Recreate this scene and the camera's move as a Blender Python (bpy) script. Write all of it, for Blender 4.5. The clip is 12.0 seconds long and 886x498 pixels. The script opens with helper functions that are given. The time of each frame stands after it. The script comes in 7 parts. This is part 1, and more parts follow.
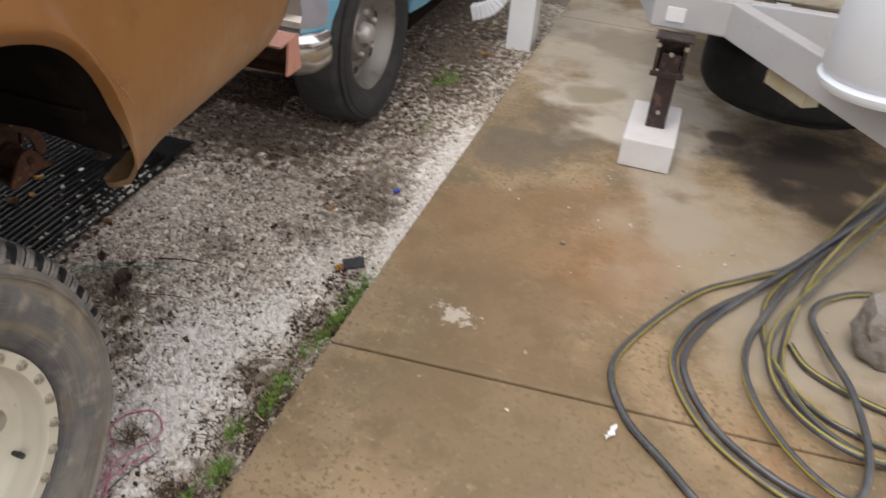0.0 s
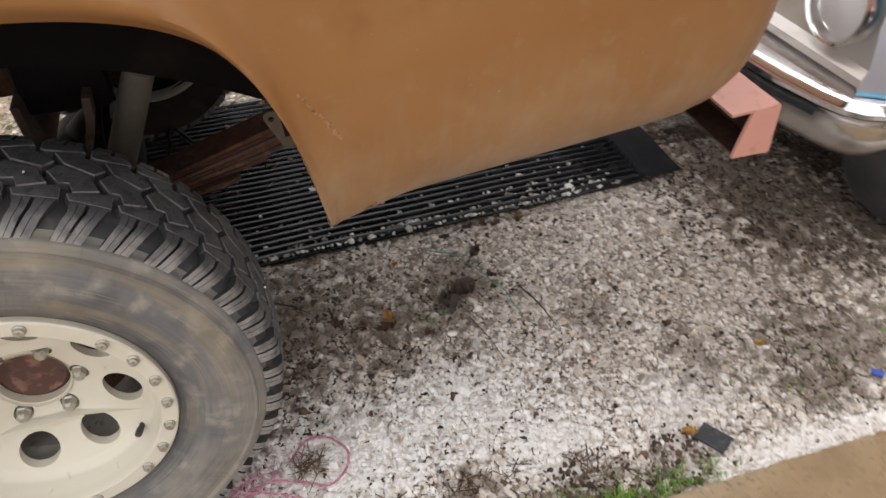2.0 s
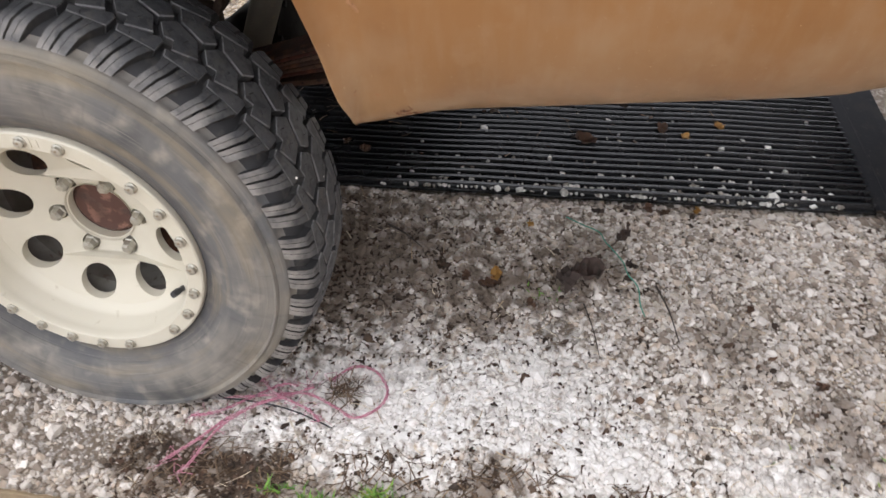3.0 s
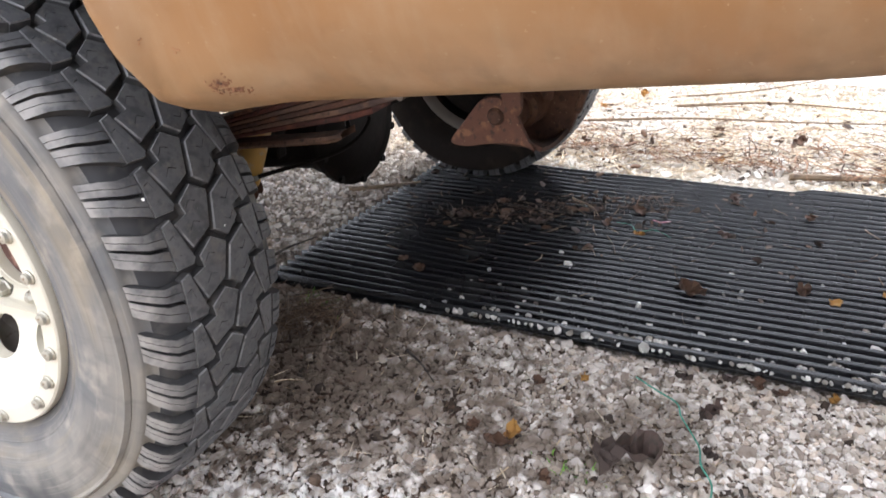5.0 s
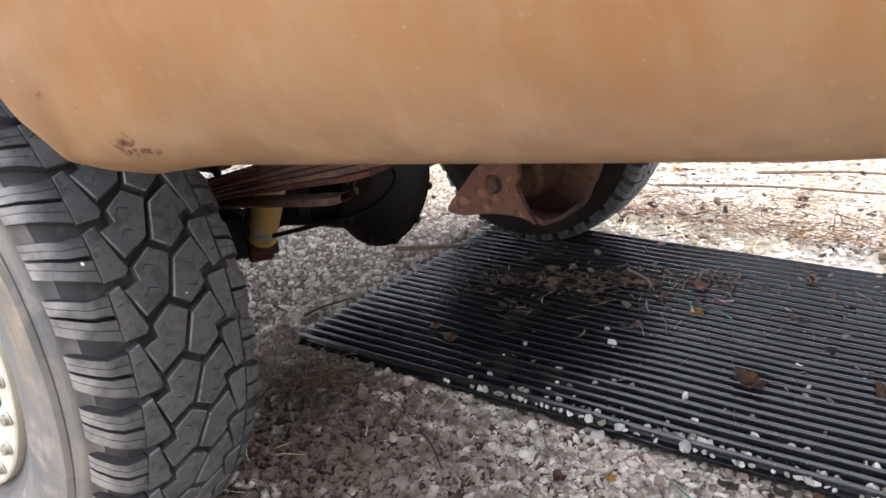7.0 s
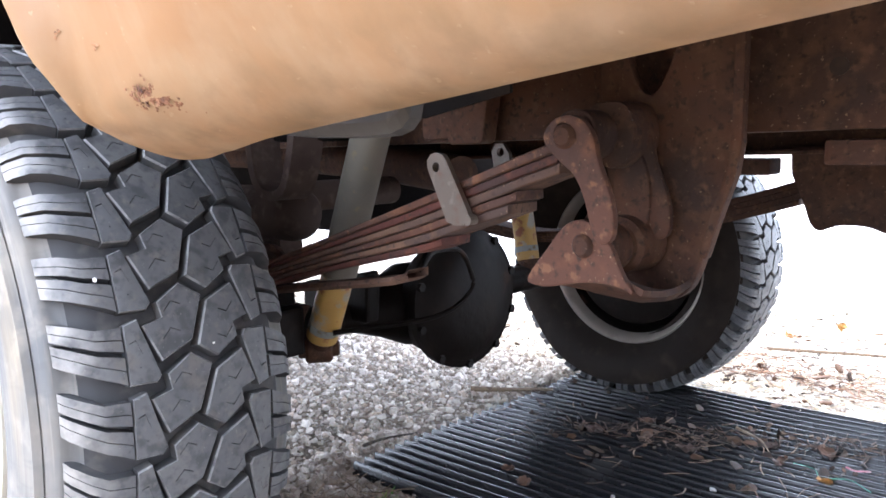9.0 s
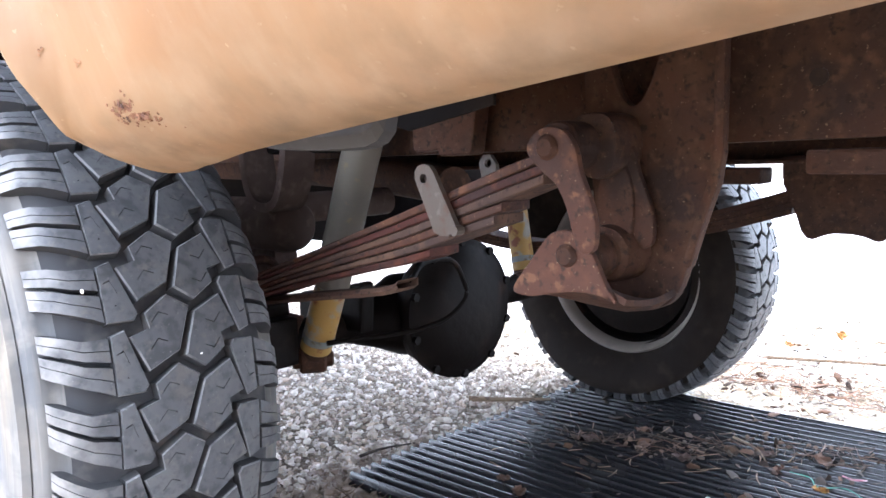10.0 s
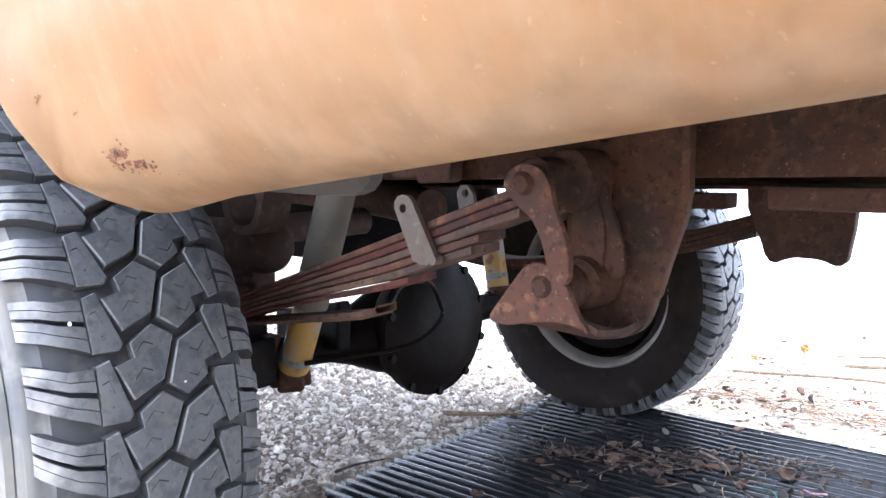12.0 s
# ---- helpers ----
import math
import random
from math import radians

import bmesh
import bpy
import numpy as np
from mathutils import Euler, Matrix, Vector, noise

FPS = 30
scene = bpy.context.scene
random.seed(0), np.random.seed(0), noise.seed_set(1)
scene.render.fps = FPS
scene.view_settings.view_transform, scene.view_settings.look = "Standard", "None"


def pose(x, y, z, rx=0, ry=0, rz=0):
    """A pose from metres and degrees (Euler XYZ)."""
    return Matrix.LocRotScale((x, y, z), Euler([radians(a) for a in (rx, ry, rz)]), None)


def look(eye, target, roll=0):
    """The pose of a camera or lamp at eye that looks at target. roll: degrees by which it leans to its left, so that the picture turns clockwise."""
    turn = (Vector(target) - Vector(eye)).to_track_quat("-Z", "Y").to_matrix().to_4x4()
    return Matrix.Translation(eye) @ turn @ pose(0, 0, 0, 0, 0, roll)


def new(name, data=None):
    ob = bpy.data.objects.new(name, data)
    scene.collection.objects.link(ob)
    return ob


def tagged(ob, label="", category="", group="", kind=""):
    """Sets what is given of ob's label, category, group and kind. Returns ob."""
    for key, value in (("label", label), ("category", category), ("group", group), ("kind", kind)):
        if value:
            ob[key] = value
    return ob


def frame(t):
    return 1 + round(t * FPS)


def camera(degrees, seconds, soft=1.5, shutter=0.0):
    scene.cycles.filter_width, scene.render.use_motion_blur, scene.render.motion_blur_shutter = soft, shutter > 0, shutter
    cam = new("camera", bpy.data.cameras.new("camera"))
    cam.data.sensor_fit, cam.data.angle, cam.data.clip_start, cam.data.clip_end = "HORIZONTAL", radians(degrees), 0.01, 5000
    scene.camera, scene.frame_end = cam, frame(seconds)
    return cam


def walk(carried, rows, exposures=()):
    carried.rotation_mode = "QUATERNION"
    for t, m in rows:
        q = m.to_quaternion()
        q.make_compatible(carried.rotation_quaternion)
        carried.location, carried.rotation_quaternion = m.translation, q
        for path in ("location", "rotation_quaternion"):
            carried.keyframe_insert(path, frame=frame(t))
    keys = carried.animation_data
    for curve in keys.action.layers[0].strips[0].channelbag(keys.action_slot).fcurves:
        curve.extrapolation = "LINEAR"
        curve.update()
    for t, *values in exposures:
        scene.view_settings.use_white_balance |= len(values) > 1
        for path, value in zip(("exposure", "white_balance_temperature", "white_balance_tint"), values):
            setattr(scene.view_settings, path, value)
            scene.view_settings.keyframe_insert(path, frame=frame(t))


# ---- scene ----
cam = camera(61.7, 12.0, shutter=0.3)
PATH = [
    (0, (0.884, -0.442, 1.356), (0.422, 1.115, 0.189), 4.5),
    (0.5, (0.919, -0.261, 1.348), (0.131, 1.179, 0.206), 2.2),
    (1, (0.953, -0.079, 1.325), (-0.161, 1.037, 0.095), 3.1),
    (1.5, (0.882, 0.174, 1.293), (-0.449, 0.916, -0.001), 0.6),
    (2, (0.800, 0.387, 1.271), (-0.639, 0.847, -0.040), 0.3),
    (2.5, (0.783, 0.560, 1.212), (-0.705, 0.588, -0.125), -1.4),
    (2.7, (0.773, 0.618, 1.182), (-0.673, 0.497, -0.194), -2.6),
    (4.3, (0.489, 0.911, 0.822), (-1.045, 0.235, -0.269), -0.3),
    (4.5, (0.479, 0.926, 0.817), (-1.045, 0.177, -0.241), -1.9),
    (5, (0.449, 0.961, 0.792), (-1.133, 0.143, -0.117), -3.0),
    (5.5, (0.434, 0.997, 0.783), (-1.171, 0.095, 0.000), -3.3),
    (6, (0.427, 1.021, 0.801), (-1.136, 0.014, 0.064), -3.6),
    (6.5, (0.385, 0.998, 0.809), (-1.172, -0.006, 0.055), -3.6),
    (7, (0.303, 1.017, 0.768), (-1.214, -0.039, 0.005), -3.5),
    (7.5, (0.231, 1.022, 0.678), (-1.231, -0.183, 0.037), -2.5),
    (7.7, (0.22, 0.975, 0.646), (-1.243, -0.242, 0.03), -1.4),
    (9.3, (0.225, 0.971, 0.615), (-1.26, -0.345, 0.364), -1.2),
    (9.5, (0.219, 0.98, 0.616), (-1.262, -0.34, 0.364), -1.3),
    (10, (0.218, 0.99, 0.616), (-1.264, -0.328, 0.36), -1.3),
    (10.5, (0.223, 0.995, 0.617), (-1.269, -0.312, 0.353), -1.5),
    (11, (0.227, 0.999, 0.621), (-1.276, -0.295, 0.358), -1.3),
    (11.5, (0.233, 0.999, 0.63), (-1.289, -0.275, 0.381), -0.9),
    (12, (0.238, 0.999, 0.643), (-1.294, -0.263, 0.403), -0.7),
]
EXPOSURES = [(0.0, 0.32, 6900, 13), (1.0, 0.42, 6900, 13), (1.5, 0.60, 6850, 13), (2.0, 0.78, 6800, 13), (2.7, 0.98, 6550, 13), (4.3, 1.56, 6300, 13), (5.0, 1.82, 6150, 13), (5.5, 1.92, 6050, 13), (6.0, 1.88, 6100, 13), (6.5, 1.82, 6120, 13), (7.0, 1.88, 6120, 13), (7.7, 2.32, 5950, 13), (9.3, 2.88, 5500, 12), (12.0, 2.98, 5380, 12)]
walk(cam, [(t, look(eye, target, roll)) for t, eye, target, roll in PATH], EXPOSURES)

# ---- world and light: an overcast day ----
world = bpy.data.worlds.new("world")
scene.world = world
world.use_nodes = True
wn, wl = world.node_tree.nodes, world.node_tree.links
sky = wn.new("ShaderNodeTexSky")
sky.sky_type = "NISHITA"
sky.sun_disc = False
sky.sun_elevation, sky.sun_rotation = radians(64), radians(202)
cloud = wn.new("ShaderNodeMix")
cloud.data_type = "RGBA"
cloud.inputs[0].default_value = 0.88
cloud.inputs[7].default_value = (10.0, 10.2, 10.6, 1)
wl.new(sky.outputs[0], cloud.inputs[6])
wl.new(cloud.outputs[2], wn["Background"].inputs[0])
wn["Background"].inputs[1].default_value = 0.115
sun = new("sun", bpy.data.lights.new("sun", "SUN"))
sun.data.energy, sun.data.angle, sun.data.color = 1.1, radians(25), (1.0, 0.97, 0.92)
sun.matrix_basis = look((0, 0, 0), (0.18, 0.45, -1.0))

# ---- materials ----
def material(name, base, rough=0.8, metal=0.0, var=(), bump=(), spec=0.5, coat=0.0):
    """var: (scale, colour, low, high, detail) layers; bump: (scale, strength, distance) layers."""
    m = bpy.data.materials.new(name)
    m.use_nodes = True
    n, l = m.node_tree.nodes, m.node_tree.links
    b = n["Principled BSDF"]
    b.inputs["Roughness"].default_value, b.inputs["Metallic"].default_value = rough, metal
    b.inputs["Specular IOR Level"].default_value, b.inputs["Coat Weight"].default_value = spec, coat
    tc = n.new("ShaderNodeTexCoord")
    col = n.new("ShaderNodeRGB")
    col.outputs[0].default_value = (*base, 1)
    out = col.outputs[0]
    for scale, colour, low, high, detail in var:
        t = n.new("ShaderNodeTexNoise")
        t.inputs["Scale"].default_value, t.inputs["Detail"].default_value = scale, detail
        l.new(tc.outputs["Object"], t.inputs["Vector"])
        r = n.new("ShaderNodeMapRange")
        r.interpolation_type = "SMOOTHSTEP"
        r.inputs[1].default_value, r.inputs[2].default_value = low, high
        l.new(t.outputs[0], r.inputs[0])
        x = n.new("ShaderNodeMix")
        x.data_type = "RGBA"
        x.inputs[7].default_value = (*colour, 1)
        l.new(r.outputs[0], x.inputs[0])
        l.new(out, x.inputs[6])
        out = x.outputs[2]
    l.new(out, b.inputs["Base Color"])
    last = None
    for scale, strength, dist in bump:
        t = n.new("ShaderNodeTexNoise")
        t.inputs["Scale"].default_value, t.inputs["Detail"].default_value = scale, 5
        l.new(tc.outputs["Object"], t.inputs["Vector"])
        bp = n.new("ShaderNodeBump")
        bp.inputs["Strength"].default_value, bp.inputs["Distance"].default_value = strength, dist
        l.new(t.outputs[0], bp.inputs["Height"])
        if last:
            l.new(last.outputs[0], bp.inputs["Normal"])
        last = bp
    if last:
        l.new(last.outputs[0], b.inputs["Normal"])
    return m


def island_tint(m, colours):
    """Each loose piece of a mesh takes one of these colours."""
    n, l = m.node_tree.nodes, m.node_tree.links
    g = n.new("ShaderNodeNewGeometry")
    r = n.new("ShaderNodeValToRGB")
    r.color_ramp.interpolation = "CONSTANT"
    e = r.color_ramp.elements
    while len(e) < len(colours):
        e.new(0.5)
    for i, c in enumerate(colours):
        e[i].position, e[i].color = i / len(colours), (*c, 1)
    l.new(g.outputs["Random Per Island"], r.inputs[0])
    x = n.new("ShaderNodeMix")
    x.data_type, x.blend_type = "RGBA", "MULTIPLY"
    x.inputs[0].default_value = 1.0
    b = n["Principled BSDF"]
    old = b.inputs["Base Color"].links[0].from_socket
    l.new(old, x.inputs[6])
    l.new(r.outputs[0], x.inputs[7])
    l.new(x.outputs[2], b.inputs["Base Color"])
    return m


ORANGE = material("orange_paint", (0.262, 0.119, 0.038), 0.40, 0, [(3.0, (0.285, 0.136, 0.048), 0.4, 0.7, 4), (11.0, (0.235, 0.105, 0.034), 0.52, 0.74, 5), (170, (0.40, 0.23, 0.11), 0.745, 0.78, 2), (28, (0.285, 0.142, 0.055), 0.58, 0.74, 6)], [(90, 0.05, 0.002), (4, 0.12, 0.02)], 0.36)


def sill_dust_and_glare(m, colour, stain):
    """Road dust dried on the lower edge of the panel, in ragged flecks, vertical runs and brown stains; its pale wash
    also paints in glare.
    """
    n, l = m.node_tree.nodes, m.node_tree.links
    b = n["Principled BSDF"]
    tc, dot = n.new("ShaderNodeTexCoord"), n.new("ShaderNodeVectorMath")
    dot.operation = "DOT_PRODUCT"
    dot.inputs[1].default_value = (0.0, -0.115, 1.0)
    l.new(tc.outputs["Object"], dot.inputs[0])
    r = n.new("ShaderNodeMapRange")
    r.inputs[1].default_value, r.inputs[2].default_value, r.inputs[3].default_value, r.inputs[4].default_value = 0.550, 0.80, 0.60, 0.0
    l.new(dot.outputs["Value"], r.inputs[0])
    out = b.inputs["Base Color"].links[0].from_socket
    foot = n.new("ShaderNodeMapRange")
    foot.inputs[1].default_value, foot.inputs[2].default_value, foot.inputs[3].default_value, foot.inputs[4].default_value = 0.546, 0.618, 1.0, 0.0
    l.new(dot.outputs["Value"], foot.inputs[0])
    layers = ((3, (1, 1, 1), 0.10, 0.75, colour, r), (40, (1, 1.6, 0.16), 0.46, 0.95, colour, r), (16, (1, 1, 1), 0.48, 0.74, colour, r), (14, (1, 1, 1), 0.36, 0.82, stain, foot), (48, (1, 1, 1), 0.44, 0.76, stain, foot), (130, (1, 1, 1), 0.66, 0.80, tuple(1.15 * c for c in colour), r))
    for scale, stretch, low, high, tone, reach in layers:
        mp, t = n.new("ShaderNodeMapping"), n.new("ShaderNodeTexNoise")
        mp.inputs["Scale"].default_value = stretch
        t.inputs["Scale"].default_value, t.inputs["Detail"].default_value = scale, 7
        l.new(tc.outputs["Object"], mp.inputs["Vector"])
        l.new(mp.outputs[0], t.inputs["Vector"])
        q = n.new("ShaderNodeMapRange")
        q.inputs[1].default_value, q.inputs[2].default_value = low, high
        l.new(t.outputs[0], q.inputs[0])
        mul = n.new("ShaderNodeMath")
        mul.operation = "MULTIPLY"
        l.new(q.outputs[0], mul.inputs[0])
        l.new(reach.outputs[0], mul.inputs[1])
        x = n.new("ShaderNodeMix")
        x.data_type = "RGBA"
        x.inputs[7].default_value = (*tone, 1)
        l.new(mul.outputs[0], x.inputs[0])
        l.new(out, x.inputs[6])
        out = x.outputs[2]
    l.new(out, b.inputs["Base Color"])


sill_dust_and_glare(ORANGE, (0.395, 0.285, 0.180), (0.175, 0.108, 0.052))
PRIMER = material("pink_primer", (0.56, 0.27, 0.21), 0.55, 0, [(40, (0.42, 0.20, 0.15), 0.55, 0.75, 5)], [(150, 0.1, 0.001)])
RUST = material("rusty_steel", (0.052, 0.0265, 0.0185), 0.82, 0, [(4, (0.082, 0.036, 0.020), 0.42, 0.66, 5), (11, (0.036, 0.022, 0.018), 0.46, 0.68, 6), (34, (0.074, 0.038, 0.022), 0.48, 0.70, 7), (70, (0.092, 0.048, 0.027), 0.52, 0.74, 8), (120, (0.030, 0.018, 0.014), 0.53, 0.71, 7), (260, (0.15, 0.10, 0.058), 0.66, 0.75, 3)], [(14, 0.35, 0.012), (70, 0.4, 0.003), (260, 0.4, 0.0012)], 0.20)
RUSTRED = material("rusty_spring_steel", (0.088, 0.040, 0.026), 0.75, 0, [(7, (0.054, 0.032, 0.026), 0.42, 0.66, 5), (26, (0.135, 0.060, 0.033), 0.48, 0.70, 6), (70, (0.16, 0.078, 0.044), 0.56, 0.70, 6), (120, (0.044, 0.026, 0.020), 0.53, 0.71, 7), (260, (0.25, 0.16, 0.10), 0.67, 0.75, 3)], [(30, 0.35, 0.005), (90, 0.35, 0.002), (260, 0.4, 0.001)], 0.22)
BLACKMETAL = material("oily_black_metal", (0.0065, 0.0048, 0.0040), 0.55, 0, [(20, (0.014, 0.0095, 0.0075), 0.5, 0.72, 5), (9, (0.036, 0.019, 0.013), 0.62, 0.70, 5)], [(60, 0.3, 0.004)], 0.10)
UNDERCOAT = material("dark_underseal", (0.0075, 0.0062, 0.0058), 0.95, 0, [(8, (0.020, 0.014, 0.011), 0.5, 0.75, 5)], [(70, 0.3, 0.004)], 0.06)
GALV = material("dull_grey_steel", (0.105, 0.078, 0.058), 0.6, 0.0, [(18, (0.080, 0.064, 0.050), 0.5, 0.7, 5), (80, (0.15, 0.12, 0.095), 0.55, 0.7, 4), (45, (0.10, 0.055, 0.035), 0.60, 0.72, 5)], [(120, 0.15, 0.001)])
SHOCKGREY = material("faded_shock_paint", (0.135, 0.115, 0.086), 0.6, 0, [(12, (0.105, 0.092, 0.072), 0.45, 0.7, 5), (70, (0.17, 0.13, 0.075), 0.62, 0.75, 5)], [(150, 0.1, 0.001)])
SHOCKYEL = material("worn_yellow_paint", (0.36, 0.215, 0.055), 0.55, 0, [(22, (0.26, 0.24, 0.19), 0.52, 0.6, 5), (50, (0.20, 0.07, 0.03), 0.55, 0.68, 5)], [(120, 0.2, 0.001)])
RUBBER = material("tread_rubber", (0.084, 0.084, 0.087), 0.52, 0, [(14, (0.110, 0.108, 0.107), 0.42, 0.7, 5), (60, (0.055, 0.055, 0.057), 0.48, 0.66, 6), (320, (0.15, 0.145, 0.14), 0.68, 0.75, 3), (25, (0.11, 0.10, 0.09), 0.60, 0.74, 6), (95, (0.115, 0.108, 0.10), 0.54, 0.72, 7), (150, (0.058, 0.058, 0.060), 0.50, 0.78, 7)], [(60, 0.25, 0.003), (220, 0.3, 0.001)], 0.35)


def dusty_shoulder(m, x0, x1, colour):
    """Dust and scuffs on the rubber towards the outer shoulder of the tyre."""
    n, l = m.node_tree.nodes, m.node_tree.links
    b = n["Principled BSDF"]
    tc, sp = n.new("ShaderNodeTexCoord"), n.new("ShaderNodeSeparateXYZ")
    l.new(tc.outputs["Object"], sp.inputs[0])
    r = n.new("ShaderNodeMapRange")
    r.inputs[1].default_value, r.inputs[2].default_value, r.inputs[4].default_value = x0, x1, 0.6
    l.new(sp.outputs[0], r.inputs[0])
    t = n.new("ShaderNodeTexNoise")
    t.inputs["Scale"].default_value, t.inputs["Detail"].default_value = 40, 6
    l.new(tc.outputs["Object"], t.inputs["Vector"])
    mul = n.new("ShaderNodeMath")
    mul.operation = "MULTIPLY_ADD"
    mul.inputs[1].default_value = 3.0
    mul.inputs[2].default_value = -1.3
    l.new(t.outputs[0], mul.inputs[0])
    add = n.new("ShaderNodeMath")
    add.use_clamp = True
    l.new(r.outputs[0], add.inputs[0])
    l.new(mul.outputs[0], add.inputs[1])
    lim = n.new("ShaderNodeMath")
    lim.operation = "MULTIPLY"
    l.new(add.outputs[0], lim.inputs[0])
    l.new(r.outputs[0], lim.inputs[1])
    x = n.new("ShaderNodeMix")
    x.data_type = "RGBA"
    x.inputs[7].default_value = (*colour, 1)
    l.new(lim.outputs[0], x.inputs[0])
    l.new(b.inputs["Base Color"].links[0].from_socket, x.inputs[6])
    l.new(x.outputs[2], b.inputs["Base Color"])


WORN = material("scuffed_rubber_edge", (0.19, 0.187, 0.185), 0.6, 0, [(50, (0.09, 0.089, 0.09), 0.48, 0.66, 5), (160, (0.27, 0.26, 0.245), 0.58, 0.7, 4)], [(120, 0.2, 0.001)], 0.3)
for rubber in (RUBBER, WORN):
    dusty_shoulder(rubber, -0.045, -0.008, (0.42, 0.39, 0.355))
# Groove rubber: unworn, and darkened further for the shade between the blocks.
GROOVE = material("shaded_unworn_rubber", (0.050, 0.049, 0.050), 0.8, 0, [(40, (0.085, 0.079, 0.073), 0.48, 0.7, 5)], [(200, 0.2, 0.001)], 0.25)
CREAM = material("cream_wheel_paint", (0.60, 0.56, 0.46), 0.38, 0, [(7, (0.53, 0.49, 0.39), 0.45, 0.7, 4), (55, (0.42, 0.36, 0.26), 0.66, 0.8, 5)], [(100, 0.05, 0.001)], 0.4)
BOLT = material("zinc_bolt", (0.46, 0.44, 0.38), 0.4, 0.6, [(200, (0.28, 0.22, 0.16), 0.55, 0.7, 4)], [(200, 0.1, 0.0005)])
CHROME = material("chrome", (0.86, 0.86, 0.87), 0.12, 1.0, [(30, (0.70, 0.68, 0.68), 0.5, 0.7, 4)], [(20, 0.03, 0.002)])
STEEL = material("steel_wheel", (0.27, 0.235, 0.20), 0.45, 0.5, [(20, (0.22, 0.19, 0.165), 0.5, 0.7, 5)], [(100, 0.1, 0.001)])
BLUE = material("pale_blue_paint", (0.19, 0.48, 0.65), 0.35, 0, [(6, (0.19, 0.50, 0.68), 0.45, 0.7, 4), (60, (0.30, 0.48, 0.55), 0.66, 0.78, 4)], [(60, 0.04, 0.001)], 0.45)
VALANCE = material("dull_aged_chrome", (0.62, 0.60, 0.57), 0.38, 0.5, [(9, (0.50, 0.46, 0.41), 0.45, 0.7, 5)], [(50, 0.08, 0.002)])
AGEDCHROME = material("aged_chrome", (0.60, 0.585, 0.57), 0.24, 1.0, [(14, (0.46, 0.42, 0.38), 0.5, 0.72, 5)], [(30, 0.06, 0.002)])
LILAC = material("silvery_lamp_panel", (0.50, 0.54, 0.66), 0.30, 0.6, [(9, (0.44, 0.47, 0.56), 0.45, 0.7, 5)], [(40, 0.05, 0.001)])
GLASS = material("lamp_glass", (0.75, 0.78, 0.80), 0.08, 0.1, [], [(40, 0.1, 0.003)], 0.6)
MAT = material("black_ribbed_rubber", (0.011, 0.0115, 0.013), 0.24, 0, [(11, (0.024, 0.023, 0.023), 0.46, 0.70, 5), (120, (0.07, 0.062, 0.055), 0.64, 0.78, 4)], [(150, 0.12, 0.001)], 0.62)
CONCRETE = material("stained_concrete", (0.35, 0.252, 0.152), 0.8, 0,
                    [(1.3, (0.26, 0.20, 0.135), 0.42, 0.62, 4), (2.1, (0.40, 0.31, 0.21), 0.52, 0.68, 5), (1.7, (0.30, 0.175, 0.09), 0.55, 0.72, 5), (6, (0.25, 0.178, 0.105), 0.45, 0.66, 8), (3.2, (0.205, 0.158, 0.10), 0.50, 0.64, 9), (9, (0.20, 0.148, 0.088), 0.48, 0.68, 9), (17, (0.30, 0.225, 0.13), 0.52, 0.72, 9), (70, (0.20, 0.148, 0.09), 0.52, 0.68, 6), (45, (0.37, 0.29, 0.19), 0.55, 0.76, 7), (110, (0.26, 0.19, 0.12), 0.58, 0.80, 5), (300, (0.46, 0.39, 0.29), 0.66, 0.76, 3)],
                    [(30, 0.05, 0.004), (350, 0.2, 0.001)], 0.3)
BLOCK = material("grey_concrete_block", (0.66, 0.655, 0.665), 0.9, 0, [(14, (0.62, 0.61, 0.615), 0.45, 0.7, 6)], [(200, 0.4, 0.002)], 0.2)
WHITE = material("white_paint", (0.84, 0.86, 0.89), 0.45, 0, [(4, (0.80, 0.82, 0.84), 0.45, 0.7, 4), (60, (0.6, 0.58, 0.54), 0.74, 0.82, 4)], [(60, 0.05, 0.001)])
TRAILERGREY = material("grey_trailer_paint", (0.52, 0.535, 0.56), 0.4, 0.1, [(3, (0.47, 0.48, 0.50), 0.45, 0.7, 4), (40, (0.46, 0.45, 0.44), 0.60, 0.78, 5), (60, (0.34, 0.26, 0.18), 0.74, 0.80, 5)], [(80, 0.06, 0.001)])
JACKBROWN = material("brown_jack_steel", (0.034, 0.022, 0.023), 0.5, 0.2, [(40, (0.11, 0.06, 0.05), 0.5, 0.7, 5)], [(90, 0.1, 0.001)])
TRIM = material("beige_metal_trim", (0.42, 0.38, 0.31), 0.5, 0.2, [(40, (0.30, 0.22, 0.12), 0.55, 0.7, 5)])
SIDING = material("brown_speckled_panel", (0.16, 0.12, 0.10), 0.7, 0, [(120, (0.26, 0.21, 0.18), 0.5, 0.62, 4)])
HOSEBLACK = material("black_hose", (0.062, 0.066, 0.076), 0.30, 0, [(8, (0.115, 0.118, 0.125), 0.48, 0.7, 4), (60, (0.15, 0.145, 0.135), 0.60, 0.74, 5)], [(150, 0.1, 0.0008)], 0.75)
HOSEYEL = material("yellow_hose_stripe", (0.33, 0.27, 0.045), 0.5, 0, [(30, (0.20, 0.17, 0.06), 0.5, 0.7, 4)])
ROCK = material("rough_stone", (0.27, 0.25, 0.23), 0.9, 0, [(20, (0.18, 0.15, 0.13), 0.45, 0.65, 6), (90, (0.36, 0.33, 0.29), 0.55, 0.7, 4)], [(50, 0.5, 0.006)], 0.2)
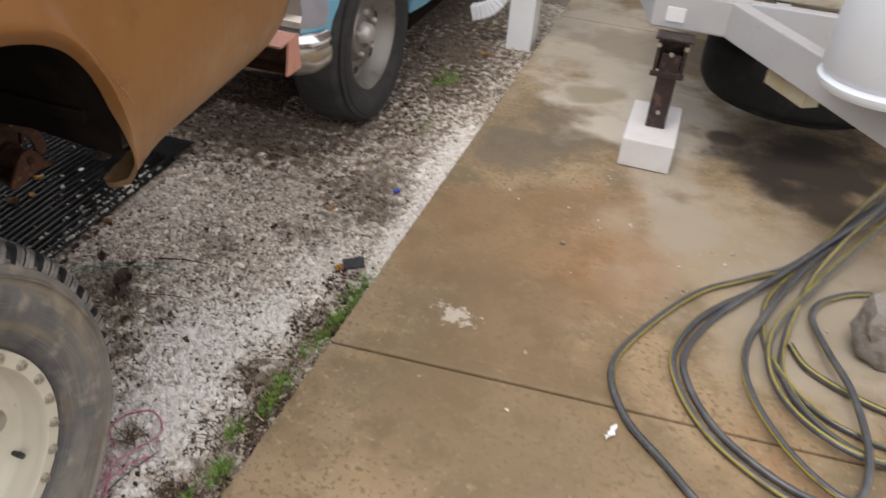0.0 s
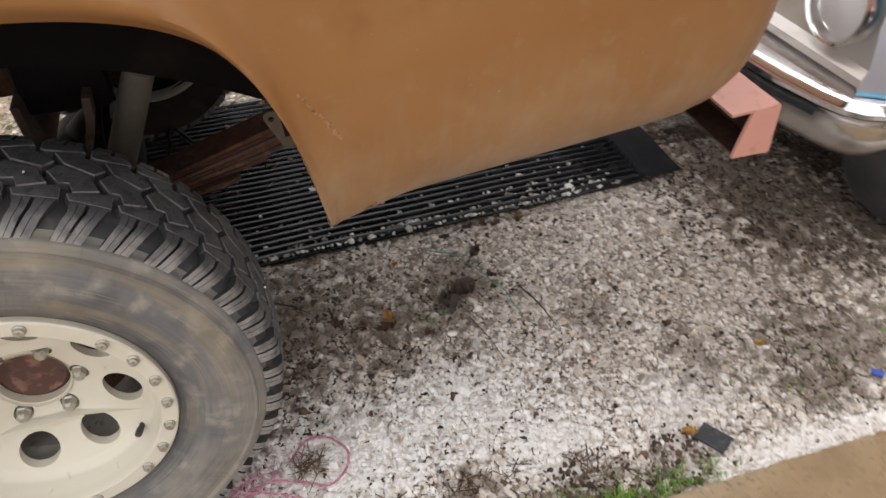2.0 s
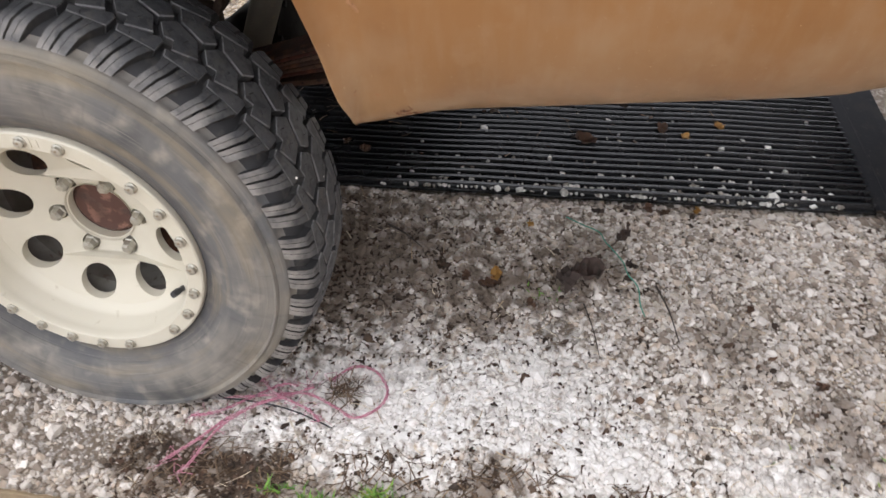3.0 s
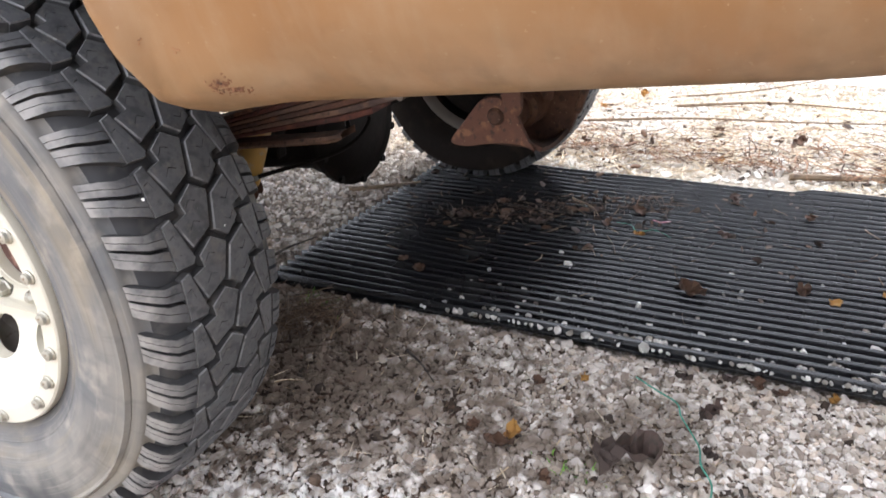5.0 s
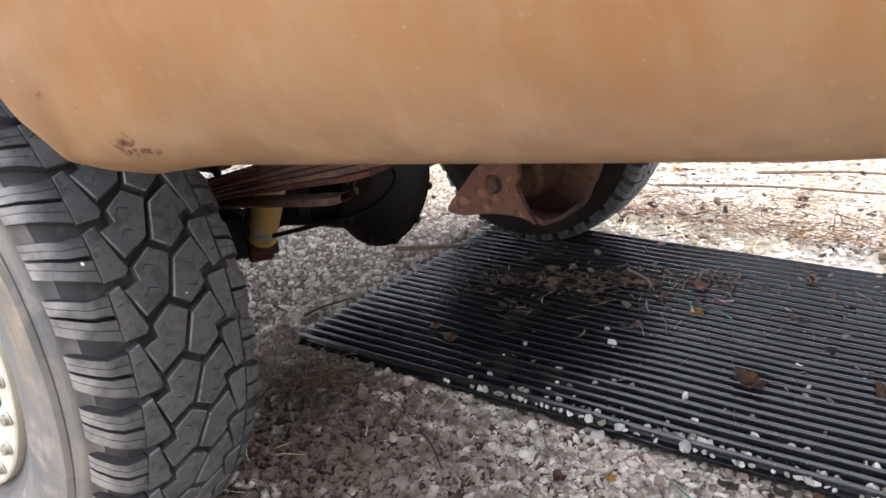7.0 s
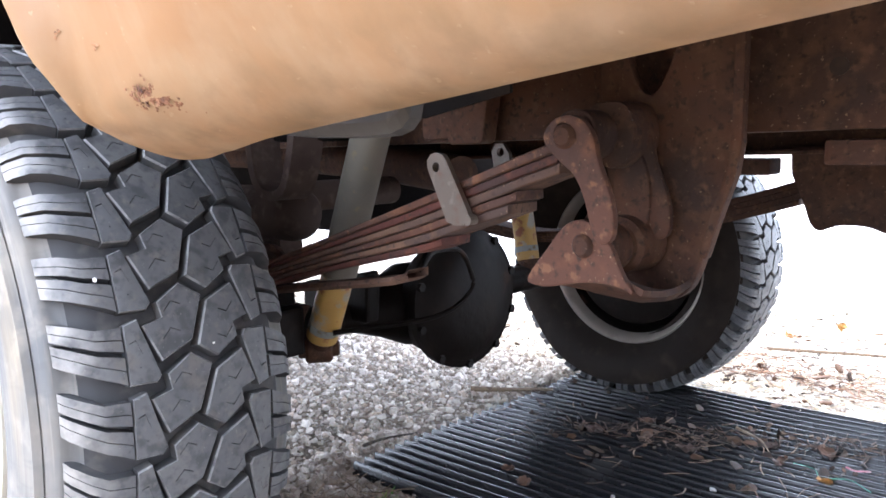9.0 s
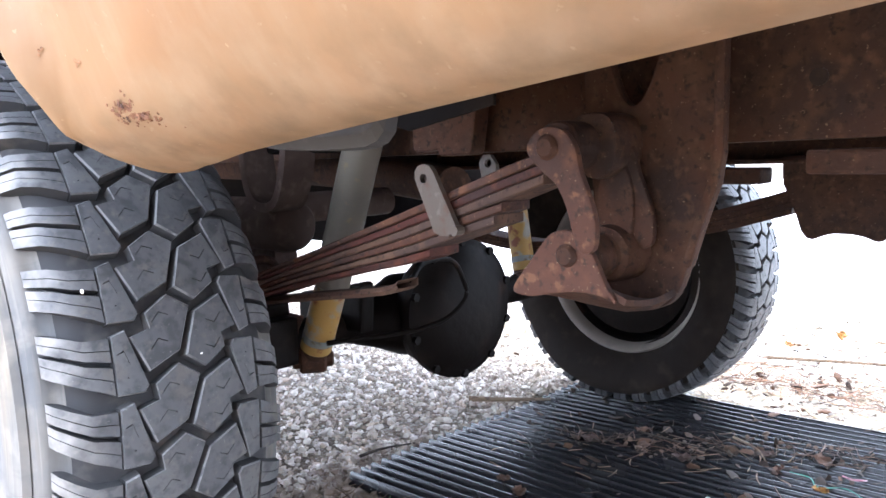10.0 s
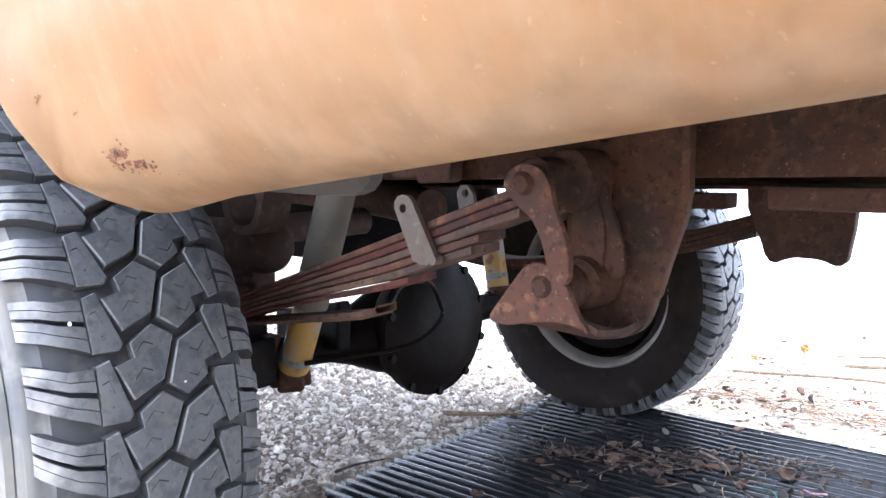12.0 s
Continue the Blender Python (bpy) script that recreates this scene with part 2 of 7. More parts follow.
PINK = material("pink_rope", (0.56, 0.25, 0.31), 0.9, 0, [(60, (0.62, 0.42, 0.44), 0.50, 0.62, 3), (300, (0.36, 0.13, 0.18), 0.48, 0.6, 2), (90, (0.22, 0.12, 0.14), 0.62, 0.72, 4)], [(500, 0.5, 0.001)])
GREEN = material("green_twine", (0.05, 0.23, 0.16), 0.7, 0, [(200, (0.10, 0.33, 0.25), 0.5, 0.6, 2)])
DARK = material("black_plastic", (0.02, 0.022, 0.026), 0.5, 0, [(50, (0.05, 0.05, 0.05), 0.5, 0.7, 4)])
TWIG = material("dry_twig", (0.20, 0.145, 0.095), 0.9, 0, [(60, (0.10, 0.07, 0.05), 0.5, 0.7, 4)], [(200, 0.3, 0.001)])
DARKTWIG = material("dark_twig", (0.045, 0.035, 0.028), 0.9, 0, [(60, (0.09, 0.07, 0.05), 0.5, 0.7, 4)])
LEAFBROWN = material("dead_leaf", (0.10, 0.052, 0.030), 0.8, 0, [(60, (0.055, 0.032, 0.022), 0.45, 0.65, 4)], [(150, 0.4, 0.002)])
LEAFGREY = material("rotten_grey_leaf", (0.085, 0.056, 0.046), 0.9, 0, [(60, (0.06, 0.045, 0.035), 0.45, 0.65, 4)], [(150, 0.4, 0.002)])
LEAFDARK = material("rotten_dark_leaf", (0.055, 0.038, 0.031), 0.9, 0, [(60, (0.065, 0.045, 0.035), 0.5, 0.68, 4)], [(150, 0.4, 0.002)])
LEAFGOLD = material("yellow_leaf", (0.36, 0.19, 0.045), 0.7, 0, [(60, (0.22, 0.10, 0.03), 0.5, 0.65, 4)], [(150, 0.3, 0.001)])
GRASS = island_tint(material("grass_blades", (0.125, 0.27, 0.04), 0.6, 0, [(30, (0.14, 0.22, 0.05), 0.5, 0.7, 3)]), [(1, 1, 1), (0.7, 0.8, 0.6), (1.3, 1.2, 1.2), (1.8, 1.1, 1.3)])
STRAW = island_tint(material("dry_straw", (0.56, 0.48, 0.35), 0.8, 0, [(30, (0.40, 0.31, 0.21), 0.5, 0.7, 3)]), [(1, 1, 1), (0.6, 0.55, 0.5), (1.25, 1.25, 1.3), (0.8, 0.7, 0.6), (1.4, 1.4, 1.4)])
PEBBLE = island_tint(material("crushed_limestone", (0.68, 0.62, 0.555), 0.85, 0, [(60, (0.49, 0.43, 0.375), 0.45, 0.7, 4), (400, (0.62, 0.59, 0.55), 0.5, 0.68, 3)], [(250, 0.3, 0.001)], 0.3),
                     [(1, 1, 1), (0.78, 0.75, 0.72), (1.12, 1.13, 1.15), (0.6, 0.56, 0.52), (0.88, 0.85, 0.8), (1.28, 1.3, 1.33), (0.45, 0.40, 0.36), (0.95, 0.87, 0.79), (0.85, 0.84, 0.84)])


def gravel_material():
    """Fine grit between the stones: brown soil, grey grit and pale lime dust."""
    m = material("gravel_bed", (0.19, 0.15, 0.115), 0.95, 0,
                 [(5, (0.20, 0.165, 0.135), 0.45, 0.65, 5), (130, (0.40, 0.365, 0.33), 0.50, 0.60, 4), (260, (0.06, 0.045, 0.035), 0.60, 0.70, 3)],
                 [(90, 0.7, 0.01), (260, 0.6, 0.004)], 0.2)
    return m


GRAVEL = gravel_material()

# ---- mesh helpers ----
def thing(name, base, label, category, group="", kind=""):
    ob = new(name)
    ob.location = base
    ob.empty_display_size = 0.1
    return tagged(ob, label, category, group, kind)


def part(name, bm, mat, parent=None, label="", smooth=False):
    """Links a bmesh, built in world places, as one mesh under a thing or a part."""
    me = bpy.data.meshes.new(name)
    bm.normal_update()
    bm.to_mesh(me)
    bm.free()
    if smooth:
        me.shade_smooth()
        me.set_sharp_from_angle(angle=radians(38))
    me.materials.append(mat)
    ob = new(name, me)
    if parent:
        ob.parent = parent
        if parent.type == "EMPTY":
            ob.matrix_parent_inverse = Matrix.Translation(-Vector(parent.location))
    return tagged(ob, label)


def same_mesh(ob, m):
    """Another object on the mesh of a part, moved by m in world places."""
    o = ob.copy()
    scene.collection.objects.link(o)
    o.matrix_basis = m
    return o


def box(bm, lo, hi, bevel=0.0, m=None):
    g = bmesh.ops.create_cube(bm, size=1.0)["verts"]
    c = (Vector(lo) + Vector(hi)) / 2
    s = Vector(hi) - Vector(lo)
    for v in g:
        v.co = Vector((v.co.x * s.x, v.co.y * s.y, v.co.z * s.z)) + c
    if bevel:
        es = list({e for v in g for e in v.link_edges})
        g = bmesh.ops.bevel(bm, geom=es, offset=bevel, segments=2, affect="EDGES", profile=0.6)["verts"]
        g = list({v for v in g})
    if m:
        bmesh.ops.transform(bm, matrix=m, verts=list({v for v in g}))
    return g


def ring_frame(d):
    d = Vector(d).normalized()
    a = Vector((0, 0, 1)) if abs(d.z) < 0.9 else Vector((1, 0, 0))
    u = d.cross(a).normalized()
    return u, d.cross(u).normalized()


def lathe(bm, origin, axis, profile, seg=48, closed=False):
    """profile: (distance along axis, radius) pairs."""
    o, d = Vector(origin), Vector(axis).normalized()
    u, w = ring_frame(d)
    rings = []
    for a, r in profile:
        if r < 1e-5:
            rings.append([bm.verts.new(o + d * a)] * seg)
        else:
            rings.append([bm.verts.new(o + d * a + (u * math.cos(k * math.tau / seg) + w * math.sin(k * math.tau / seg)) * r) for k in range(seg)])
    pairs = list(zip(rings, rings[1:])) + ([(rings[-1], rings[0])] if closed else [])
    for p, q in pairs:
        for k in range(seg):
            vs = [p[k], p[(k + 1) % seg], q[(k + 1) % seg], q[k]]
            vs = [v for i, v in enumerate(vs) if v not in vs[:i]]
            if len(vs) > 2:
                bm.faces.new(vs)


def rod(bm, a, b, r, r2=None, seg=16, bev=0.0):
    a, b = Vector(a), Vector(b)
    L = (b - a).length
    r2 = r if r2 is None else r2
    if bev:
        prof = [(0, 0), (0, r - bev), (bev, r), (L - bev, r2), (L, r2 - bev), (L, 0)]
    else:
        prof = [(0, 0), (0, r), (L, r2), (L, 0)]
    lathe(bm, a, b - a, prof, seg)


def spline(pts, per=8):
    pts = [Vector(p) for p in pts]
    P = [pts[0] * 2 - pts[1], *pts, pts[-1] * 2 - pts[-2]]
    out = []
    for i in range(1, len(P) - 2):
        for k in range(per):
            t = k / per
            out.append(0.5 * ((2 * P[i]) + (P[i + 1] - P[i - 1]) * t + (2 * P[i - 1] - 5 * P[i] + 4 * P[i + 1] - P[i + 2]) * t * t + (3 * P[i] - P[i - 1] - 3 * P[i + 1] + P[i + 2]) * t ** 3))
    return out + [pts[-1]]


def tube(bm, pts, r, seg=8, arc=None, taper=False):
    """A round tube along pts; arc (start, end degrees) gives only a strip of it."""
    pts = [Vector(p) for p in pts]
    up = Vector((0, 0, 1))
    rings = []
    for i, p in enumerate(pts):
        d = (pts[min(i + 1, len(pts) - 1)] - pts[max(i - 1, 0)]).normalized()
        if abs(d.dot(up)) > 0.97:
            up = Vector((0.3, 0.9, 0.2))
        u = d.cross(up).normalized()
        w = u.cross(d)
        rr = r * (1 - 0.6 * i / (len(pts) - 1)) if taper else r
        if arc:
            angs = [radians(arc[0] + (arc[1] - arc[0]) * k / (seg - 1)) for k in range(seg)]
        else:
            angs = [math.tau * k / seg for k in range(seg)]
        rings.append([bm.verts.new(p + (u * math.cos(a) + w * math.sin(a)) * rr) for a in angs])
    for p, q in zip(rings, rings[1:]):
        for k in range(seg - 1 if arc else seg):
            bm.faces.new((p[k], p[(k + 1) % seg], q[(k + 1) % seg], q[k]))
    if not arc:
        bm.faces.new(rings[0][::-1])
        bm.faces.new(rings[-1])


def slab_yz(bm, pts, x0, x1, bevel=0.0):
    """A plate: the outline in y and z, from x0 to x1."""
    f = bm.faces.new([bm.verts.new((x0, y, z)) for y, z in pts])
    g = bmesh.ops.extrude_face_region(bm, geom=[f])["geom"]
    vs = [v for v in g if isinstance(v, bmesh.types.BMVert)]
    bmesh.ops.translate(bm, vec=(x1 - x0, 0, 0), verts=vs)
    if bevel:
        es = list({e for v in vs for e in v.link_edges} | set(f.edges))
        bmesh.ops.bevel(bm, geom=es, offset=bevel, segments=2, affect="EDGES", profile=0.6)
    bmesh.ops.recalc_face_normals(bm, faces=bm.faces)


def strap(bm, pts, hole, x0, x1):
    """A flat bar: the outline in y and z, pierced by a round hole (y, z, radius), from x0 to x1."""
    cy, cz, r = hole
    loops = [pts, [(cy + r * math.cos(math.tau * k / 14), cz + r * math.sin(math.tau * k / 14)) for k in range(14)]]
    sides = []
    for x in (x0, x1):
        rings = [[bm.verts.new((x, y, z)) for y, z in lp] for lp in loops]
        es = [bm.edges.new((vs[i], vs[(i + 1) % len(vs)])) for vs in rings for i in range(len(vs))]
        bmesh.ops.triangle_fill(bm, use_beauty=True, edges=es)
        sides.append(rings)
    for a, b in zip(*sides):
        for i in range(len(a)):
            bm.faces.new((a[i], a[(i + 1) % len(a)], b[(i + 1) % len(a)], b[i]))
    bmesh.ops.recalc_face_normals(bm, faces=bm.faces)


def sheet(bm, rows, thick=0.0):
    """A grid of points, row by row, as a skin."""
    V = [[bm.verts.new(p) for p in row] for row in rows]
    for a, b in zip(V, V[1:]):
        for i in range(len(a) - 1):
            bm.faces.new((a[i], a[i + 1], b[i + 1], b[i]))
    if thick:
        bmesh.ops.recalc_face_normals(bm, faces=bm.faces)
        bmesh.ops.solidify(bm, geom=list(bm.faces), thickness=thick)


def lerp_table(x, table):
    for (a, u), (b, v) in zip(table, table[1:]):
        if x <= b:
            t = min(max((x - a) / (b - a), 0), 1)
            return u + (v - u) * t
    return table[-1][1]


# ---- ground ----
def ground_height(x, y):
    h = 0.010 * noise.noise((x * 2.1, y * 2.1, 0.3)) + 0.004 * noise.noise((x * 9, y * 9, 2))
    near_mat = -1.6 < x < -0.55 and -0.2 < y < 1.75
    return -0.004 + h * (0.35 if near_mat else 1.0) - (0.012 if near_mat and -1.5 < x < -0.66 and -0.05 < y < 1.58 else 0)


def axis_steps(lo, hi, fine_lo, fine_hi, step):
    a = list(np.arange(fine_lo, fine_hi + 1e-6, step))
    d, x = step, fine_lo
    left = []
    while x > lo:
        d *= 1.35
        x -= d
        left.append(x)
    d, x = step, a[-1]
    right = []
    while x < hi:
        d *= 1.35
        x += d
        right.append(x)
    return left[::-1] + a + right


bm = bmesh.new()
gx, gy = axis_steps(-400, 400, -3.0, 0.35, 0.035), axis_steps(-400, 400, -1.2, 4.0, 0.035)
rows = [[(x, y, ground_height(x, y) if abs(x) < 8 and abs(y) < 9 and x < 0.35 else -0.03) for y in gy] for x in gx]
sheet(bm, rows)
bmesh.ops.recalc_face_normals(bm, faces=bm.faces)
for f in bm.faces:
    if f.normal.z < 0:
        f.normal_flip()
ground = tagged(part("ground", bm, GRAVEL, smooth=True), "grey limestone gravel bed with brown soil between the stones", "gravel ground", kind="structure")

# ---- concrete slab ----
EDGE = 0.232
slab = thing("pavement", (3.0, 2.0, 0.0), "brown-stained poured concrete slab with open joints", "concrete slab", kind="structure")
for y0, y1, k0, k1 in ((-3.0, -0.95, 0, 0), (-0.944, 0.786, 0, 0.081), (0.793, 3.66, 0.081, 0), (3.667, 6.5, 0, 0), (6.507, 12, 0, 0)):
    bm = bmesh.new()
    g = box(bm, (EDGE, y0, -0.12), (7.5, y1, 0.046), 0.006)
    mid = (y0 + y1) / 2
    for v in bm.verts:
        v.co.y += (k1 if v.co.y > mid else k0) * v.co.x
    if -1 < y0 < 3:
        rim_edges = [e for e in bm.edges if e.calc_length() > 1 and all(v.co.x < EDGE + 0.02 and v.co.z > 0 for v in e.verts)]
        new_verts = bmesh.ops.subdivide_edges(bm, edges=rim_edges, cuts=int((y1 - y0) / 0.008))["geom_inner"]
        for v in new_verts:
            if isinstance(v, bmesh.types.BMVert):
                n = noise.noise((v.co.y * 60, 1.0, 0)) + 0.7 * noise.noise((v.co.y * 14, 4.0, 0))
                v.co.x += 0.004 * n
                v.co.z -= 0.003 * max(n, 0)
    part("panel", bm, CONCRETE, slab)

# ---- tyres ----
def tyre_section(R, W, rim):
    """Outer skin from the outer bead to the inner bead: (axial place, radius), outside positive."""
    h = R - rim
    half = [(0.40 * W, rim - 0.004), (0.46 * W, rim + 0.10 * h), (0.535 * W, rim + 0.30 * h), (0.56 * W, rim + 0.48 * h), (0.545 * W, rim + 0.68 * h), (0.51 * W, rim + 0.84 * h), (0.445 * W, R - 0.024), (0.37 * W, R - 0.008), (0.2 * W, R - 0.002), (0.0, R)]
    pts = [Vector((a, r, 0)) for a, r in half]
    pts = pts + [Vector((-p.x, p.y, 0)) for p in pts[-2::-1]]
    return spline(pts, 3)


def tread_map(R, W, depth):
    """Across the tread: s from -1.55 (down the outer sidewall) over 0 to 1.55; gives axial place, radius and the section's normal."""
    table = [(-1.75, 0.545, 0.74), (-1.5, 0.535, 0.80), (-1.25, 0.500, 0.865), (-1.08, 0.463, 0.925), (-0.95, 0.420, 0.962), (-0.8, 0.360, 0.980), (-0.4, 0.185, 0.993), (0.0, 0.0, 1.0)]
    table = table + [(-s, -a, r) for s, a, r in table[-2::-1]]

    def at(s):
        a = lerp_table(s, [(t[0], t[1]) for t in table]) * W
        rr = (lerp_table(s, [(t[0], t[2]) for t in table])) * (R - depth)
        return a, rr

    def full(s, h):
        a, r = at(s)
        a0, r0 = at(s - 0.06)
        a1, r1 = at(s + 0.06)
        n = Vector((r0 - r1, a1 - a0)).normalized()
        if n.y < 0 and abs(s) < 1:
            n = -n
        if abs(s) >= 1 and n.x * a < 0:
            n = -n
        return a + n.x * h, r + n.y * h
    return full


def tread_blocks(bm, R, W, depth, pitches, place):
    full = tread_map(R, W, depth)
    pitch = math.tau / pitches

    def put(s, v, h):
        a, r = full(s + 0.035, h)
        return place(a, r, v)

    def strip(knots, k, h, v_off=0.0, flip=1):
        """knots: (s, v0, v1) across the block."""
        top, low = [], []
        for s, v0, v1 in knots:
            hh = h * lerp_table(abs(s), [(0.85, 1.0), (1.0, 0.85), (1.1, 0.55), (1.2, 0.42), (1.34, 0.12)])
            top.append([bm.verts.new(put(s * flip, (k + v + v_off) * pitch * flip, hh)) for v in (v0, v1)])
            low.append([bm.verts.new(put(s * flip, (k + v + v_off) * pitch * flip, -0.003)) for v in (v0 - 0.006, v1 + 0.006)])
        for i in range(len(knots) - 1):
            bm.faces.new((top[i][0], top[i][1], top[i + 1][1], top[i + 1][0]))
            bm.faces.new((low[i][0], top[i][0], top[i + 1][0], low[i + 1][0]))
            bm.faces.new((top[i][1], low[i][1], low[i + 1][1], top[i + 1][1]))
        bm.faces.new((low[0][0], low[0][1], top[0][1], top[0][0]))
        bm.faces.new((top[-1][0], top[-1][1], low[-1][1], low[-1][0]))

    def poly(pts, k, h, v_off=0.0, flip=1, cuts=None):
        c = (sum(p[0] for p in pts) / len(pts), sum(p[1] for p in pts) / len(pts))
        top = [bm.verts.new(put((c[0] + (s - c[0]) * 0.945) * flip, (k + c[1] + (v - c[1]) * 0.965 + v_off) * pitch * flip, h)) for s, v in pts]
        low = [bm.verts.new(put((c[0] + (s - c[0]) * 1.04) * flip, (k + c[1] + (v - c[1]) * 1.035 + v_off) * pitch * flip, -0.003)) for s, v in pts]
        n = len(pts)
        mid = [bm.verts.new(put((c[0] + (s - c[0]) * 1.0) * flip, (k + c[1] + (v - c[1]) * 1.005 + v_off) * pitch * flip, h - 0.0018)) for s, v in pts]
        for i in range(n):
            bm.faces.new((low[i], low[(i + 1) % n], mid[(i + 1) % n], mid[i]))
            bm.faces.new((mid[i], mid[(i + 1) % n], top[(i + 1) % n], top[i])).material_index = 2
        edges = []

        def ring_edges(ring):
            for i in range(len(ring)):
                edges.append(bm.edges.get((ring[i], ring[(i + 1) % len(ring)])) or bm.edges.new((ring[i], ring[(i + 1) % len(ring)])))
        ring_edges(top)
        if cuts is None:
            # two short angled cuts in the block
            cuts = [[(c[0] + ds - 0.080, c[1] + dv - 0.08), (c[0] + ds - 0.005, c[1] + dv + 0.055), (c[0] + ds + 0.075, c[1] + dv - 0.005)] for ds, dv in ((0.02, 0.17), (-0.02, -0.20))]
        for zz in cuts:
            w = 0.008
            loop = [(s, v - w) for s, v in zz] + [(s, v + w) for s, v in zz[::-1]]
            hole = [bm.verts.new(put(s * flip, (k + v + v_off) * pitch * flip, h)) for s, v in loop]
            deep = [bm.verts.new(put(s * flip, (k + v + v_off) * pitch * flip, h - 0.004)) for s, v in loop]
            m = len(loop)
            for i in range(m):
                bm.faces.new((hole[i], hole[(i + 1) % m], deep[(i + 1) % m], deep[i]))
            ring_edges(hole)
        bmesh.ops.triangle_fill(bm, use_beauty=True, edges=edges)

    for k in range(pitches):
        for flip, off in ((1, 0.0), (-1, 0.44)):
            # middle block: a lopsided seven-cornered lump with a notch
            poly([(-0.115, 0.34), (0.052, 0.13), (-0.085, -0.48), (-0.368, -0.70), (-0.485, -0.19), (-0.315, -0.11), (-0.335, 0.11)], k, depth, off, flip)
            # shoulder wedge, two slabs beside it, and ribs that run down the sidewall
            poly([(-0.640, -0.14), (-0.520, -0.08), (-0.385, -0.88), (-0.425, -0.97), (-0.650, -0.96)], k, depth, off, flip, [[(-0.615, -0.40), (-0.555, -0.365), (-0.515, -0.56)], [(-0.555, -0.735), (-0.548, -0.728), (-0.541, -0.735)]])
            for inner, edge_v, outer in (((-0.325, -0.16), (-0.28, -0.145), (0.03, 0.15)), ((-0.49, -0.338), (-0.415, -0.293), (-0.11, 0.018)), ((-0.745, -0.57), (-0.625, -0.49), (-0.28, -0.16)), ((-0.94, -0.758), (-0.79, -0.638), (-0.47, -0.292))):
                knots = []
                for sv in (-0.664, -0.75, -0.845, -0.95, -1.06, -1.17, -1.34):
                    if sv > -0.85:
                        t = (-0.664 - sv) / 0.181
                        knots.append((sv, inner[0] + (edge_v[0] - inner[0]) * t, inner[1] + (edge_v[1] - inner[1]) * t))
                    else:
                        t = (-0.845 - sv) / 0.325
                        knots.append((sv, edge_v[0] + (outer[0] - edge_v[0]) * t, edge_v[1] + (outer[1] - edge_v[1]) * t))
                strip(knots, k, depth, off, flip)


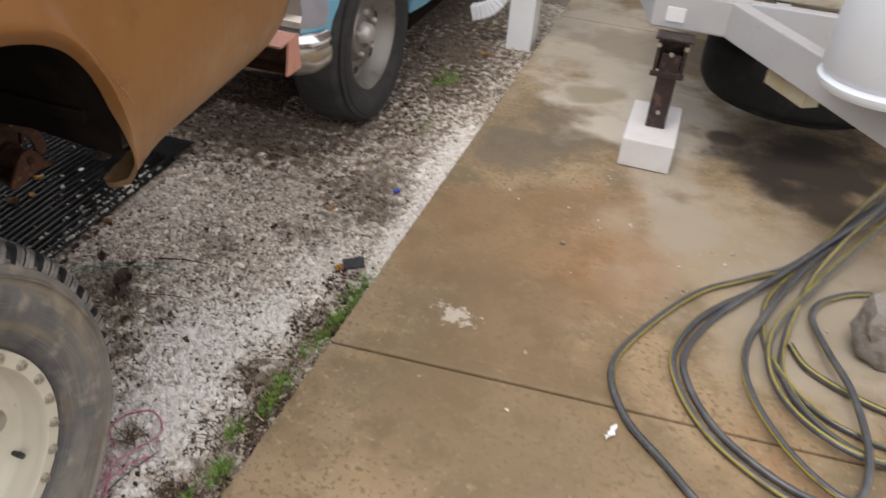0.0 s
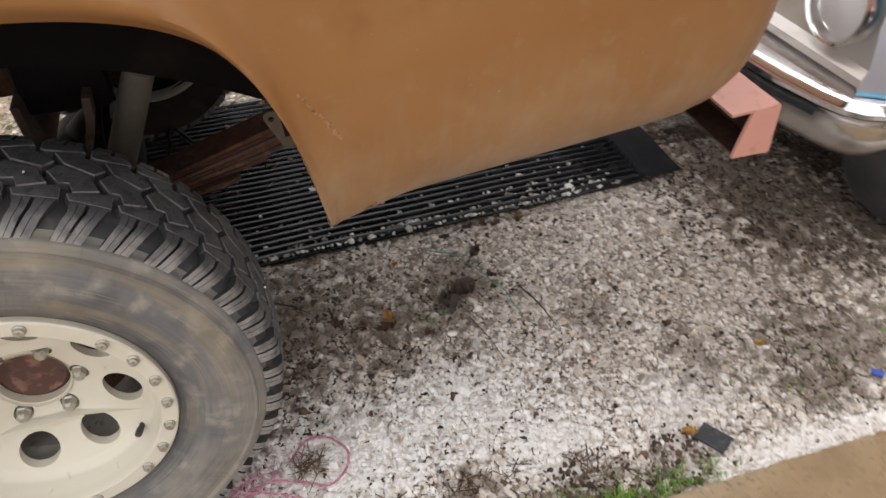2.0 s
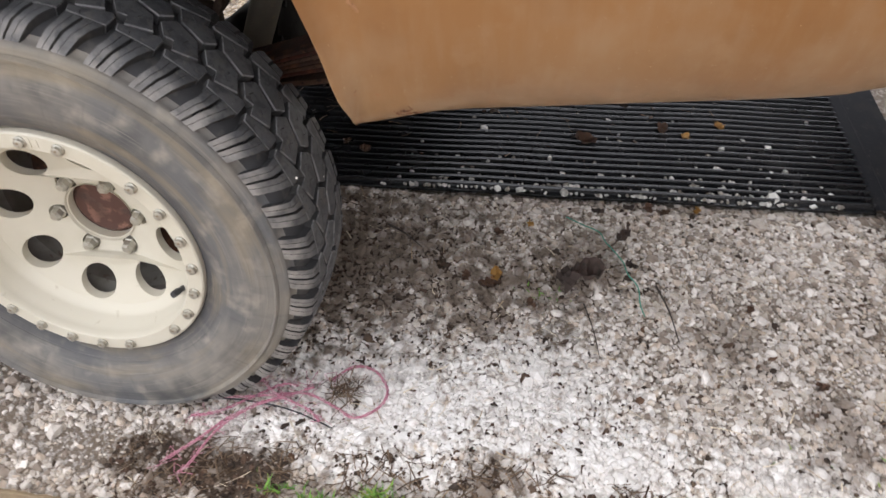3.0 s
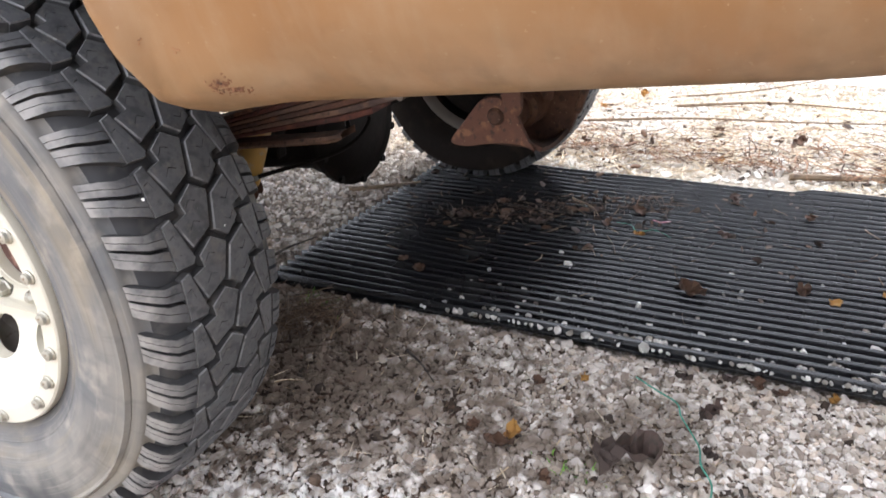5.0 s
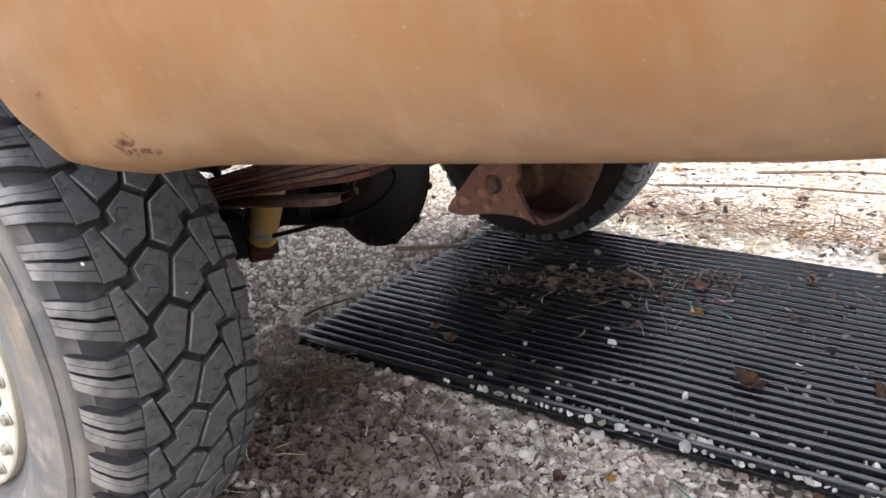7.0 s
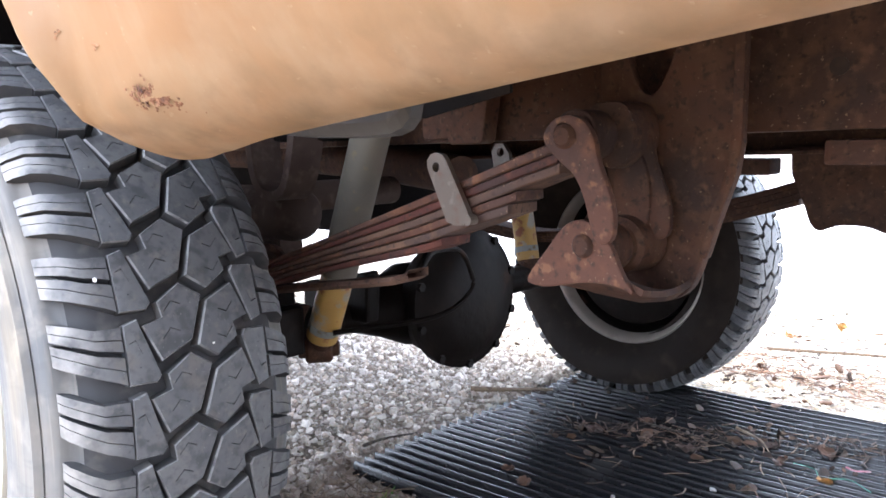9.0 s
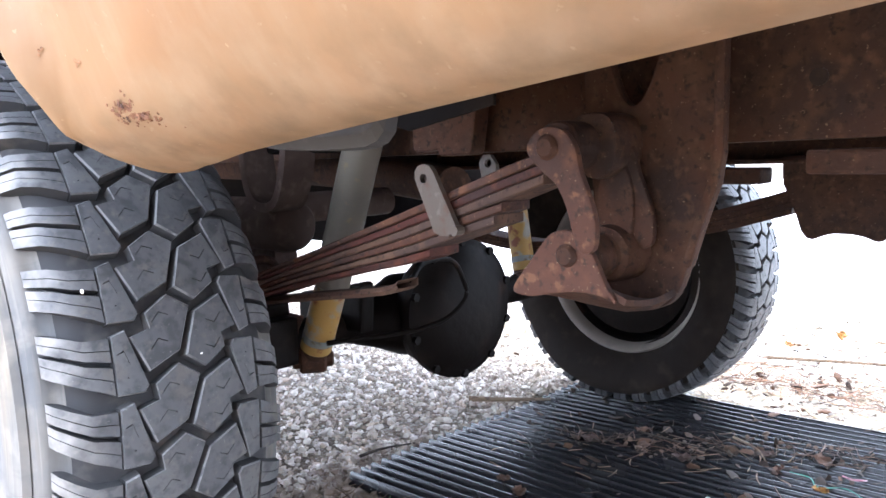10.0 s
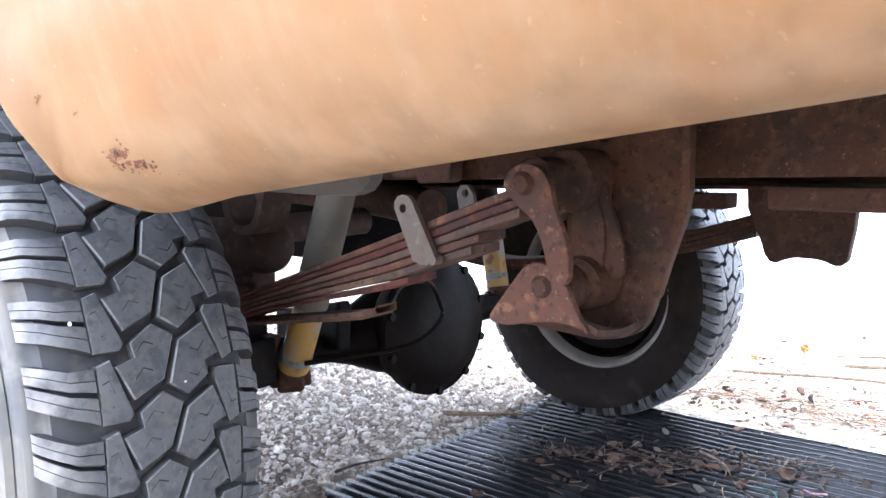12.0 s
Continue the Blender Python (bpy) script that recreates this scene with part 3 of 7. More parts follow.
def sidewall_material(name, base, dirt, axle=None):
    m = material(name, base, 0.75, 0, [(5, dirt, 0.40, 0.66, 5), (24, tuple(1.2 * c for c in dirt), 0.50, 0.76, 7), (9, tuple(0.6 * c for c in base), 0.52, 0.76, 4)], [(120, 0.15, 0.001)], 0.3)
    if not axle:
        return m
    n, l = m.node_tree.nodes, m.node_tree.links
    b = n["Principled BSDF"]
    tc, sub, sp = n.new("ShaderNodeTexCoord"), n.new("ShaderNodeVectorMath"), n.new("ShaderNodeSeparateXYZ")
    sub.operation = "SUBTRACT"
    sub.inputs[1].default_value = axle
    l.new(tc.outputs["Object"], sub.inputs[0])
    l.new(sub.outputs[0], sp.inputs[0])
    ang, rad, cmb = n.new("ShaderNodeMath"), n.new("ShaderNodeVectorMath"), n.new("ShaderNodeCombineXYZ")
    ang.operation, rad.operation = "ARCTAN2", "LENGTH"
    l.new(sp.outputs[2], ang.inputs[0])
    l.new(sp.outputs[1], ang.inputs[1])
    l.new(sub.outputs[0], rad.inputs[0])
    out = b.inputs["Base Color"].links[0].from_socket
    near, edge_mix = n.new("ShaderNodeMapRange"), n.new("ShaderNodeMix")
    near.inputs[1].default_value, near.inputs[2].default_value, near.inputs[3].default_value, near.inputs[4].default_value = 0.212, 0.250, 0.8, 0.0
    l.new(rad.outputs["Value"], near.inputs[0])
    edge_mix.data_type = "RGBA"
    edge_mix.inputs[7].default_value = (0.05, 0.05, 0.056, 1)
    l.new(near.outputs[0], edge_mix.inputs[0])
    l.new(out, edge_mix.inputs[6])
    out = edge_mix.outputs[2]
    for k, (sr, sa, low, high, colour) in enumerate(((90, 1.6, 0.50, 0.72, tuple(0.62 * c for c in base)), (300, 2.6, 0.55, 0.72, tuple(1.25 * c for c in dirt)), (14, 26, 0.58, 0.74, tuple(0.7 * c for c in base)), (26, 1.2, 0.52, 0.66, (0.30, 0.235, 0.14)), (20, 2.2, 0.54, 0.70, (0.045, 0.045, 0.055)))):
        mr, mg, cb, t, r, x = n.new("ShaderNodeMath"), n.new("ShaderNodeMath"), n.new("ShaderNodeCombineXYZ"), n.new("ShaderNodeTexNoise"), n.new("ShaderNodeMapRange"), n.new("ShaderNodeMix")
        mr.operation = mg.operation = "MULTIPLY"
        mr.inputs[1].default_value, mg.inputs[1].default_value = sr, sa
        l.new(rad.outputs["Value"], mr.inputs[0])
        l.new(ang.outputs[0], mg.inputs[0])
        l.new(mr.outputs[0], cb.inputs[0])
        l.new(mg.outputs[0], cb.inputs[1])
        cb.inputs[2].default_value = k * 7.0
        l.new(cb.outputs[0], t.inputs["Vector"])
        t.inputs["Scale"].default_value, t.inputs["Detail"].default_value = 1.0, 6
        r.inputs[1].default_value, r.inputs[2].default_value, r.inputs[4].default_value = low, high, 0.36
        l.new(t.outputs[0], r.inputs[0])
        x.data_type = "RGBA"
        x.inputs[7].default_value = (*colour, 1)
        l.new(r.outputs[0], x.inputs[0])
        l.new(out, x.inputs[6])
        out = x.outputs[2]
        if k == 1:
            bp = n.new("ShaderNodeBump")
            bp.inputs["Strength"].default_value, bp.inputs["Distance"].default_value = 0.35, 0.002
            l.new(t.outputs[0], bp.inputs["Height"])
            l.new(b.inputs["Normal"].links[0].from_socket, bp.inputs["Normal"])
            l.new(bp.outputs[0], b.inputs["Normal"])
    l.new(out, b.inputs["Base Color"])
    return m


SIDEWALL = sidewall_material("weathered_sidewall", (0.128, 0.127, 0.126), (0.245, 0.222, 0.188), (0, 0, 0.353))
# Far tyre: sidewall colour darkened for the shade it stands in, also less weathered.
SIDEWALL_FAR = sidewall_material("shaded_unweathered_sidewall", (0.012, 0.0088, 0.0072), (0.022, 0.016, 0.012))
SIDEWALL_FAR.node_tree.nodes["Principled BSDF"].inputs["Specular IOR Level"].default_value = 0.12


def make_tyre(name, centre, outward, R, W, rim, parent, treaded, side_mat, tread_mat, pitches=38, sag=0.0, floor=0.0):
    """centre: middle of the tyre; outward: the axle's direction to the outside."""
    c, d = Vector(centre), Vector(outward).normalized()
    u = Vector((0, 0, 1)).cross(d).normalized()
    w = d.cross(u)

    def place(a, r, ang):
        p = c + d * a + (u * math.cos(ang) + w * math.sin(ang)) * r
        low = floor + 0.13 - p.z
        if sag and low > 0:
            k = min(low / 0.13, 1.0)
            p = p + d * (math.copysign(1, a) * min(abs(a) / (0.45 * W), 1) * sag * math.sin(k * math.pi * 0.62))
            p.z = max(p.z, floor)
        return p

    depth = 0.0135
    bm = bmesh.new()
    prof = tyre_section(R - (depth if treaded else 0), W, rim)
    seg = 96
    rings = [[bm.verts.new(place(p.x, p.y, math.tau * k / seg)) for k in range(seg)] for p in prof]
    for a, b in zip(rings, rings[1:]):
        for k in range(seg):
            bm.faces.new((a[k], a[(k + 1) % seg], b[(k + 1) % seg], b[k]))
    # raised band and grooves where the sidewall meets the rim
    for a0, r0 in ((0.505 * W, rim + 0.22 * (R - rim)), (0.553 * W, rim + 0.70 * (R - rim))):
        ra = [[bm.verts.new(place(a0 + da, r0 + dr, math.tau * k / seg)) for k in range(seg)] for da, dr in ((-0.004, -0.004), (0.0025, -0.001), (0.0025, 0.001), (-0.004, 0.004))]
        for a, b in zip(ra, ra[1:]):
            for k in range(seg):
                bm.faces.new((a[k], a[(k + 1) % seg], b[(k + 1) % seg], b[k]))
    bmesh.ops.recalc_face_normals(bm, faces=bm.faces)
    for f in bm.faces:
        q = f.calc_center_median() - c
        if treaded and abs(q.dot(d)) < 0.415 * W and (q - d * q.dot(d)).length > 0.9 * R:
            f.material_index = 1
    tyre = part(name, bm, side_mat, parent, smooth=True)
    tyre.data.materials.append(GROOVE)
    if treaded:
        bm = bmesh.new()
        tread_blocks(bm, R, W, depth, pitches, place)
        bmesh.ops.recalc_face_normals(bm, faces=bm.faces)
        bm.normal_update()
        for f in bm.faces:
            if f.material_index == 2:
                continue
            q = f.calc_center_median() - c
            rad = (q - d * q.dot(d)).normalized()
            across = abs(f.normal.dot(d.cross(rad)))
            if across > 0.5 or (abs(f.normal.dot(d)) > 0.6 and abs(q.dot(d)) < 0.40 * W):
                f.material_index = 1
        tread = part("tread", bm, tread_mat, tyre, "chunky all-terrain tread blocks with angled cuts", smooth=True)
        tread.data.materials.append(GROOVE)
        tread.data.materials.append(WORN)
    return tyre


# ---- the orange truck ----
truck = thing("pickup_truck", (-0.75, -0.5, 0.0), "orange utility truck with rusty underside and large off-road tyres", "truck")

Z0, ZS = 0.604, 0.115


def low_edge(y):
    """The sill rises to the rear, a little more at its last end."""
    t = min(max((y - 0.484) / 0.09, 0.0), 1.0)
    return Z0 + ZS * max(y - 0.484, 0) + 0.006 * t * t * (3 - 2 * t) + 0.45 * max(y - 0.95, 0.0) ** 2


PROFILE = [(0.0, -0.064), (0.001, -0.051), (0.0135, -0.031), (0.034, -0.012), (0.065, 0.009), (0.106, 0.026), (0.157, 0.036), (0.25, 0.042), (0.45, 0.044), (0.80, 0.02), (1.1, -0.03)]


def skin_x(y, z):
    h = z - low_edge(min(y, 1.2))
    x = lerp_table(h, PROFILE)
    if y > 1.02:
        t = min((y - 1.02) / 0.13, 1.0)
        x -= 0.10 * (1 - math.sqrt(max(1 - t * t, 0)))
    return x


def arch_points():
    """The wheel opening from its front foot over the top to the rear foot, then the lower edge to the rear end."""
    front = spline([(-0.50, 0.60, 0), (-0.495, 0.70, 0), (-0.46, 0.845, 0), (-0.39, 0.928, 0), (-0.28, 0.967, 0), (-0.1, 0.976, 0), (0.127, 0.976, 0), (0.266, 0.965, 0), (0.355, 0.935, 0), (0.405, 0.885, 0), (0.438, 0.815, 0), (0.459, 0.74, 0), (0.470, 0.69, 0), (0.478, 0.655, 0), (0.480, 0.628, 0), (0.481, 0.613, 0), (0.494, 0.6062, 0), (0.530, 0.6124, 0)], 5)
    pts = [(p.x, p.y) for p in front]
    for k in range(1, 17):
        y = 0.530 + (1.140 - 0.530) * k / 16
        pts.append((y, low_edge(y) + (0.0 if k < 14 else 0.012 * (k - 13) ** 1.4)))
    return pts


bm = bmesh.new()
edge = arch_points()
rows = []
TOP = 1.62
N = 34
for i, (y, z) in enumerate(edge):
    ty = -0.62 + (1.19 + 0.62) * i / (len(edge) - 1)
    col = []
    for k in range(N + 1):
        s = (k / N) ** 1.6
        yy = y + (ty - y) * min(s * 1.1, 1) if z < 1.6 else y
        zz = z + (TOP - z) * s
        x = skin_x(yy, zz)
        fade = min(max((0.62 - y) / 0.14, 0.0), 1.0)
        near = math.hypot(yy - y, zz - z)
        roll = min(max((z - 0.68) / 0.12, 0.0), 1.0) if y < 0.5 else 0.0
        lift = min(max((zz - low_edge(yy)) / 0.028, 0.0), 1.0)
        x += 0.030 * lift * fade * fade * (3 - 2 * fade) * math.exp(-(near / 0.055) ** 2) * (1 - roll)
        # the arch's lip: a narrow band rolled in below a crease
        x += roll * 0.026 * (min(near / 0.028, 1.0) if near < 0.028 else math.exp(-((near - 0.028) / 0.07) ** 2))
        col.append((x, yy, zz))
    x, yy, zz = col[0]
    col = [(x - 0.004, yy, zz + 0.010), (x - 0.003, yy, zz + 0.002)] + col
    rows.append(col)
sheet(bm, rows)
bmesh.ops.recalc_face_normals(bm, faces=bm.faces)
SKIN = np.array([p for col in rows for p in col[2:]])
panel = part("quarter_panel", bm, ORANGE, truck, "faded orange rear quarter panel with rust blisters", smooth=True)

# rust blisters that lift the paint
def on_skin(y, z):
    """The panel's surface beside a place, and its outward normal."""
    d = np.hypot(SKIN[:, 1] - y, SKIN[:, 2] - z)
    k = np.argsort(d)[:7]
    a = np.stack([np.ones(7), SKIN[k, 1] - y, SKIN[k, 2] - z], 1)
    x, sy, sz = np.linalg.lstsq(a, SKIN[k, 0], rcond=None)[0]
    return Vector((x, y, z)), Vector((1, -sy, -sz)).normalized()


def blister(name, spots, lift, mat, parent, label=""):
    bm = bmesh.new()
    for y, z, r in spots:
        hit, normal = on_skin(y, z)
        m = Matrix.Translation(hit + normal * lift) @ normal.to_track_quat("X", "Z").to_matrix().to_4x4() @ Matrix.Diagonal((0.24, 1, 1, 1))
        g = bmesh.ops.create_icosphere(bm, subdivisions=2, radius=r)["verts"]
        for v in g:
            v.co *= 1 + 0.5 * noise.noise(v.co * 900 + Vector((y * 90, z * 90, 0)))
        bmesh.ops.transform(bm, matrix=m, verts=g)
    return tagged(part(name, bm, mat, parent, label), label, kind="stuff")


rng = random.Random(3)
cluster = [(0.541 + rng.gauss(0, 0.0075), 0.6462 + rng.gauss(0, 0.0036), rng.uniform(0.0005, 0.0013)) for _ in range(110)]
cluster += [(0.551 + rng.gauss(0, 0.0070), 0.6444 + rng.gauss(0, 0.0022), rng.uniform(0.0005, 0.0014)) for _ in range(100)]
cluster += [(0.560 + 0.0007 * k + rng.gauss(0, 0.0022), 0.6425 - 0.00022 * k + rng.gauss(0, 0.0016), rng.uniform(0.0007, 0.0018)) for k in range(36)]
blister("rust_blister", cluster, 0.0016, material("flaking_rust", (0.195, 0.088, 0.046), 0.9, 0, [(300, (0.36, 0.19, 0.11), 0.54, 0.66, 4), (160, (0.06, 0.026, 0.018), 0.50, 0.66, 4)], [(300, 0.5, 0.001)]), panel, "patch of flaking rust")
line = [(0.456 + 0.046 * t + rng.gauss(0, 0.0016), 0.858 - 0.074 * t + rng.gauss(0, 0.002), rng.uniform(0.0014, 0.0030)) for t in [k / 17 for k in range(18)]]
line += [(0.511 + rng.gauss(0, 0.0018), 0.676 + rng.gauss(0, 0.0015), 0.0011) for _ in range(5)] + [(0.488 + rng.gauss(0, 0.001), 0.685 + rng.gauss(0, 0.001), 0.0010) for _ in range(3)]
blister("paint_blister", line, 0.0005, material("lifting_paint", (0.33, 0.165, 0.075), 0.6, 0, [(150, (0.16, 0.07, 0.03), 0.5, 0.62, 3)], [(300, 0.4, 0.001)]), panel, "row of paint blisters")

# front of the side, far side, tail and roof close the body
bm = bmesh.new()
sheet(bm, [[(skin_x(0, z), y, z) for z in np.linspace(0.60, TOP, 12)] for y in (-3.6, -2.5, -1.5, -0.62, -0.50)], 0.01)
part("side_panel", bm, ORANGE, truck)
bm = bmesh.new()
rows = []
for i, (y, z) in enumerate(edge):
    ty = -0.62 + (1.13 + 0.62) * i / (len(edge) - 1)
    rows.append([(-1.50 - skin_x(0.2, z + (TOP - z) * s), y + (ty - y) * min(s * 1.1, 1) + 0.05, z + (TOP - z) * s) for s in np.linspace(0, 1, 9)])
sheet(bm, rows, 0.01)
part("quarter_panel", bm, ORANGE, truck, smooth=True)
bm = bmesh.new()
box(bm, (-1.53, -3.6, 0.60), (-1.52, -0.50, TOP))
part("side_panel", bm, ORANGE, truck)
bm = bmesh.new()
box(bm, (-1.44, 1.075, 0.76), (-0.10, 1.115, TOP), 0.01)
part("tailgate", bm, ORANGE, truck)
bm = bmesh.new()
box(bm, (-1.54, -3.6, TOP), (0.03, 1.13, TOP + 0.05), 0.01)
part("roof", bm, ORANGE, truck)
bm = bmesh.new()
box(bm, (-1.50, -3.6, 0.62), (-0.03, -3.55, TOP))
part("front_panel", bm, ORANGE, truck)
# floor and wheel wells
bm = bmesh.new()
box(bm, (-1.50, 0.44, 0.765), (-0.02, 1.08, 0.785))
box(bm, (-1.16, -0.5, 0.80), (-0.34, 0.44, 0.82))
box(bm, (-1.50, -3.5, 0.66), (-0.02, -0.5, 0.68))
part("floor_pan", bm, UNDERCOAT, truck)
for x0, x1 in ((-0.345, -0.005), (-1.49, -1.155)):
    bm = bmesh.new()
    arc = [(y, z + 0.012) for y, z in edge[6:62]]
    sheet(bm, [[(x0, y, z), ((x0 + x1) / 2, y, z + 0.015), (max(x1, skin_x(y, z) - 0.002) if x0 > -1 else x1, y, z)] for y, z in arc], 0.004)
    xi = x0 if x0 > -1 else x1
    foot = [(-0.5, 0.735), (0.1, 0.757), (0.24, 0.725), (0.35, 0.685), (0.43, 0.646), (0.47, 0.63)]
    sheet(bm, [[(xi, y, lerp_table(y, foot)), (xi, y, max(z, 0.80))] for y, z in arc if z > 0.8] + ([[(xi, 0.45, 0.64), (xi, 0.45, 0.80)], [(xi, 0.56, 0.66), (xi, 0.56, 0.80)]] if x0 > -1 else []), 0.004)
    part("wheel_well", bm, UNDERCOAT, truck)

# wheels
WC = Vector((0.0, 0.0, 0.353))
WD = Vector((1, 0, 0.037)).normalized()
WU = Vector((0, 0, 1)).cross(WD).normalized()
WV = WD.cross(WU)


def on_wheel(a, r, deg):
    t = radians(deg)
    return WC + WD * a + (WU * math.cos(t) + WV * math.sin(t)) * r


def disc_with_holes(bm, a0, r_in, r_out, holes, thick, seg=96, cone=0.0):
    """A disc pierced by round holes (radius from the axle, degrees, hole radius), with walls in the holes."""
    edges = []
    def loop(pts):
        vs = [bm.verts.new(p) for p in pts]
        es = [bm.edges.new((vs[i], vs[(i + 1) % len(vs)])) for i in range(len(vs))]
        edges.extend(es)
        return vs
    def depth(r):
        return a0 + cone * (r - r_in)
    outer = loop([on_wheel(depth(r_out), r_out, 360 * k / seg) for k in range(seg)])
    inner = loop([on_wheel(depth(r_in), r_in, 360 * k / 40) for k in range(40)])
    rings = [inner]
    for rc, deg, rh in holes:
        pts = []
        for k in range(20):
            q = math.tau * k / 20
            y, z = rc * math.cos(radians(deg)) + rh * math.cos(q), rc * math.sin(radians(deg)) + rh * math.sin(q)
            pts.append(on_wheel(depth(math.hypot(y, z)), math.hypot(y, z), math.degrees(math.atan2(z, y))))
        rings.append(loop(pts))
    bmesh.ops.triangle_fill(bm, use_beauty=True, edges=edges)
    for vs in rings:
        deep = [bm.verts.new(v.co - WD * thick) for v in vs]
        for i in range(len(vs)):
            bm.faces.new((vs[i], vs[(i + 1) % len(vs)], deep[(i + 1) % len(vs)], deep[i]))
    bmesh.ops.recalc_face_normals(bm, faces=bm.faces)


bm = bmesh.new()
LUG0, HOLE0 = 2, -12
disc_with_holes(bm, -0.106, 0.054, 0.165, [(0.131, HOLE0 + 45 * k, 0.0305) for k in range(8)] + [(0.070, LUG0 + 60 * k, 0.0145) for k in range(6)], 0.016, cone=0.42)
lathe(bm, WC, WD, [(-0.0594, 0.165), (-0.054, 0.172), (-0.050, 0.177), (-0.044, 0.181), (-0.030, 0.182), (-0.024, 0.186), (-0.008, 0.187)], 96)
lathe(bm, WC, WD, [(-0.108, 0.0545), (-0.1015, 0.057), (-0.1005, 0.0575)], 64)
rim = part("rim", bm, CREAM, truck, "cream-painted bead-lock rim with eight round holes", smooth=True)
bm = bmesh.new()
lathe(bm, WC, WD, [(-0.03, 0.187), (-0.004, 0.1865), (0.000, 0.189), (0.000, 0.211), (-0.002, 0.2135), (-0.010, 0.2145), (-0.018, 0.213), (-0.018, 0.19)], 128)
ring = part("bead_lock_ring", bm, CREAM, rim, smooth=True)
bm = bmesh.new()
lathe(bm, WC, WD, [(-0.10, 0.205), (-0.12, 0.178), (-0.22, 0.178), (-0.24, 0.21)], 64)
part("barrel", bm, material("grey_primed_barrel", (0.30, 0.28, 0.24), 0.6, 0, [(12, (0.17, 0.145, 0.12), 0.45, 0.68, 5), (60, (0.12, 0.07, 0.05), 0.60, 0.74, 5)], [(120, 0.1, 0.001)]), rim, "grey inside of the wheel", smooth=True)
for deg, h in ((82.5, 0.006), (85.5, 0.008), (88.5, 0.008), (91.5, 0.006)):
    bm = bmesh.new()
    box(bm, (-0.0004, -0.0035, -h), (0.0012, 0.0035, h), 0.0004)
    mark = part("raised_mark", bm, CREAM, rim)
    mark.matrix_basis = Matrix.Translation(on_wheel(0.0, 0.2, deg)) @ WD.to_track_quat("X", "Z").to_matrix().to_4x4()
# bolts round the ring, two of them missing
bm = bmesh.new()
lathe(bm, (0, 0, 0), (1, 0, 0), [(0, 0.0092), (0.002, 0.0092), (0.003, 0.0070), (0.0075, 0.0068), (0.0082, 0.005), (0.0082, 0)], 12)
bolt = part("bolt", bm, BOLT, rim, smooth=True)
bolt.matrix_basis = Matrix.Translation(on_wheel(0.0, 0.2, 13.4)) @ WD.to_track_quat("X", "Z").to_matrix().to_4x4()
for k in range(24):
    if k in (0, 3, 19):
        continue
    same_mesh(bolt, Matrix.Translation(on_wheel(0.0, 0.2, 13.4 + 15 * k)) @ WD.to_track_quat("X", "Z").to_matrix().to_4x4())
bm = bmesh.new()
lathe(bm, (0, 0, 0), (1, 0, 0), [(-0.01, 0.0125), (0.004, 0.0125), (0.006, 0.0105), (0.016, 0.0100), (0.021, 0.006), (0.0215, 0)], 6)
lug = part("lug_nut", bm, BOLT, rim)
for k in range(6):
    mm = Matrix.Translation(on_wheel(-0.103, 0.070, LUG0 + 60 * k)) @ WD.to_track_quat("X", "Z").to_matrix().to_4x4()
    if k:
        same_mesh(lug, mm)
    else:
        lug.matrix_basis = mm
bm = bmesh.new()
lathe(bm, WC, WD, [(-0.18, 0.0525), (-0.122, 0.0525), (-0.118, 0.047), (-0.122, 0.036), (-0.120, 0.02), (-0.120, 0)], 40)
part("hub", bm, material("rusty_hub", (0.080, 0.036, 0.026), 0.75, 0, [(60, (0.20, 0.10, 0.07), 0.5, 0.66, 5), (30, (0.05, 0.028, 0.022), 0.5, 0.7, 5)], [(90, 0.3, 0.002)]), rim, "rusty hub end", smooth=True)
bm = bmesh.new()
rod(bm, on_wheel(-0.060, 0.176, -37), on_wheel(-0.030, 0.166, -36), 0.0055, 0.004, 10)
rod(bm, on_wheel(-0.040, 0.169, -36), on_wheel(-0.027, 0.165, -35.5), 0.006, 0.0055, 10)
part("valve_stem", bm, DARK, rim, "short black valve stem")
bm = bmesh.new()
lathe(bm, WC, WD, [(-0.17, 0.0), (-0.17, 0.15), (-0.24, 0.15), (-0.24, 0.0)], 40)
part("brake_drum", bm, RUSTRED, rim, "rust-red brake drum", smooth=True)
make_tyre("tyre", WC - WD * 0.116, WD, 0.387, 0.230, 0.2, truck, True, SIDEWALL, RUBBER, sag=0.012, floor=0.002)

# far wheel
FC = Vector((-1.45, 0.138, 0.334))
FD = Vector((-1, 0.04, 0))
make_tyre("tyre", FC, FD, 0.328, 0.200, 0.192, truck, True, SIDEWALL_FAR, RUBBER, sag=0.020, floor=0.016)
bm = bmesh.new()
lathe(bm, FC + Vector((0, 0.02, 0.002)), FD, [(-0.070, 0.180), (-0.090, 0.186), (-0.098, 0.192), (-0.101, 0.197), (-0.097, 0.201), (-0.086, 0.201)], 64)
far_rim = part("rim", bm, STEEL, truck, "pale rim lip of the inner side", smooth=True)
bm = bmesh.new()
lathe(bm, FC + Vector((0, 0.02, 0.002)), FD, [(-0.088, 0.196), (-0.06, 0.186), (0.03, 0.182), (0.05, 0.16), (0.05, 0.0)], 64)
part("barrel", bm, BLACKMETAL, far_rim, "near-black inside of the rim", smooth=True)
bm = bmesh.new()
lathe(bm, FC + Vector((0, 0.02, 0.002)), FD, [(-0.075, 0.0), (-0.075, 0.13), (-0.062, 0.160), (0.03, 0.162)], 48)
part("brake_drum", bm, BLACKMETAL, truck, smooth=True)

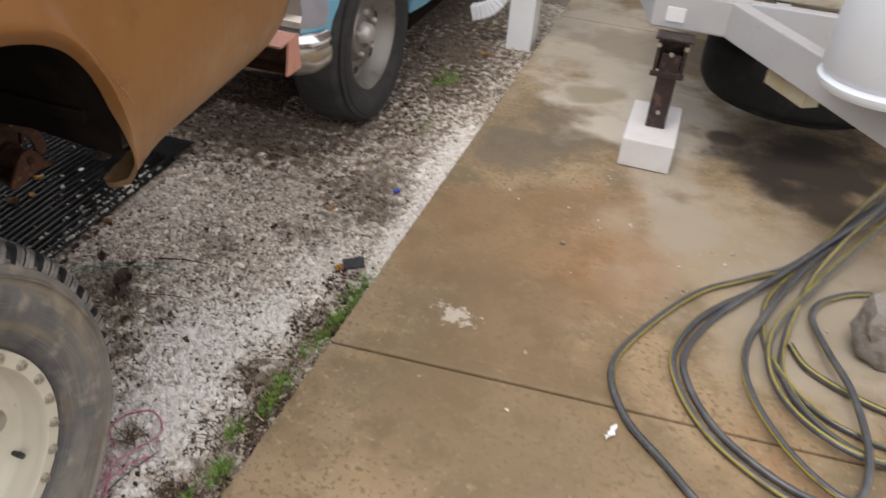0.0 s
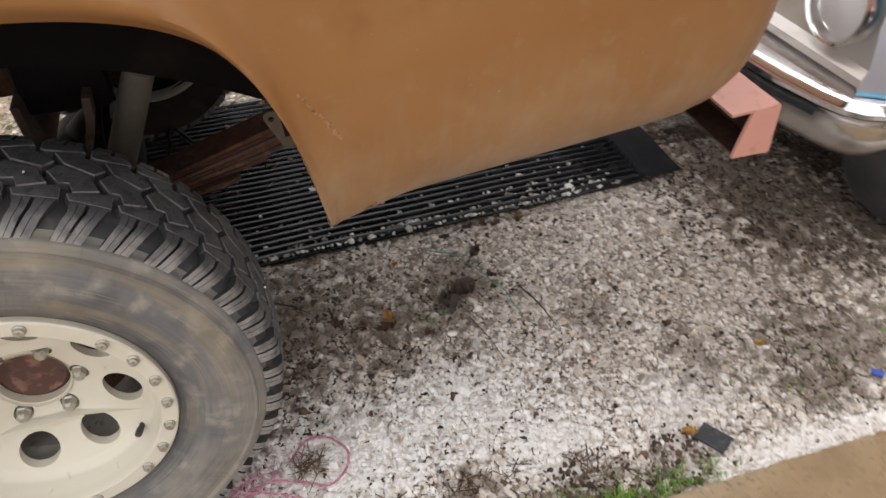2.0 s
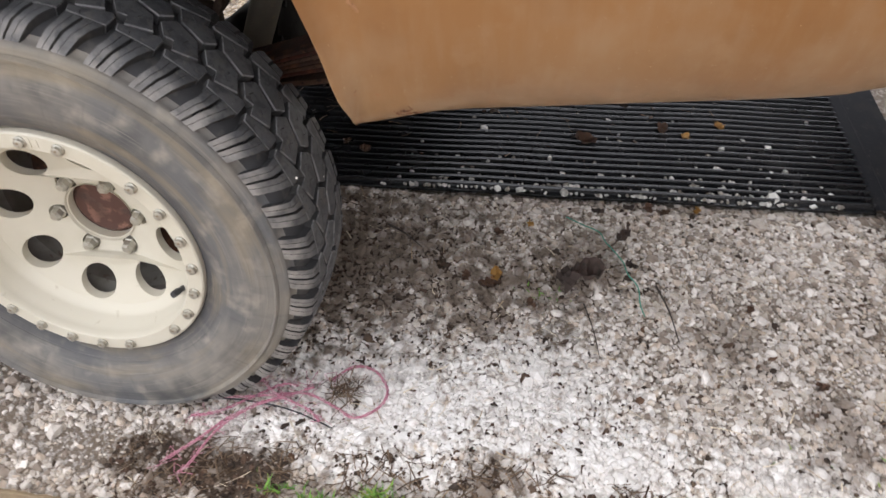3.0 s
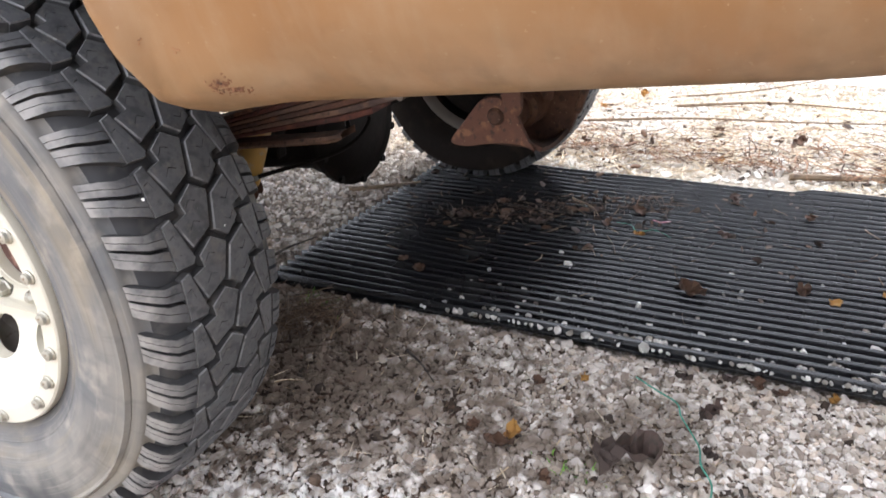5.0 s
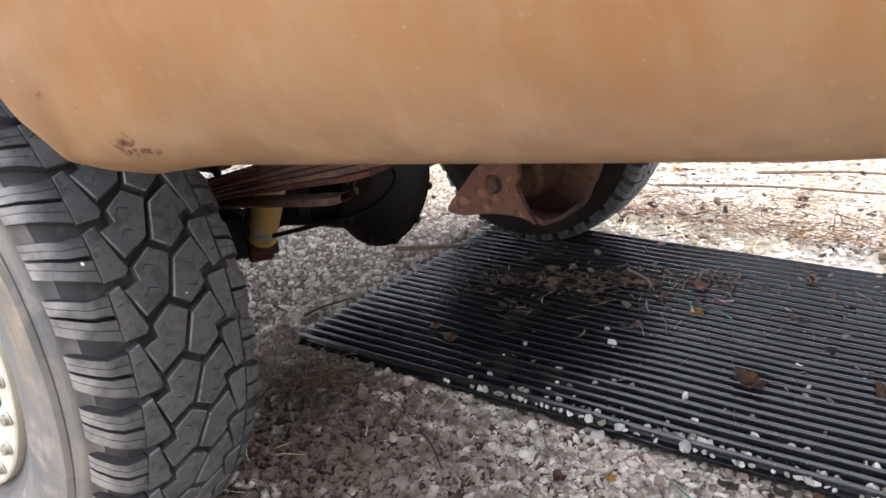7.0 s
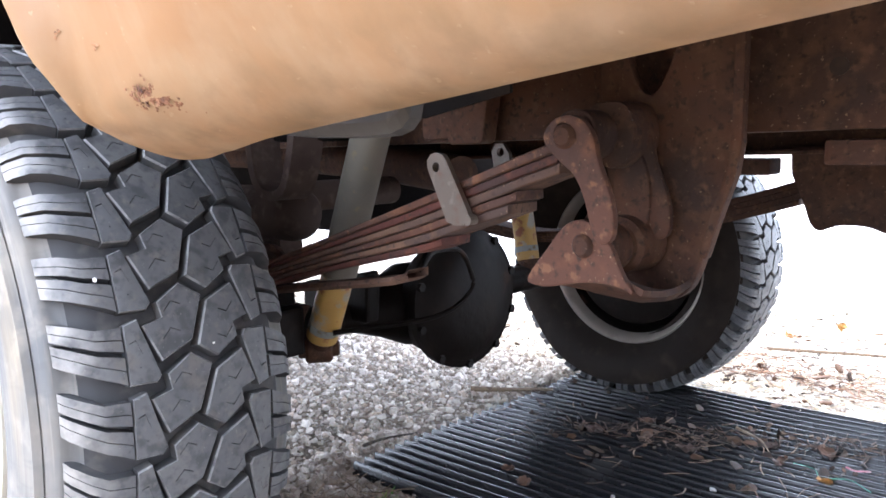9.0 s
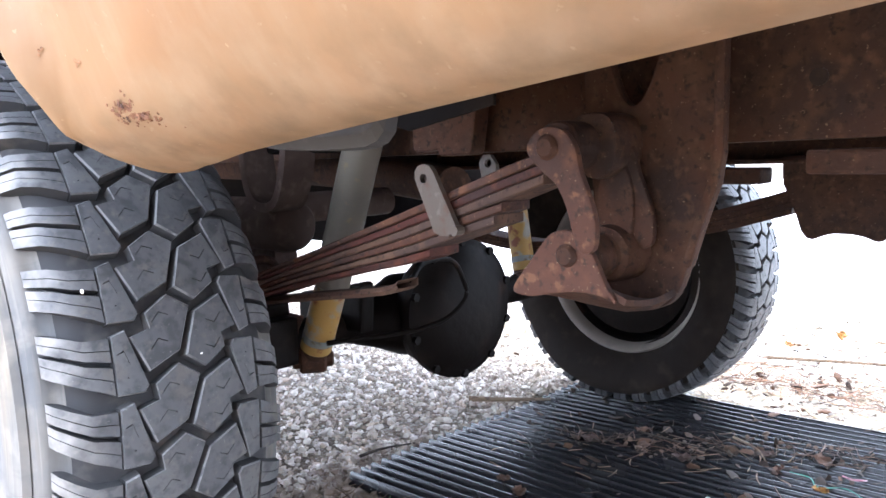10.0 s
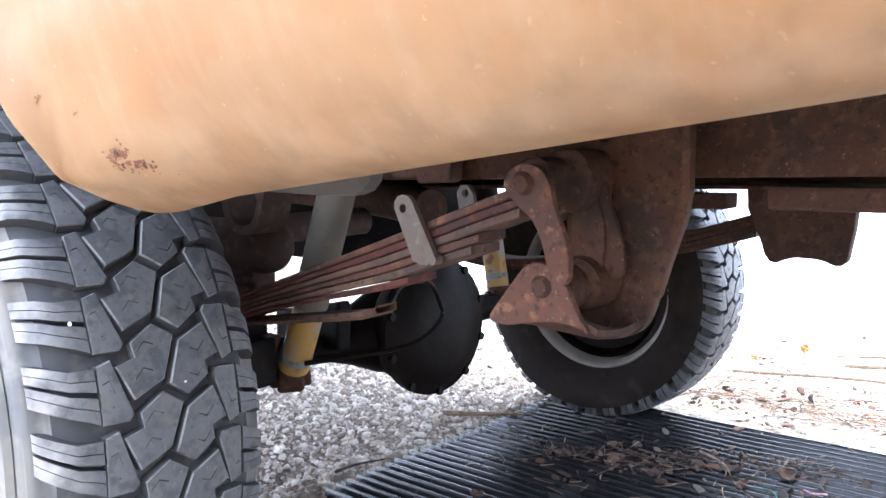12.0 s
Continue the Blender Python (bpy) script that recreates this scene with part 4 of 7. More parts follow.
# axle and differential
AX0, AX1 = Vector((-0.24, -0.01, 0.321)), Vector((-1.36, 0.088, 0.325))
axis = (AX1 - AX0).normalized()
DC = AX0 + axis * ((-0.80 - AX0.x) / axis.x)
bm = bmesh.new()
span = (AX1 - AX0).length
mid = (DC - AX0).length
lathe(bm, AX0, axis, [(0, 0), (0, 0.075), (0.03, 0.075), (0.03, 0.027), (mid - 0.20, 0.028), (mid - 0.13, 0.050), (mid - 0.07, 0.076), (mid + 0.07, 0.070), (mid + 0.12, 0.044), (mid + 0.17, 0.028), (span, 0.027), (span, 0)], 24)
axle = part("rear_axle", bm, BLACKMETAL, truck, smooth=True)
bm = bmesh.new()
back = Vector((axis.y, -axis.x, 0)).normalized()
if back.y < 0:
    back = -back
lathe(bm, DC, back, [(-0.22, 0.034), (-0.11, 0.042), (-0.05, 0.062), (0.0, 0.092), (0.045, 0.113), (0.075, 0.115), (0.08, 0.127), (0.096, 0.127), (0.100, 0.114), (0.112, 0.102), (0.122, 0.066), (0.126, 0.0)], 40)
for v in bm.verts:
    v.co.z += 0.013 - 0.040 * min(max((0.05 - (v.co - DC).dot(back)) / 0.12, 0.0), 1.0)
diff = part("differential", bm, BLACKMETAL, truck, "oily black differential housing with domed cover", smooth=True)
bm = bmesh.new()
lathe(bm, (0, 0, 0), (0, 1, 0), [(0, 0.0085), (0.008, 0.008), (0.008, 0)], 6)
cb = part("bolt", bm, BLACKMETAL, diff)
bu, bw = ring_frame(back)
for k in range(10):
    q = math.tau * (k + 0.5) / 10
    p = DC + back * 0.096 + bu * math.cos(q) * 0.121 + bw * math.sin(q) * 0.121
    p.z += 0.013
    if k:
        same_mesh(cb, Matrix.Translation(p))
    else:
        cb.matrix_basis = Matrix.Translation(p)

# frame rails
for x0, s in ((-0.545, 1), (-1.02, -1)):
    bm = bmesh.new()
    zb = 0.605 if s > 0 else 0.574
    for lo, hi in (((x0 - 0.008, zb), (x0, 0.755)), ((x0 - 0.06, zb), (x0 - 0.008, zb + 0.007)), ((x0 - 0.06, 0.748), (x0 - 0.008, 0.755))):
        box(bm, (lo[0], -2.6, lo[1]), (hi[0], 1.06, hi[1]), 0.002)
    for v in bm.verts:
        v.co.z += 0.045 * (v.co.y - 0.62) if v.co.y > 0 else -0.028
        if s < 0:
            v.co.x = 2 * (x0 - 0.03) - v.co.x
    part("frame_rail", bm, RUST, truck, "rusty steel chassis rail")
bm = bmesh.new()
rod(bm, (-0.547, 0.786, 0.679), (-0.5435, 0.786, 0.679), 0.0085, seg=16)
part("hole", bm, material("rusty_hollow", (0.022, 0.013, 0.010), 0.95, 0, [(90, (0.032, 0.018, 0.012), 0.45, 0.7, 5)]), truck)
for y in (0.86, -0.50):
    bm = bmesh.new()
    box(bm, (-1.03, y, 0.64), (-0.60, y + 0.07, 0.74), 0.004)
    part("cross_member", bm, RUST, truck)
# dark box in the fuel tank's place, sized to close daylight gaps ahead of the axle, and the exhaust pipe
bm = bmesh.new()
box(bm, (-1.38, -1.25, 0.425), (-0.82, -0.17, 0.65), 0.03)
part("fuel_tank", bm, UNDERCOAT, truck, smooth=True)
bm = bmesh.new()
tube(bm, spline([(-0.78, -0.9, 0.60), (-0.76, -0.5, 0.60), (-0.745, -0.1, 0.585), (-0.73, 0.10, 0.57), (-0.70, 0.20, 0.56)], 6), 0.034, 18)
part("exhaust_pipe", bm, RUST, truck, smooth=True)

# leaf springs
LEAFRED = material("dark_red_leaf_steel", (0.075, 0.026, 0.019), 0.75, 0, [(9, (0.045, 0.024, 0.020), 0.42, 0.66, 5), (40, (0.115, 0.042, 0.026), 0.48, 0.70, 6), (150, (0.035, 0.020, 0.016), 0.56, 0.68, 5)], [(30, 0.35, 0.005), (260, 0.4, 0.001)], 0.22)
LEAFTAN = material("dusty_leaf_steel", (0.115, 0.064, 0.042), 0.8, 0, [(8, (0.066, 0.042, 0.034), 0.42, 0.66, 5), (30, (0.15, 0.085, 0.055), 0.48, 0.70, 6), (140, (0.05, 0.030, 0.023), 0.56, 0.68, 5), (250, (0.27, 0.18, 0.11), 0.68, 0.74, 3)], [(30, 0.35, 0.005), (260, 0.4, 0.001)], 0.22)


def leaf_spring(xc, y_eye, z_eye, parent_label, dy=0.0, thick=0.0085, bow=1.08, mats=(RUSTRED,), gap=0.0011, count=6):
    half = 0.032

    def curve(y):
        t = (y - dy + 0.02) / 0.61
        return 0.422 + (z_eye - 0.422) * (abs(t) ** bow) - 0.004

    ends = [(y_eye - dy, -0.72), (0.582, -0.69), (0.585, -0.62), (0.533, -0.52), (0.524, -0.42), (0.432, -0.32)]
    first = None
    for i, (e1, e0) in enumerate(ends[:count]):
        bm = bmesh.new()
        n = 26
        rows = []
        for k in range(n + 1):
            y = dy + e0 + (e1 - e0) * k / n
            pitch = lerp_table(abs(y - dy), [(0.0, 0.0060), (0.17, 0.0064), (0.28, 0.0080), (0.40, 0.0103), (0.60, 0.0112)]) * (thick / 0.0085)
            z, deep = curve(y) - pitch * i, pitch - gap
            hw = half * (1.0 if 0 < k < n else 0.82) - 0.0012 * (i % 2)
            r = 0.0016
            rows.append([(xc - hw, y, z), (xc + hw - r, y, z), (xc + hw, y, z - r), (xc + hw, y, z - deep + r), (xc + hw - r, y, z - deep), (xc - hw, y, z - deep), (xc - hw, y, z)])
        sheet(bm, rows)
        for r in (rows[0], rows[-1]):
            bm.faces.new([bm.verts.new(p) for p in r[:6]])
        bmesh.ops.recalc_face_normals(bm, faces=bm.faces)
        if first is None:
            first = part("leaf_spring", bm, mats[0], truck, parent_label)
        else:
            part("leaf", bm, mats[i % len(mats)], first)
    bm = bmesh.new()
    rod(bm, (xc - half, y_eye + 0.012, z_eye - 0.002), (xc + half, y_eye + 0.012, z_eye - 0.002), 0.024, seg=20, bev=0.002)
    part("spring_eye", bm, RUST, first, smooth=True)
    return first


spring = leaf_spring(-0.412, 0.592, 0.622, "rusty pack of curved steel spring leaves", mats=(RUSTRED, LEAFRED, LEAFTAN, RUSTRED, LEAFTAN, LEAFRED))
leaf_spring(-1.16, 0.66, 0.565, "rusty pack of curved steel spring leaves", 0.06, 0.0085, 1.5, (RUST,), 0.0001, 4)
# rebound clip: a pale strap round the leaves
bm = bmesh.new()
strap(bm, [(0.456, 0.532), (0.466, 0.5285), (0.477, 0.529), (0.485, 0.534), (0.487, 0.541), (0.481, 0.552), (0.456, 0.598), (0.451, 0.603), (0.443, 0.605), (0.435, 0.603), (0.430, 0.597), (0.430, 0.589)], (0.4425, 0.5895, 0.0052), -0.375, -0.368)
clip = part("spring_clip", bm, GALV, spring, "pale grey steel clip strap")
bm = bmesh.new()
strap(bm, [(0.462, 0.560), (0.478, 0.560), (0.482, 0.575), (0.478, 0.603), (0.470, 0.613), (0.460, 0.613), (0.454, 0.604)], (0.4665, 0.6035, 0.005), -0.456, -0.450)
part("back_strap", bm, GALV, clip)
bm = bmesh.new()
rod(bm, (-0.372, 0.491, 0.536), (-0.360, 0.491, 0.536), 0.0055, seg=10)
part("bolt", bm, GALV, clip)
# axle pad, u-bolts
bm = bmesh.new()
box(bm, (-0.46, -0.07, 0.30), (-0.36, 0.09, 0.375), 0.006)
box(bm, (-0.46, -0.06, 0.375), (-0.36, 0.07, 0.395), 0.004)
part("spring_pad", bm, BLACKMETAL, axle)
for y in (-0.045, 0.055):
    bm = bmesh.new()
    tube(bm, spline([(-0.372, y, 0.30), (-0.372, y, 0.44), (-0.412, y, 0.465), (-0.452, y, 0.44), (-0.452, y, 0.30)], 6), 0.007, 8)
    part("u_bolt", bm, RUST, axle, smooth=True)

# shackle and hanger
def rounded(pts, per=4):
    """A closed outline, smoothed through its corners."""
    n = len(pts)
    out = []
    for i in range(n):
        a, b, c, d = (Vector((*pts[(i + k) % n], 0)) for k in (-1, 0, 1, 2))
        for k in range(per):
            t = k / per
            p = 0.5 * (2 * b + (c - a) * t + (2 * a - 5 * b + 4 * c - d) * t * t + (3 * b - a - 3 * c + d) * t ** 3)
            out.append((p.x, p.y))
    return out


bm = bmesh.new()
low = spline([(y, z, 0) for y, z in [(0.721, 0.627), (0.719, 0.591), (0.705, 0.547), (0.691, 0.5), (0.68, 0.47), (0.665, 0.456), (0.642, 0.4505), (0.618, 0.454), (0.6, 0.472), (0.591, 0.507), (0.586, 0.567), (0.579, 0.637), (0.574, 0.687), (0.572, 0.752)]], 3) + spline([(y, z, 0) for y, z in [(0.592, 0.752), (0.602, 0.712), (0.616, 0.673), (0.629, 0.659), (0.642, 0.667), (0.656, 0.699), (0.67, 0.742)]], 3)
slab_yz(bm, [(0.721, 0.760)] + [(p.x, p.y) for p in low] + [(0.68, 0.760)], -0.496, -0.478, 0.003)
hanger = part("shackle_hanger", bm, RUST, truck, "heavy rusted shackle hanger bracket")
bm = bmesh.new()
slab_yz(bm, [(0.716, 0.759), (0.726, 0.759), (0.726, 0.611), (0.722, 0.582), (0.708, 0.54), (0.696, 0.499), (0.688, 0.501), (0.7, 0.547), (0.713, 0.587), (0.716, 0.617)], -0.486, -0.470, 0.003)
part("flange", bm, RUST, hanger)
# trough that joins the outer cheek to the plate
bm = bmesh.new()
cheek_low = [(0.556, 0.484), (0.565, 0.476), (0.592, 0.478), (0.627, 0.484), (0.655, 0.484), (0.675, 0.476)]
plate_low = [(0.586, 0.507), (0.598, 0.477), (0.616, 0.457), (0.64, 0.4515), (0.664, 0.457), (0.682, 0.473)]
rows = []
for (y0, z0), (y1, z1) in zip(cheek_low, plate_low):
    rows.append([(-0.380 - 0.100 * s, y0 + (y1 - y0) * s, z0 + (z1 - z0) * (3 * s * s - 2 * s ** 3) - 0.006 * math.sin(s * math.pi)) for s in np.linspace(0, 1, 10)])
sheet(bm, rows, 0.006)
part("saddle", bm, RUST, hanger, smooth=True)
bm = bmesh.new()
cheek = [(0.555, 0.4825), (0.56, 0.475), (0.579, 0.4745), (0.599, 0.479), (0.627, 0.4835), (0.651, 0.483), (0.668, 0.478), (0.665, 0.485), (0.658, 0.494), (0.649, 0.513), (0.639, 0.529), (0.627, 0.5385), (0.614, 0.542), (0.6, 0.538), (0.589, 0.527), (0.575, 0.509)]
slab_yz(bm, rounded(cheek, 3), -0.384, -0.375, 0.0025)
part("cheek", bm, RUSTRED, hanger)
bm = bmesh.new()
rod(bm, (-0.376, 0.618, 0.518), (-0.369, 0.618, 0.518), 0.0115, 0.0100, 12, 0.002)
rod(bm, (-0.49, 0.62, 0.512), (-0.386, 0.62, 0.512), 0.024, seg=20)
part("pivot_bolt", bm, RUST, hanger, smooth=True)
bm = bmesh.new()
link = rounded([(0.582, 0.617), (0.59, 0.632), (0.606, 0.638), (0.623, 0.634), (0.635, 0.618), (0.64, 0.597), (0.65, 0.573), (0.656, 0.55), (0.654, 0.527), (0.64, 0.523), (0.632, 0.54), (0.626, 0.562), (0.615, 0.584), (0.596, 0.599)], 3)
slab_yz(bm, link, -0.371, -0.361, 0.003)
shackle = part("shackle", bm, RUSTRED, truck, "rust-red shackle link")
bm = bmesh.new()
slab_yz(bm, [(y + 0.012, z - 0.004) for y, z in link], -0.460, -0.450, 0.003)
part("inner_link", bm, RUST, shackle)
bm = bmesh.new()
rod(bm, (-0.362, 0.606, 0.619), (-0.355, 0.606, 0.619), 0.012, 0.010, 12, 0.002)
rod(bm, (-0.47, 0.604, 0.622), (-0.361, 0.604, 0.622), 0.010, seg=12)
part("bolt", bm, RUST, shackle, smooth=True)
bm = bmesh.new()
slab_yz(bm, rounded([(0.592, 0.645), (0.63, 0.651), (0.644, 0.629), (0.64, 0.599), (0.62, 0.587), (0.598, 0.603)], 3), -0.478, -0.420, 0.006)
part("bushing_boss", bm, RUST, hanger, smooth=True)
bm = bmesh.new()
rod(bm, (-0.478, 0.625, 0.513), (-0.425, 0.625, 0.513), 0.031, 0.028, 20, 0.005)
part("bushing_boss", bm, RUST, hanger, smooth=True)
bm = bmesh.new()
slab_yz(bm, rounded([(0.635, 0.607), (0.648, 0.577), (0.648, 0.537), (0.635, 0.497), (0.612, 0.497), (0.608, 0.537), (0.61, 0.577), (0.62, 0.607)], 3), -0.478, -0.445, 0.006)
part("web", bm, RUST, hanger, smooth=True)

# shock absorbers
def shock(top, mid, low, upper=SHOCKGREY):
    bm = bmesh.new()
    top, mid, low = Vector(top), Vector(mid), Vector(low)
    rod(bm, top, mid, 0.027, seg=24, bev=0.003)
    s = part("shock_absorber", bm, upper, truck, "faded grey and yellow shock absorber", smooth=True)
    bm = bmesh.new()
    rod(bm, mid, low, 0.0245, seg=24, bev=0.003)
    part("lower_tube", bm, SHOCKYEL, s, "worn yellow lower tube", smooth=True)
    a = (mid - low).normalized()
    bm = bmesh.new()
    lathe(bm, low + a * 0.018, a, [(0, 0.0245), (0.0, 0.0252), (0.012, 0.0252), (0.012, 0.0245)], 24)
    part("band", bm, BANDGREY, s, "chalky blue-grey band", smooth=True)
    bm = bmesh.new()
    e = low - a * 0.020
    side = Vector((0.80, -0.60, 0.0))
    rod(bm, e - side * 0.021, e + side * 0.021, 0.0215, seg=20, bev=0.004)
    rod(bm, e - side * 0.032, e + side * 0.032, 0.013, seg=16, bev=0.003)
    rod(bm, e, low + a * 0.004, 0.017, 0.023, seg=20)
    part("lower_eye", bm, RUST, s, "rusty mounting eye", smooth=True)


BANDGREY = material("chalky_band", (0.20, 0.215, 0.21), 0.8, 0, [(70, (0.13, 0.10, 0.06), 0.5, 0.68, 5)], [(150, 0.2, 0.001)])
shock((-0.478, 0.242, 0.665), (-0.486, 0.140, 0.425), (-0.490, 0.090, 0.318))
shock((-1.115, 0.008, 0.60), (-1.11, 0.022, 0.52), (-1.09, 0.062, 0.36), BLACKMETAL)
bm = bmesh.new()
sheet(bm, [[(-0.100, y, 0.70), (-0.098, y, 0.630 + d), (-0.101, y, 0.624 + d), (-0.110, y, 0.623 + d)] for y, d in ((0.535, 0.004), (0.545, 0.001), (0.56, 0.0), (0.60, -0.001), (0.63, -0.001), (0.645, 0.0), (0.654, 0.003), (0.659, 0.008), (0.661, 0.016), (0.662, 0.034))], 0.003)
part("body_brace", bm, material("grimy_grey_steel", (0.034, 0.030, 0.026), 0.65, 0.0, [(20, (0.022, 0.018, 0.015), 0.45, 0.7, 6), (90, (0.055, 0.048, 0.042), 0.58, 0.72, 4)], [(90, 0.2, 0.002)]), truck, "grey steel brace inside the panel")
bm = bmesh.new()
slab_yz(bm, [(0.302, 0.72), (0.302, 0.622), (0.306, 0.618), (0.345, 0.620), (0.350, 0.612), (0.397, 0.613), (0.402, 0.618), (0.418, 0.72)], -0.528, -0.500, 0.003)
part("bracket", bm, RUST, truck)
bm = bmesh.new()
line = [(p.x, p.y) for p in spline([(0.042, 0.66, 0), (0.046, 0.615, 0), (0.054, 0.572, 0), (0.072, 0.546, 0), (0.102, 0.538, 0), (0.128, 0.547, 0), (0.144, 0.572, 0), (0.157, 0.615, 0), (0.163, 0.66, 0)], 5)]
sheet(bm, [[(-0.452, y, z), (-0.40, y, z)] for y, z in line], 0.013)
DUSTYBROWN = material("dusty_brown_steel", (0.078, 0.054, 0.045), 0.85, 0, [(14, (0.052, 0.034, 0.028), 0.42, 0.68, 6), (60, (0.11, 0.082, 0.066), 0.50, 0.74, 7)], [(60, 0.3, 0.003), (220, 0.3, 0.001)], 0.2)
part("bump_stop_bracket", bm, DUSTYBROWN, truck, smooth=True)
bm = bmesh.new()
box(bm, (-0.50, 0.05, 0.62), (-0.44, 0.19, 0.74), 0.01)
part("bump_stop", bm, UNDERCOAT, truck, smooth=True)
bm = bmesh.new()
lathe(bm, (-0.462, -0.16, 0.513), (0, 1, 0), [(0, 0.0), (0, 0.036), (0.02, 0.041), (0.235, 0.041), (0.252, 0.037), (0.262, 0.028), (0.266, 0.015), (0.267, 0.0)], 28)
box(bm, (-0.54, -0.16, 0.42), (-0.49, -0.005, 0.50), 0.012)
rod(bm, (-0.7, 0.04, 0.535), (-0.47, 0.04, 0.535), 0.024, seg=16)
part("silencer_pipe", bm, DUSTYBROWN, truck, smooth=True)
bm = bmesh.new()
slab_yz(bm, [(-0.08, 0.32), (-0.08, 0.374), (0.0, 0.388), (0.045, 0.399), (0.085, 0.408), (0.092, 0.395), (0.085, 0.32)], -0.62, -0.59, 0.006)
part("axle_bracket", bm, BLACKMETAL, axle)
bm = bmesh.new()
slab_yz(bm, [(-0.045, 0.366), (-0.045, 0.290), (-0.03, 0.279), (0.022, 0.277), (0.034, 0.288), (0.040, 0.340), (0.058, 0.366)], -0.50, -0.445, 0.006)
part("shock_mount", bm, RUST, axle)
# flat bar under the spring, and a hose to the axle
bm = bmesh.new()
sheet(bm, [[(-0.430, y, z + 0.005), (-0.396, y, z + 0.005), (-0.392, y, z), (-0.396, y, z - 0.005), (-0.430, y, z - 0.005), (-0.430, y, z + 0.005)] for y, z in ((0.03, 0.400), (0.09, 0.409), (0.20, 0.427), (0.30, 0.443), (0.345, 0.451), (0.362, 0.456), (0.372, 0.462))])
part("spring_bar", bm, LEAFTAN, axle, "flat steel bar under the leaves")
bm = bmesh.new()
tube(bm, spline([(-0.43, 0.36, 0.462), (-0.52, 0.30, 0.468), (-0.62, 0.26, 0.455), (-0.67, 0.24, 0.42), (-0.68, 0.235, 0.38), (-0.62, 0.21, 0.345), (-0.48, 0.13, 0.335)], 6), 0.004, 8)
part("brake_hose", bm, BLACKMETAL, axle, smooth=True)
# rear hanging bits beyond the axle
bm = bmesh.new()
slab_yz(bm, [(0.606, 0.60), (0.608, 0.556), (0.628, 0.510), (0.638, 0.480), (0.646, 0.470), (0.656, 0.468), (0.668, 0.474), (0.684, 0.479), (0.712, 0.479), (0.728, 0.476), (0.742, 0.470), (0.752, 0.470), (0.760, 0.478), (0.768, 0.530), (0.772, 0.60)], -1.06, -1.03, 0.004)
part("shackle_hanger", bm, RUST, truck)
bm = bmesh.new()
box(bm, (-1.04, 0.505, 0.556), (-0.98, 0.590, 0.582), 0.004)
part("bracket", bm, RUST, truck)
bm = bmesh.new()
box(bm, (-0.66, 0.775, 0.588), (-0.55, 0.92, 0.612), 0.004)
part("bracket", bm, RUST, truck)
# rear bumper of primed channel steel, open to the front
bm = bmesh.new()
sheet(bm, [[(x, 1.150, 0.651), (x, 1.232, 0.6585), (x, 1.239, 0.6575), (x, 1.242, 0.651), (x, 1.246, 0.566)] for x in (-0.055, -1.44)], 0.005)
bumper = part("rear_bumper", bm, PRIMER, truck, "pink-primed steel channel bumper")
bm = bmesh.new()
slab_yz(bm, [(1.190, 0.654), (1.236, 0.6595), (1.241, 0.655), (1.246, 0.564), (1.172, 0.564), (1.180, 0.604)], -0.060, -0.053, 0.001)
part("end_flange", bm, PRIMER, bumper)
bm = bmesh.new()
sheet(bm, [[(x, 1.150, 0.644), (x, 1.228, 0.651), (x, 1.235, 0.640), (x, 1.239, 0.568), (x, 1.180, 0.564)] for x in (-0.064, -1.43)], 0.003)
part("inner_channel", bm, RUST, bumper, "dark brown sheet lining the channel")

# ---- black ribbed mat ----
mat_thing = thing("rubber_mat", (-1.07, 0.77, 0.0), "black ribbed rubber mat scattered with grit and leaves", "rubber mat")


def mat_place(u, v, z):
    """u across (0 near the slab, 1 far), v along the ribs (metres)."""
    x = -0.645 - 0.83 * u - 0.042 * (v + 0.05) * (1 - 0.4 * u)
    y = -0.045 + v + 0.05 * u * (1 - v / 1.6)
    lift = 0.006 * noise.noise((x * 3, y * 3, 5)) + (0.012 * max(0, u - 0.9) / 0.1 if v > 1.0 else 0)
    return (x, y, 0.004 + z + lift)


bm = bmesh.new()
prof = []
ribs = 32
for k in range(ribs):
    a = k / ribs
    prof += [(a + s / ribs, z) for s, z in ((0.0, 0.002), (0.58, 0.002), (0.65, 0.0100), (0.70, 0.0135), (0.75, 0.0148), (0.82, 0.0148), (0.87, 0.0135), (0.92, 0.0100))]
prof = [(0.0, -0.004)] + prof + [(1.0, 0.006), (1.0, -0.004)]
rows = [[mat_place(u, v, z) for u, z in prof] for v in np.linspace(0, 1.53, 35)]
sheet(bm, rows)
bmesh.ops.recalc_face_normals(bm, faces=bm.faces)
for f in bm.faces:
    if f.normal.z < -0.1:
        f.normal_flip()
part("ribbed_field", bm, MAT, mat_thing, smooth=True)
bm = bmesh.new()
rows = [[mat_place(u, v, z) for v, z in ((1.525, -0.004), (1.527, 0.010), (1.535, 0.012), (1.56, 0.012), (1.565, 0.008), (1.635, 0.008), (1.660, 0.006), (1.665, 0.002), (1.665, -0.004))] for u in np.linspace(0, 1, 20)]
sheet(bm, rows)
bmesh.ops.recalc_face_normals(bm, faces=bm.faces)
part("flat_border", bm, material("dusty_flat_rubber", (0.010, 0.010, 0.012), 0.75, 0, [(14, (0.018, 0.017, 0.016), 0.48, 0.7, 6), (150, (0.10, 0.09, 0.08), 0.66, 0.74, 4)], [(80, 0.25, 0.002)], 0.10), mat_thing)

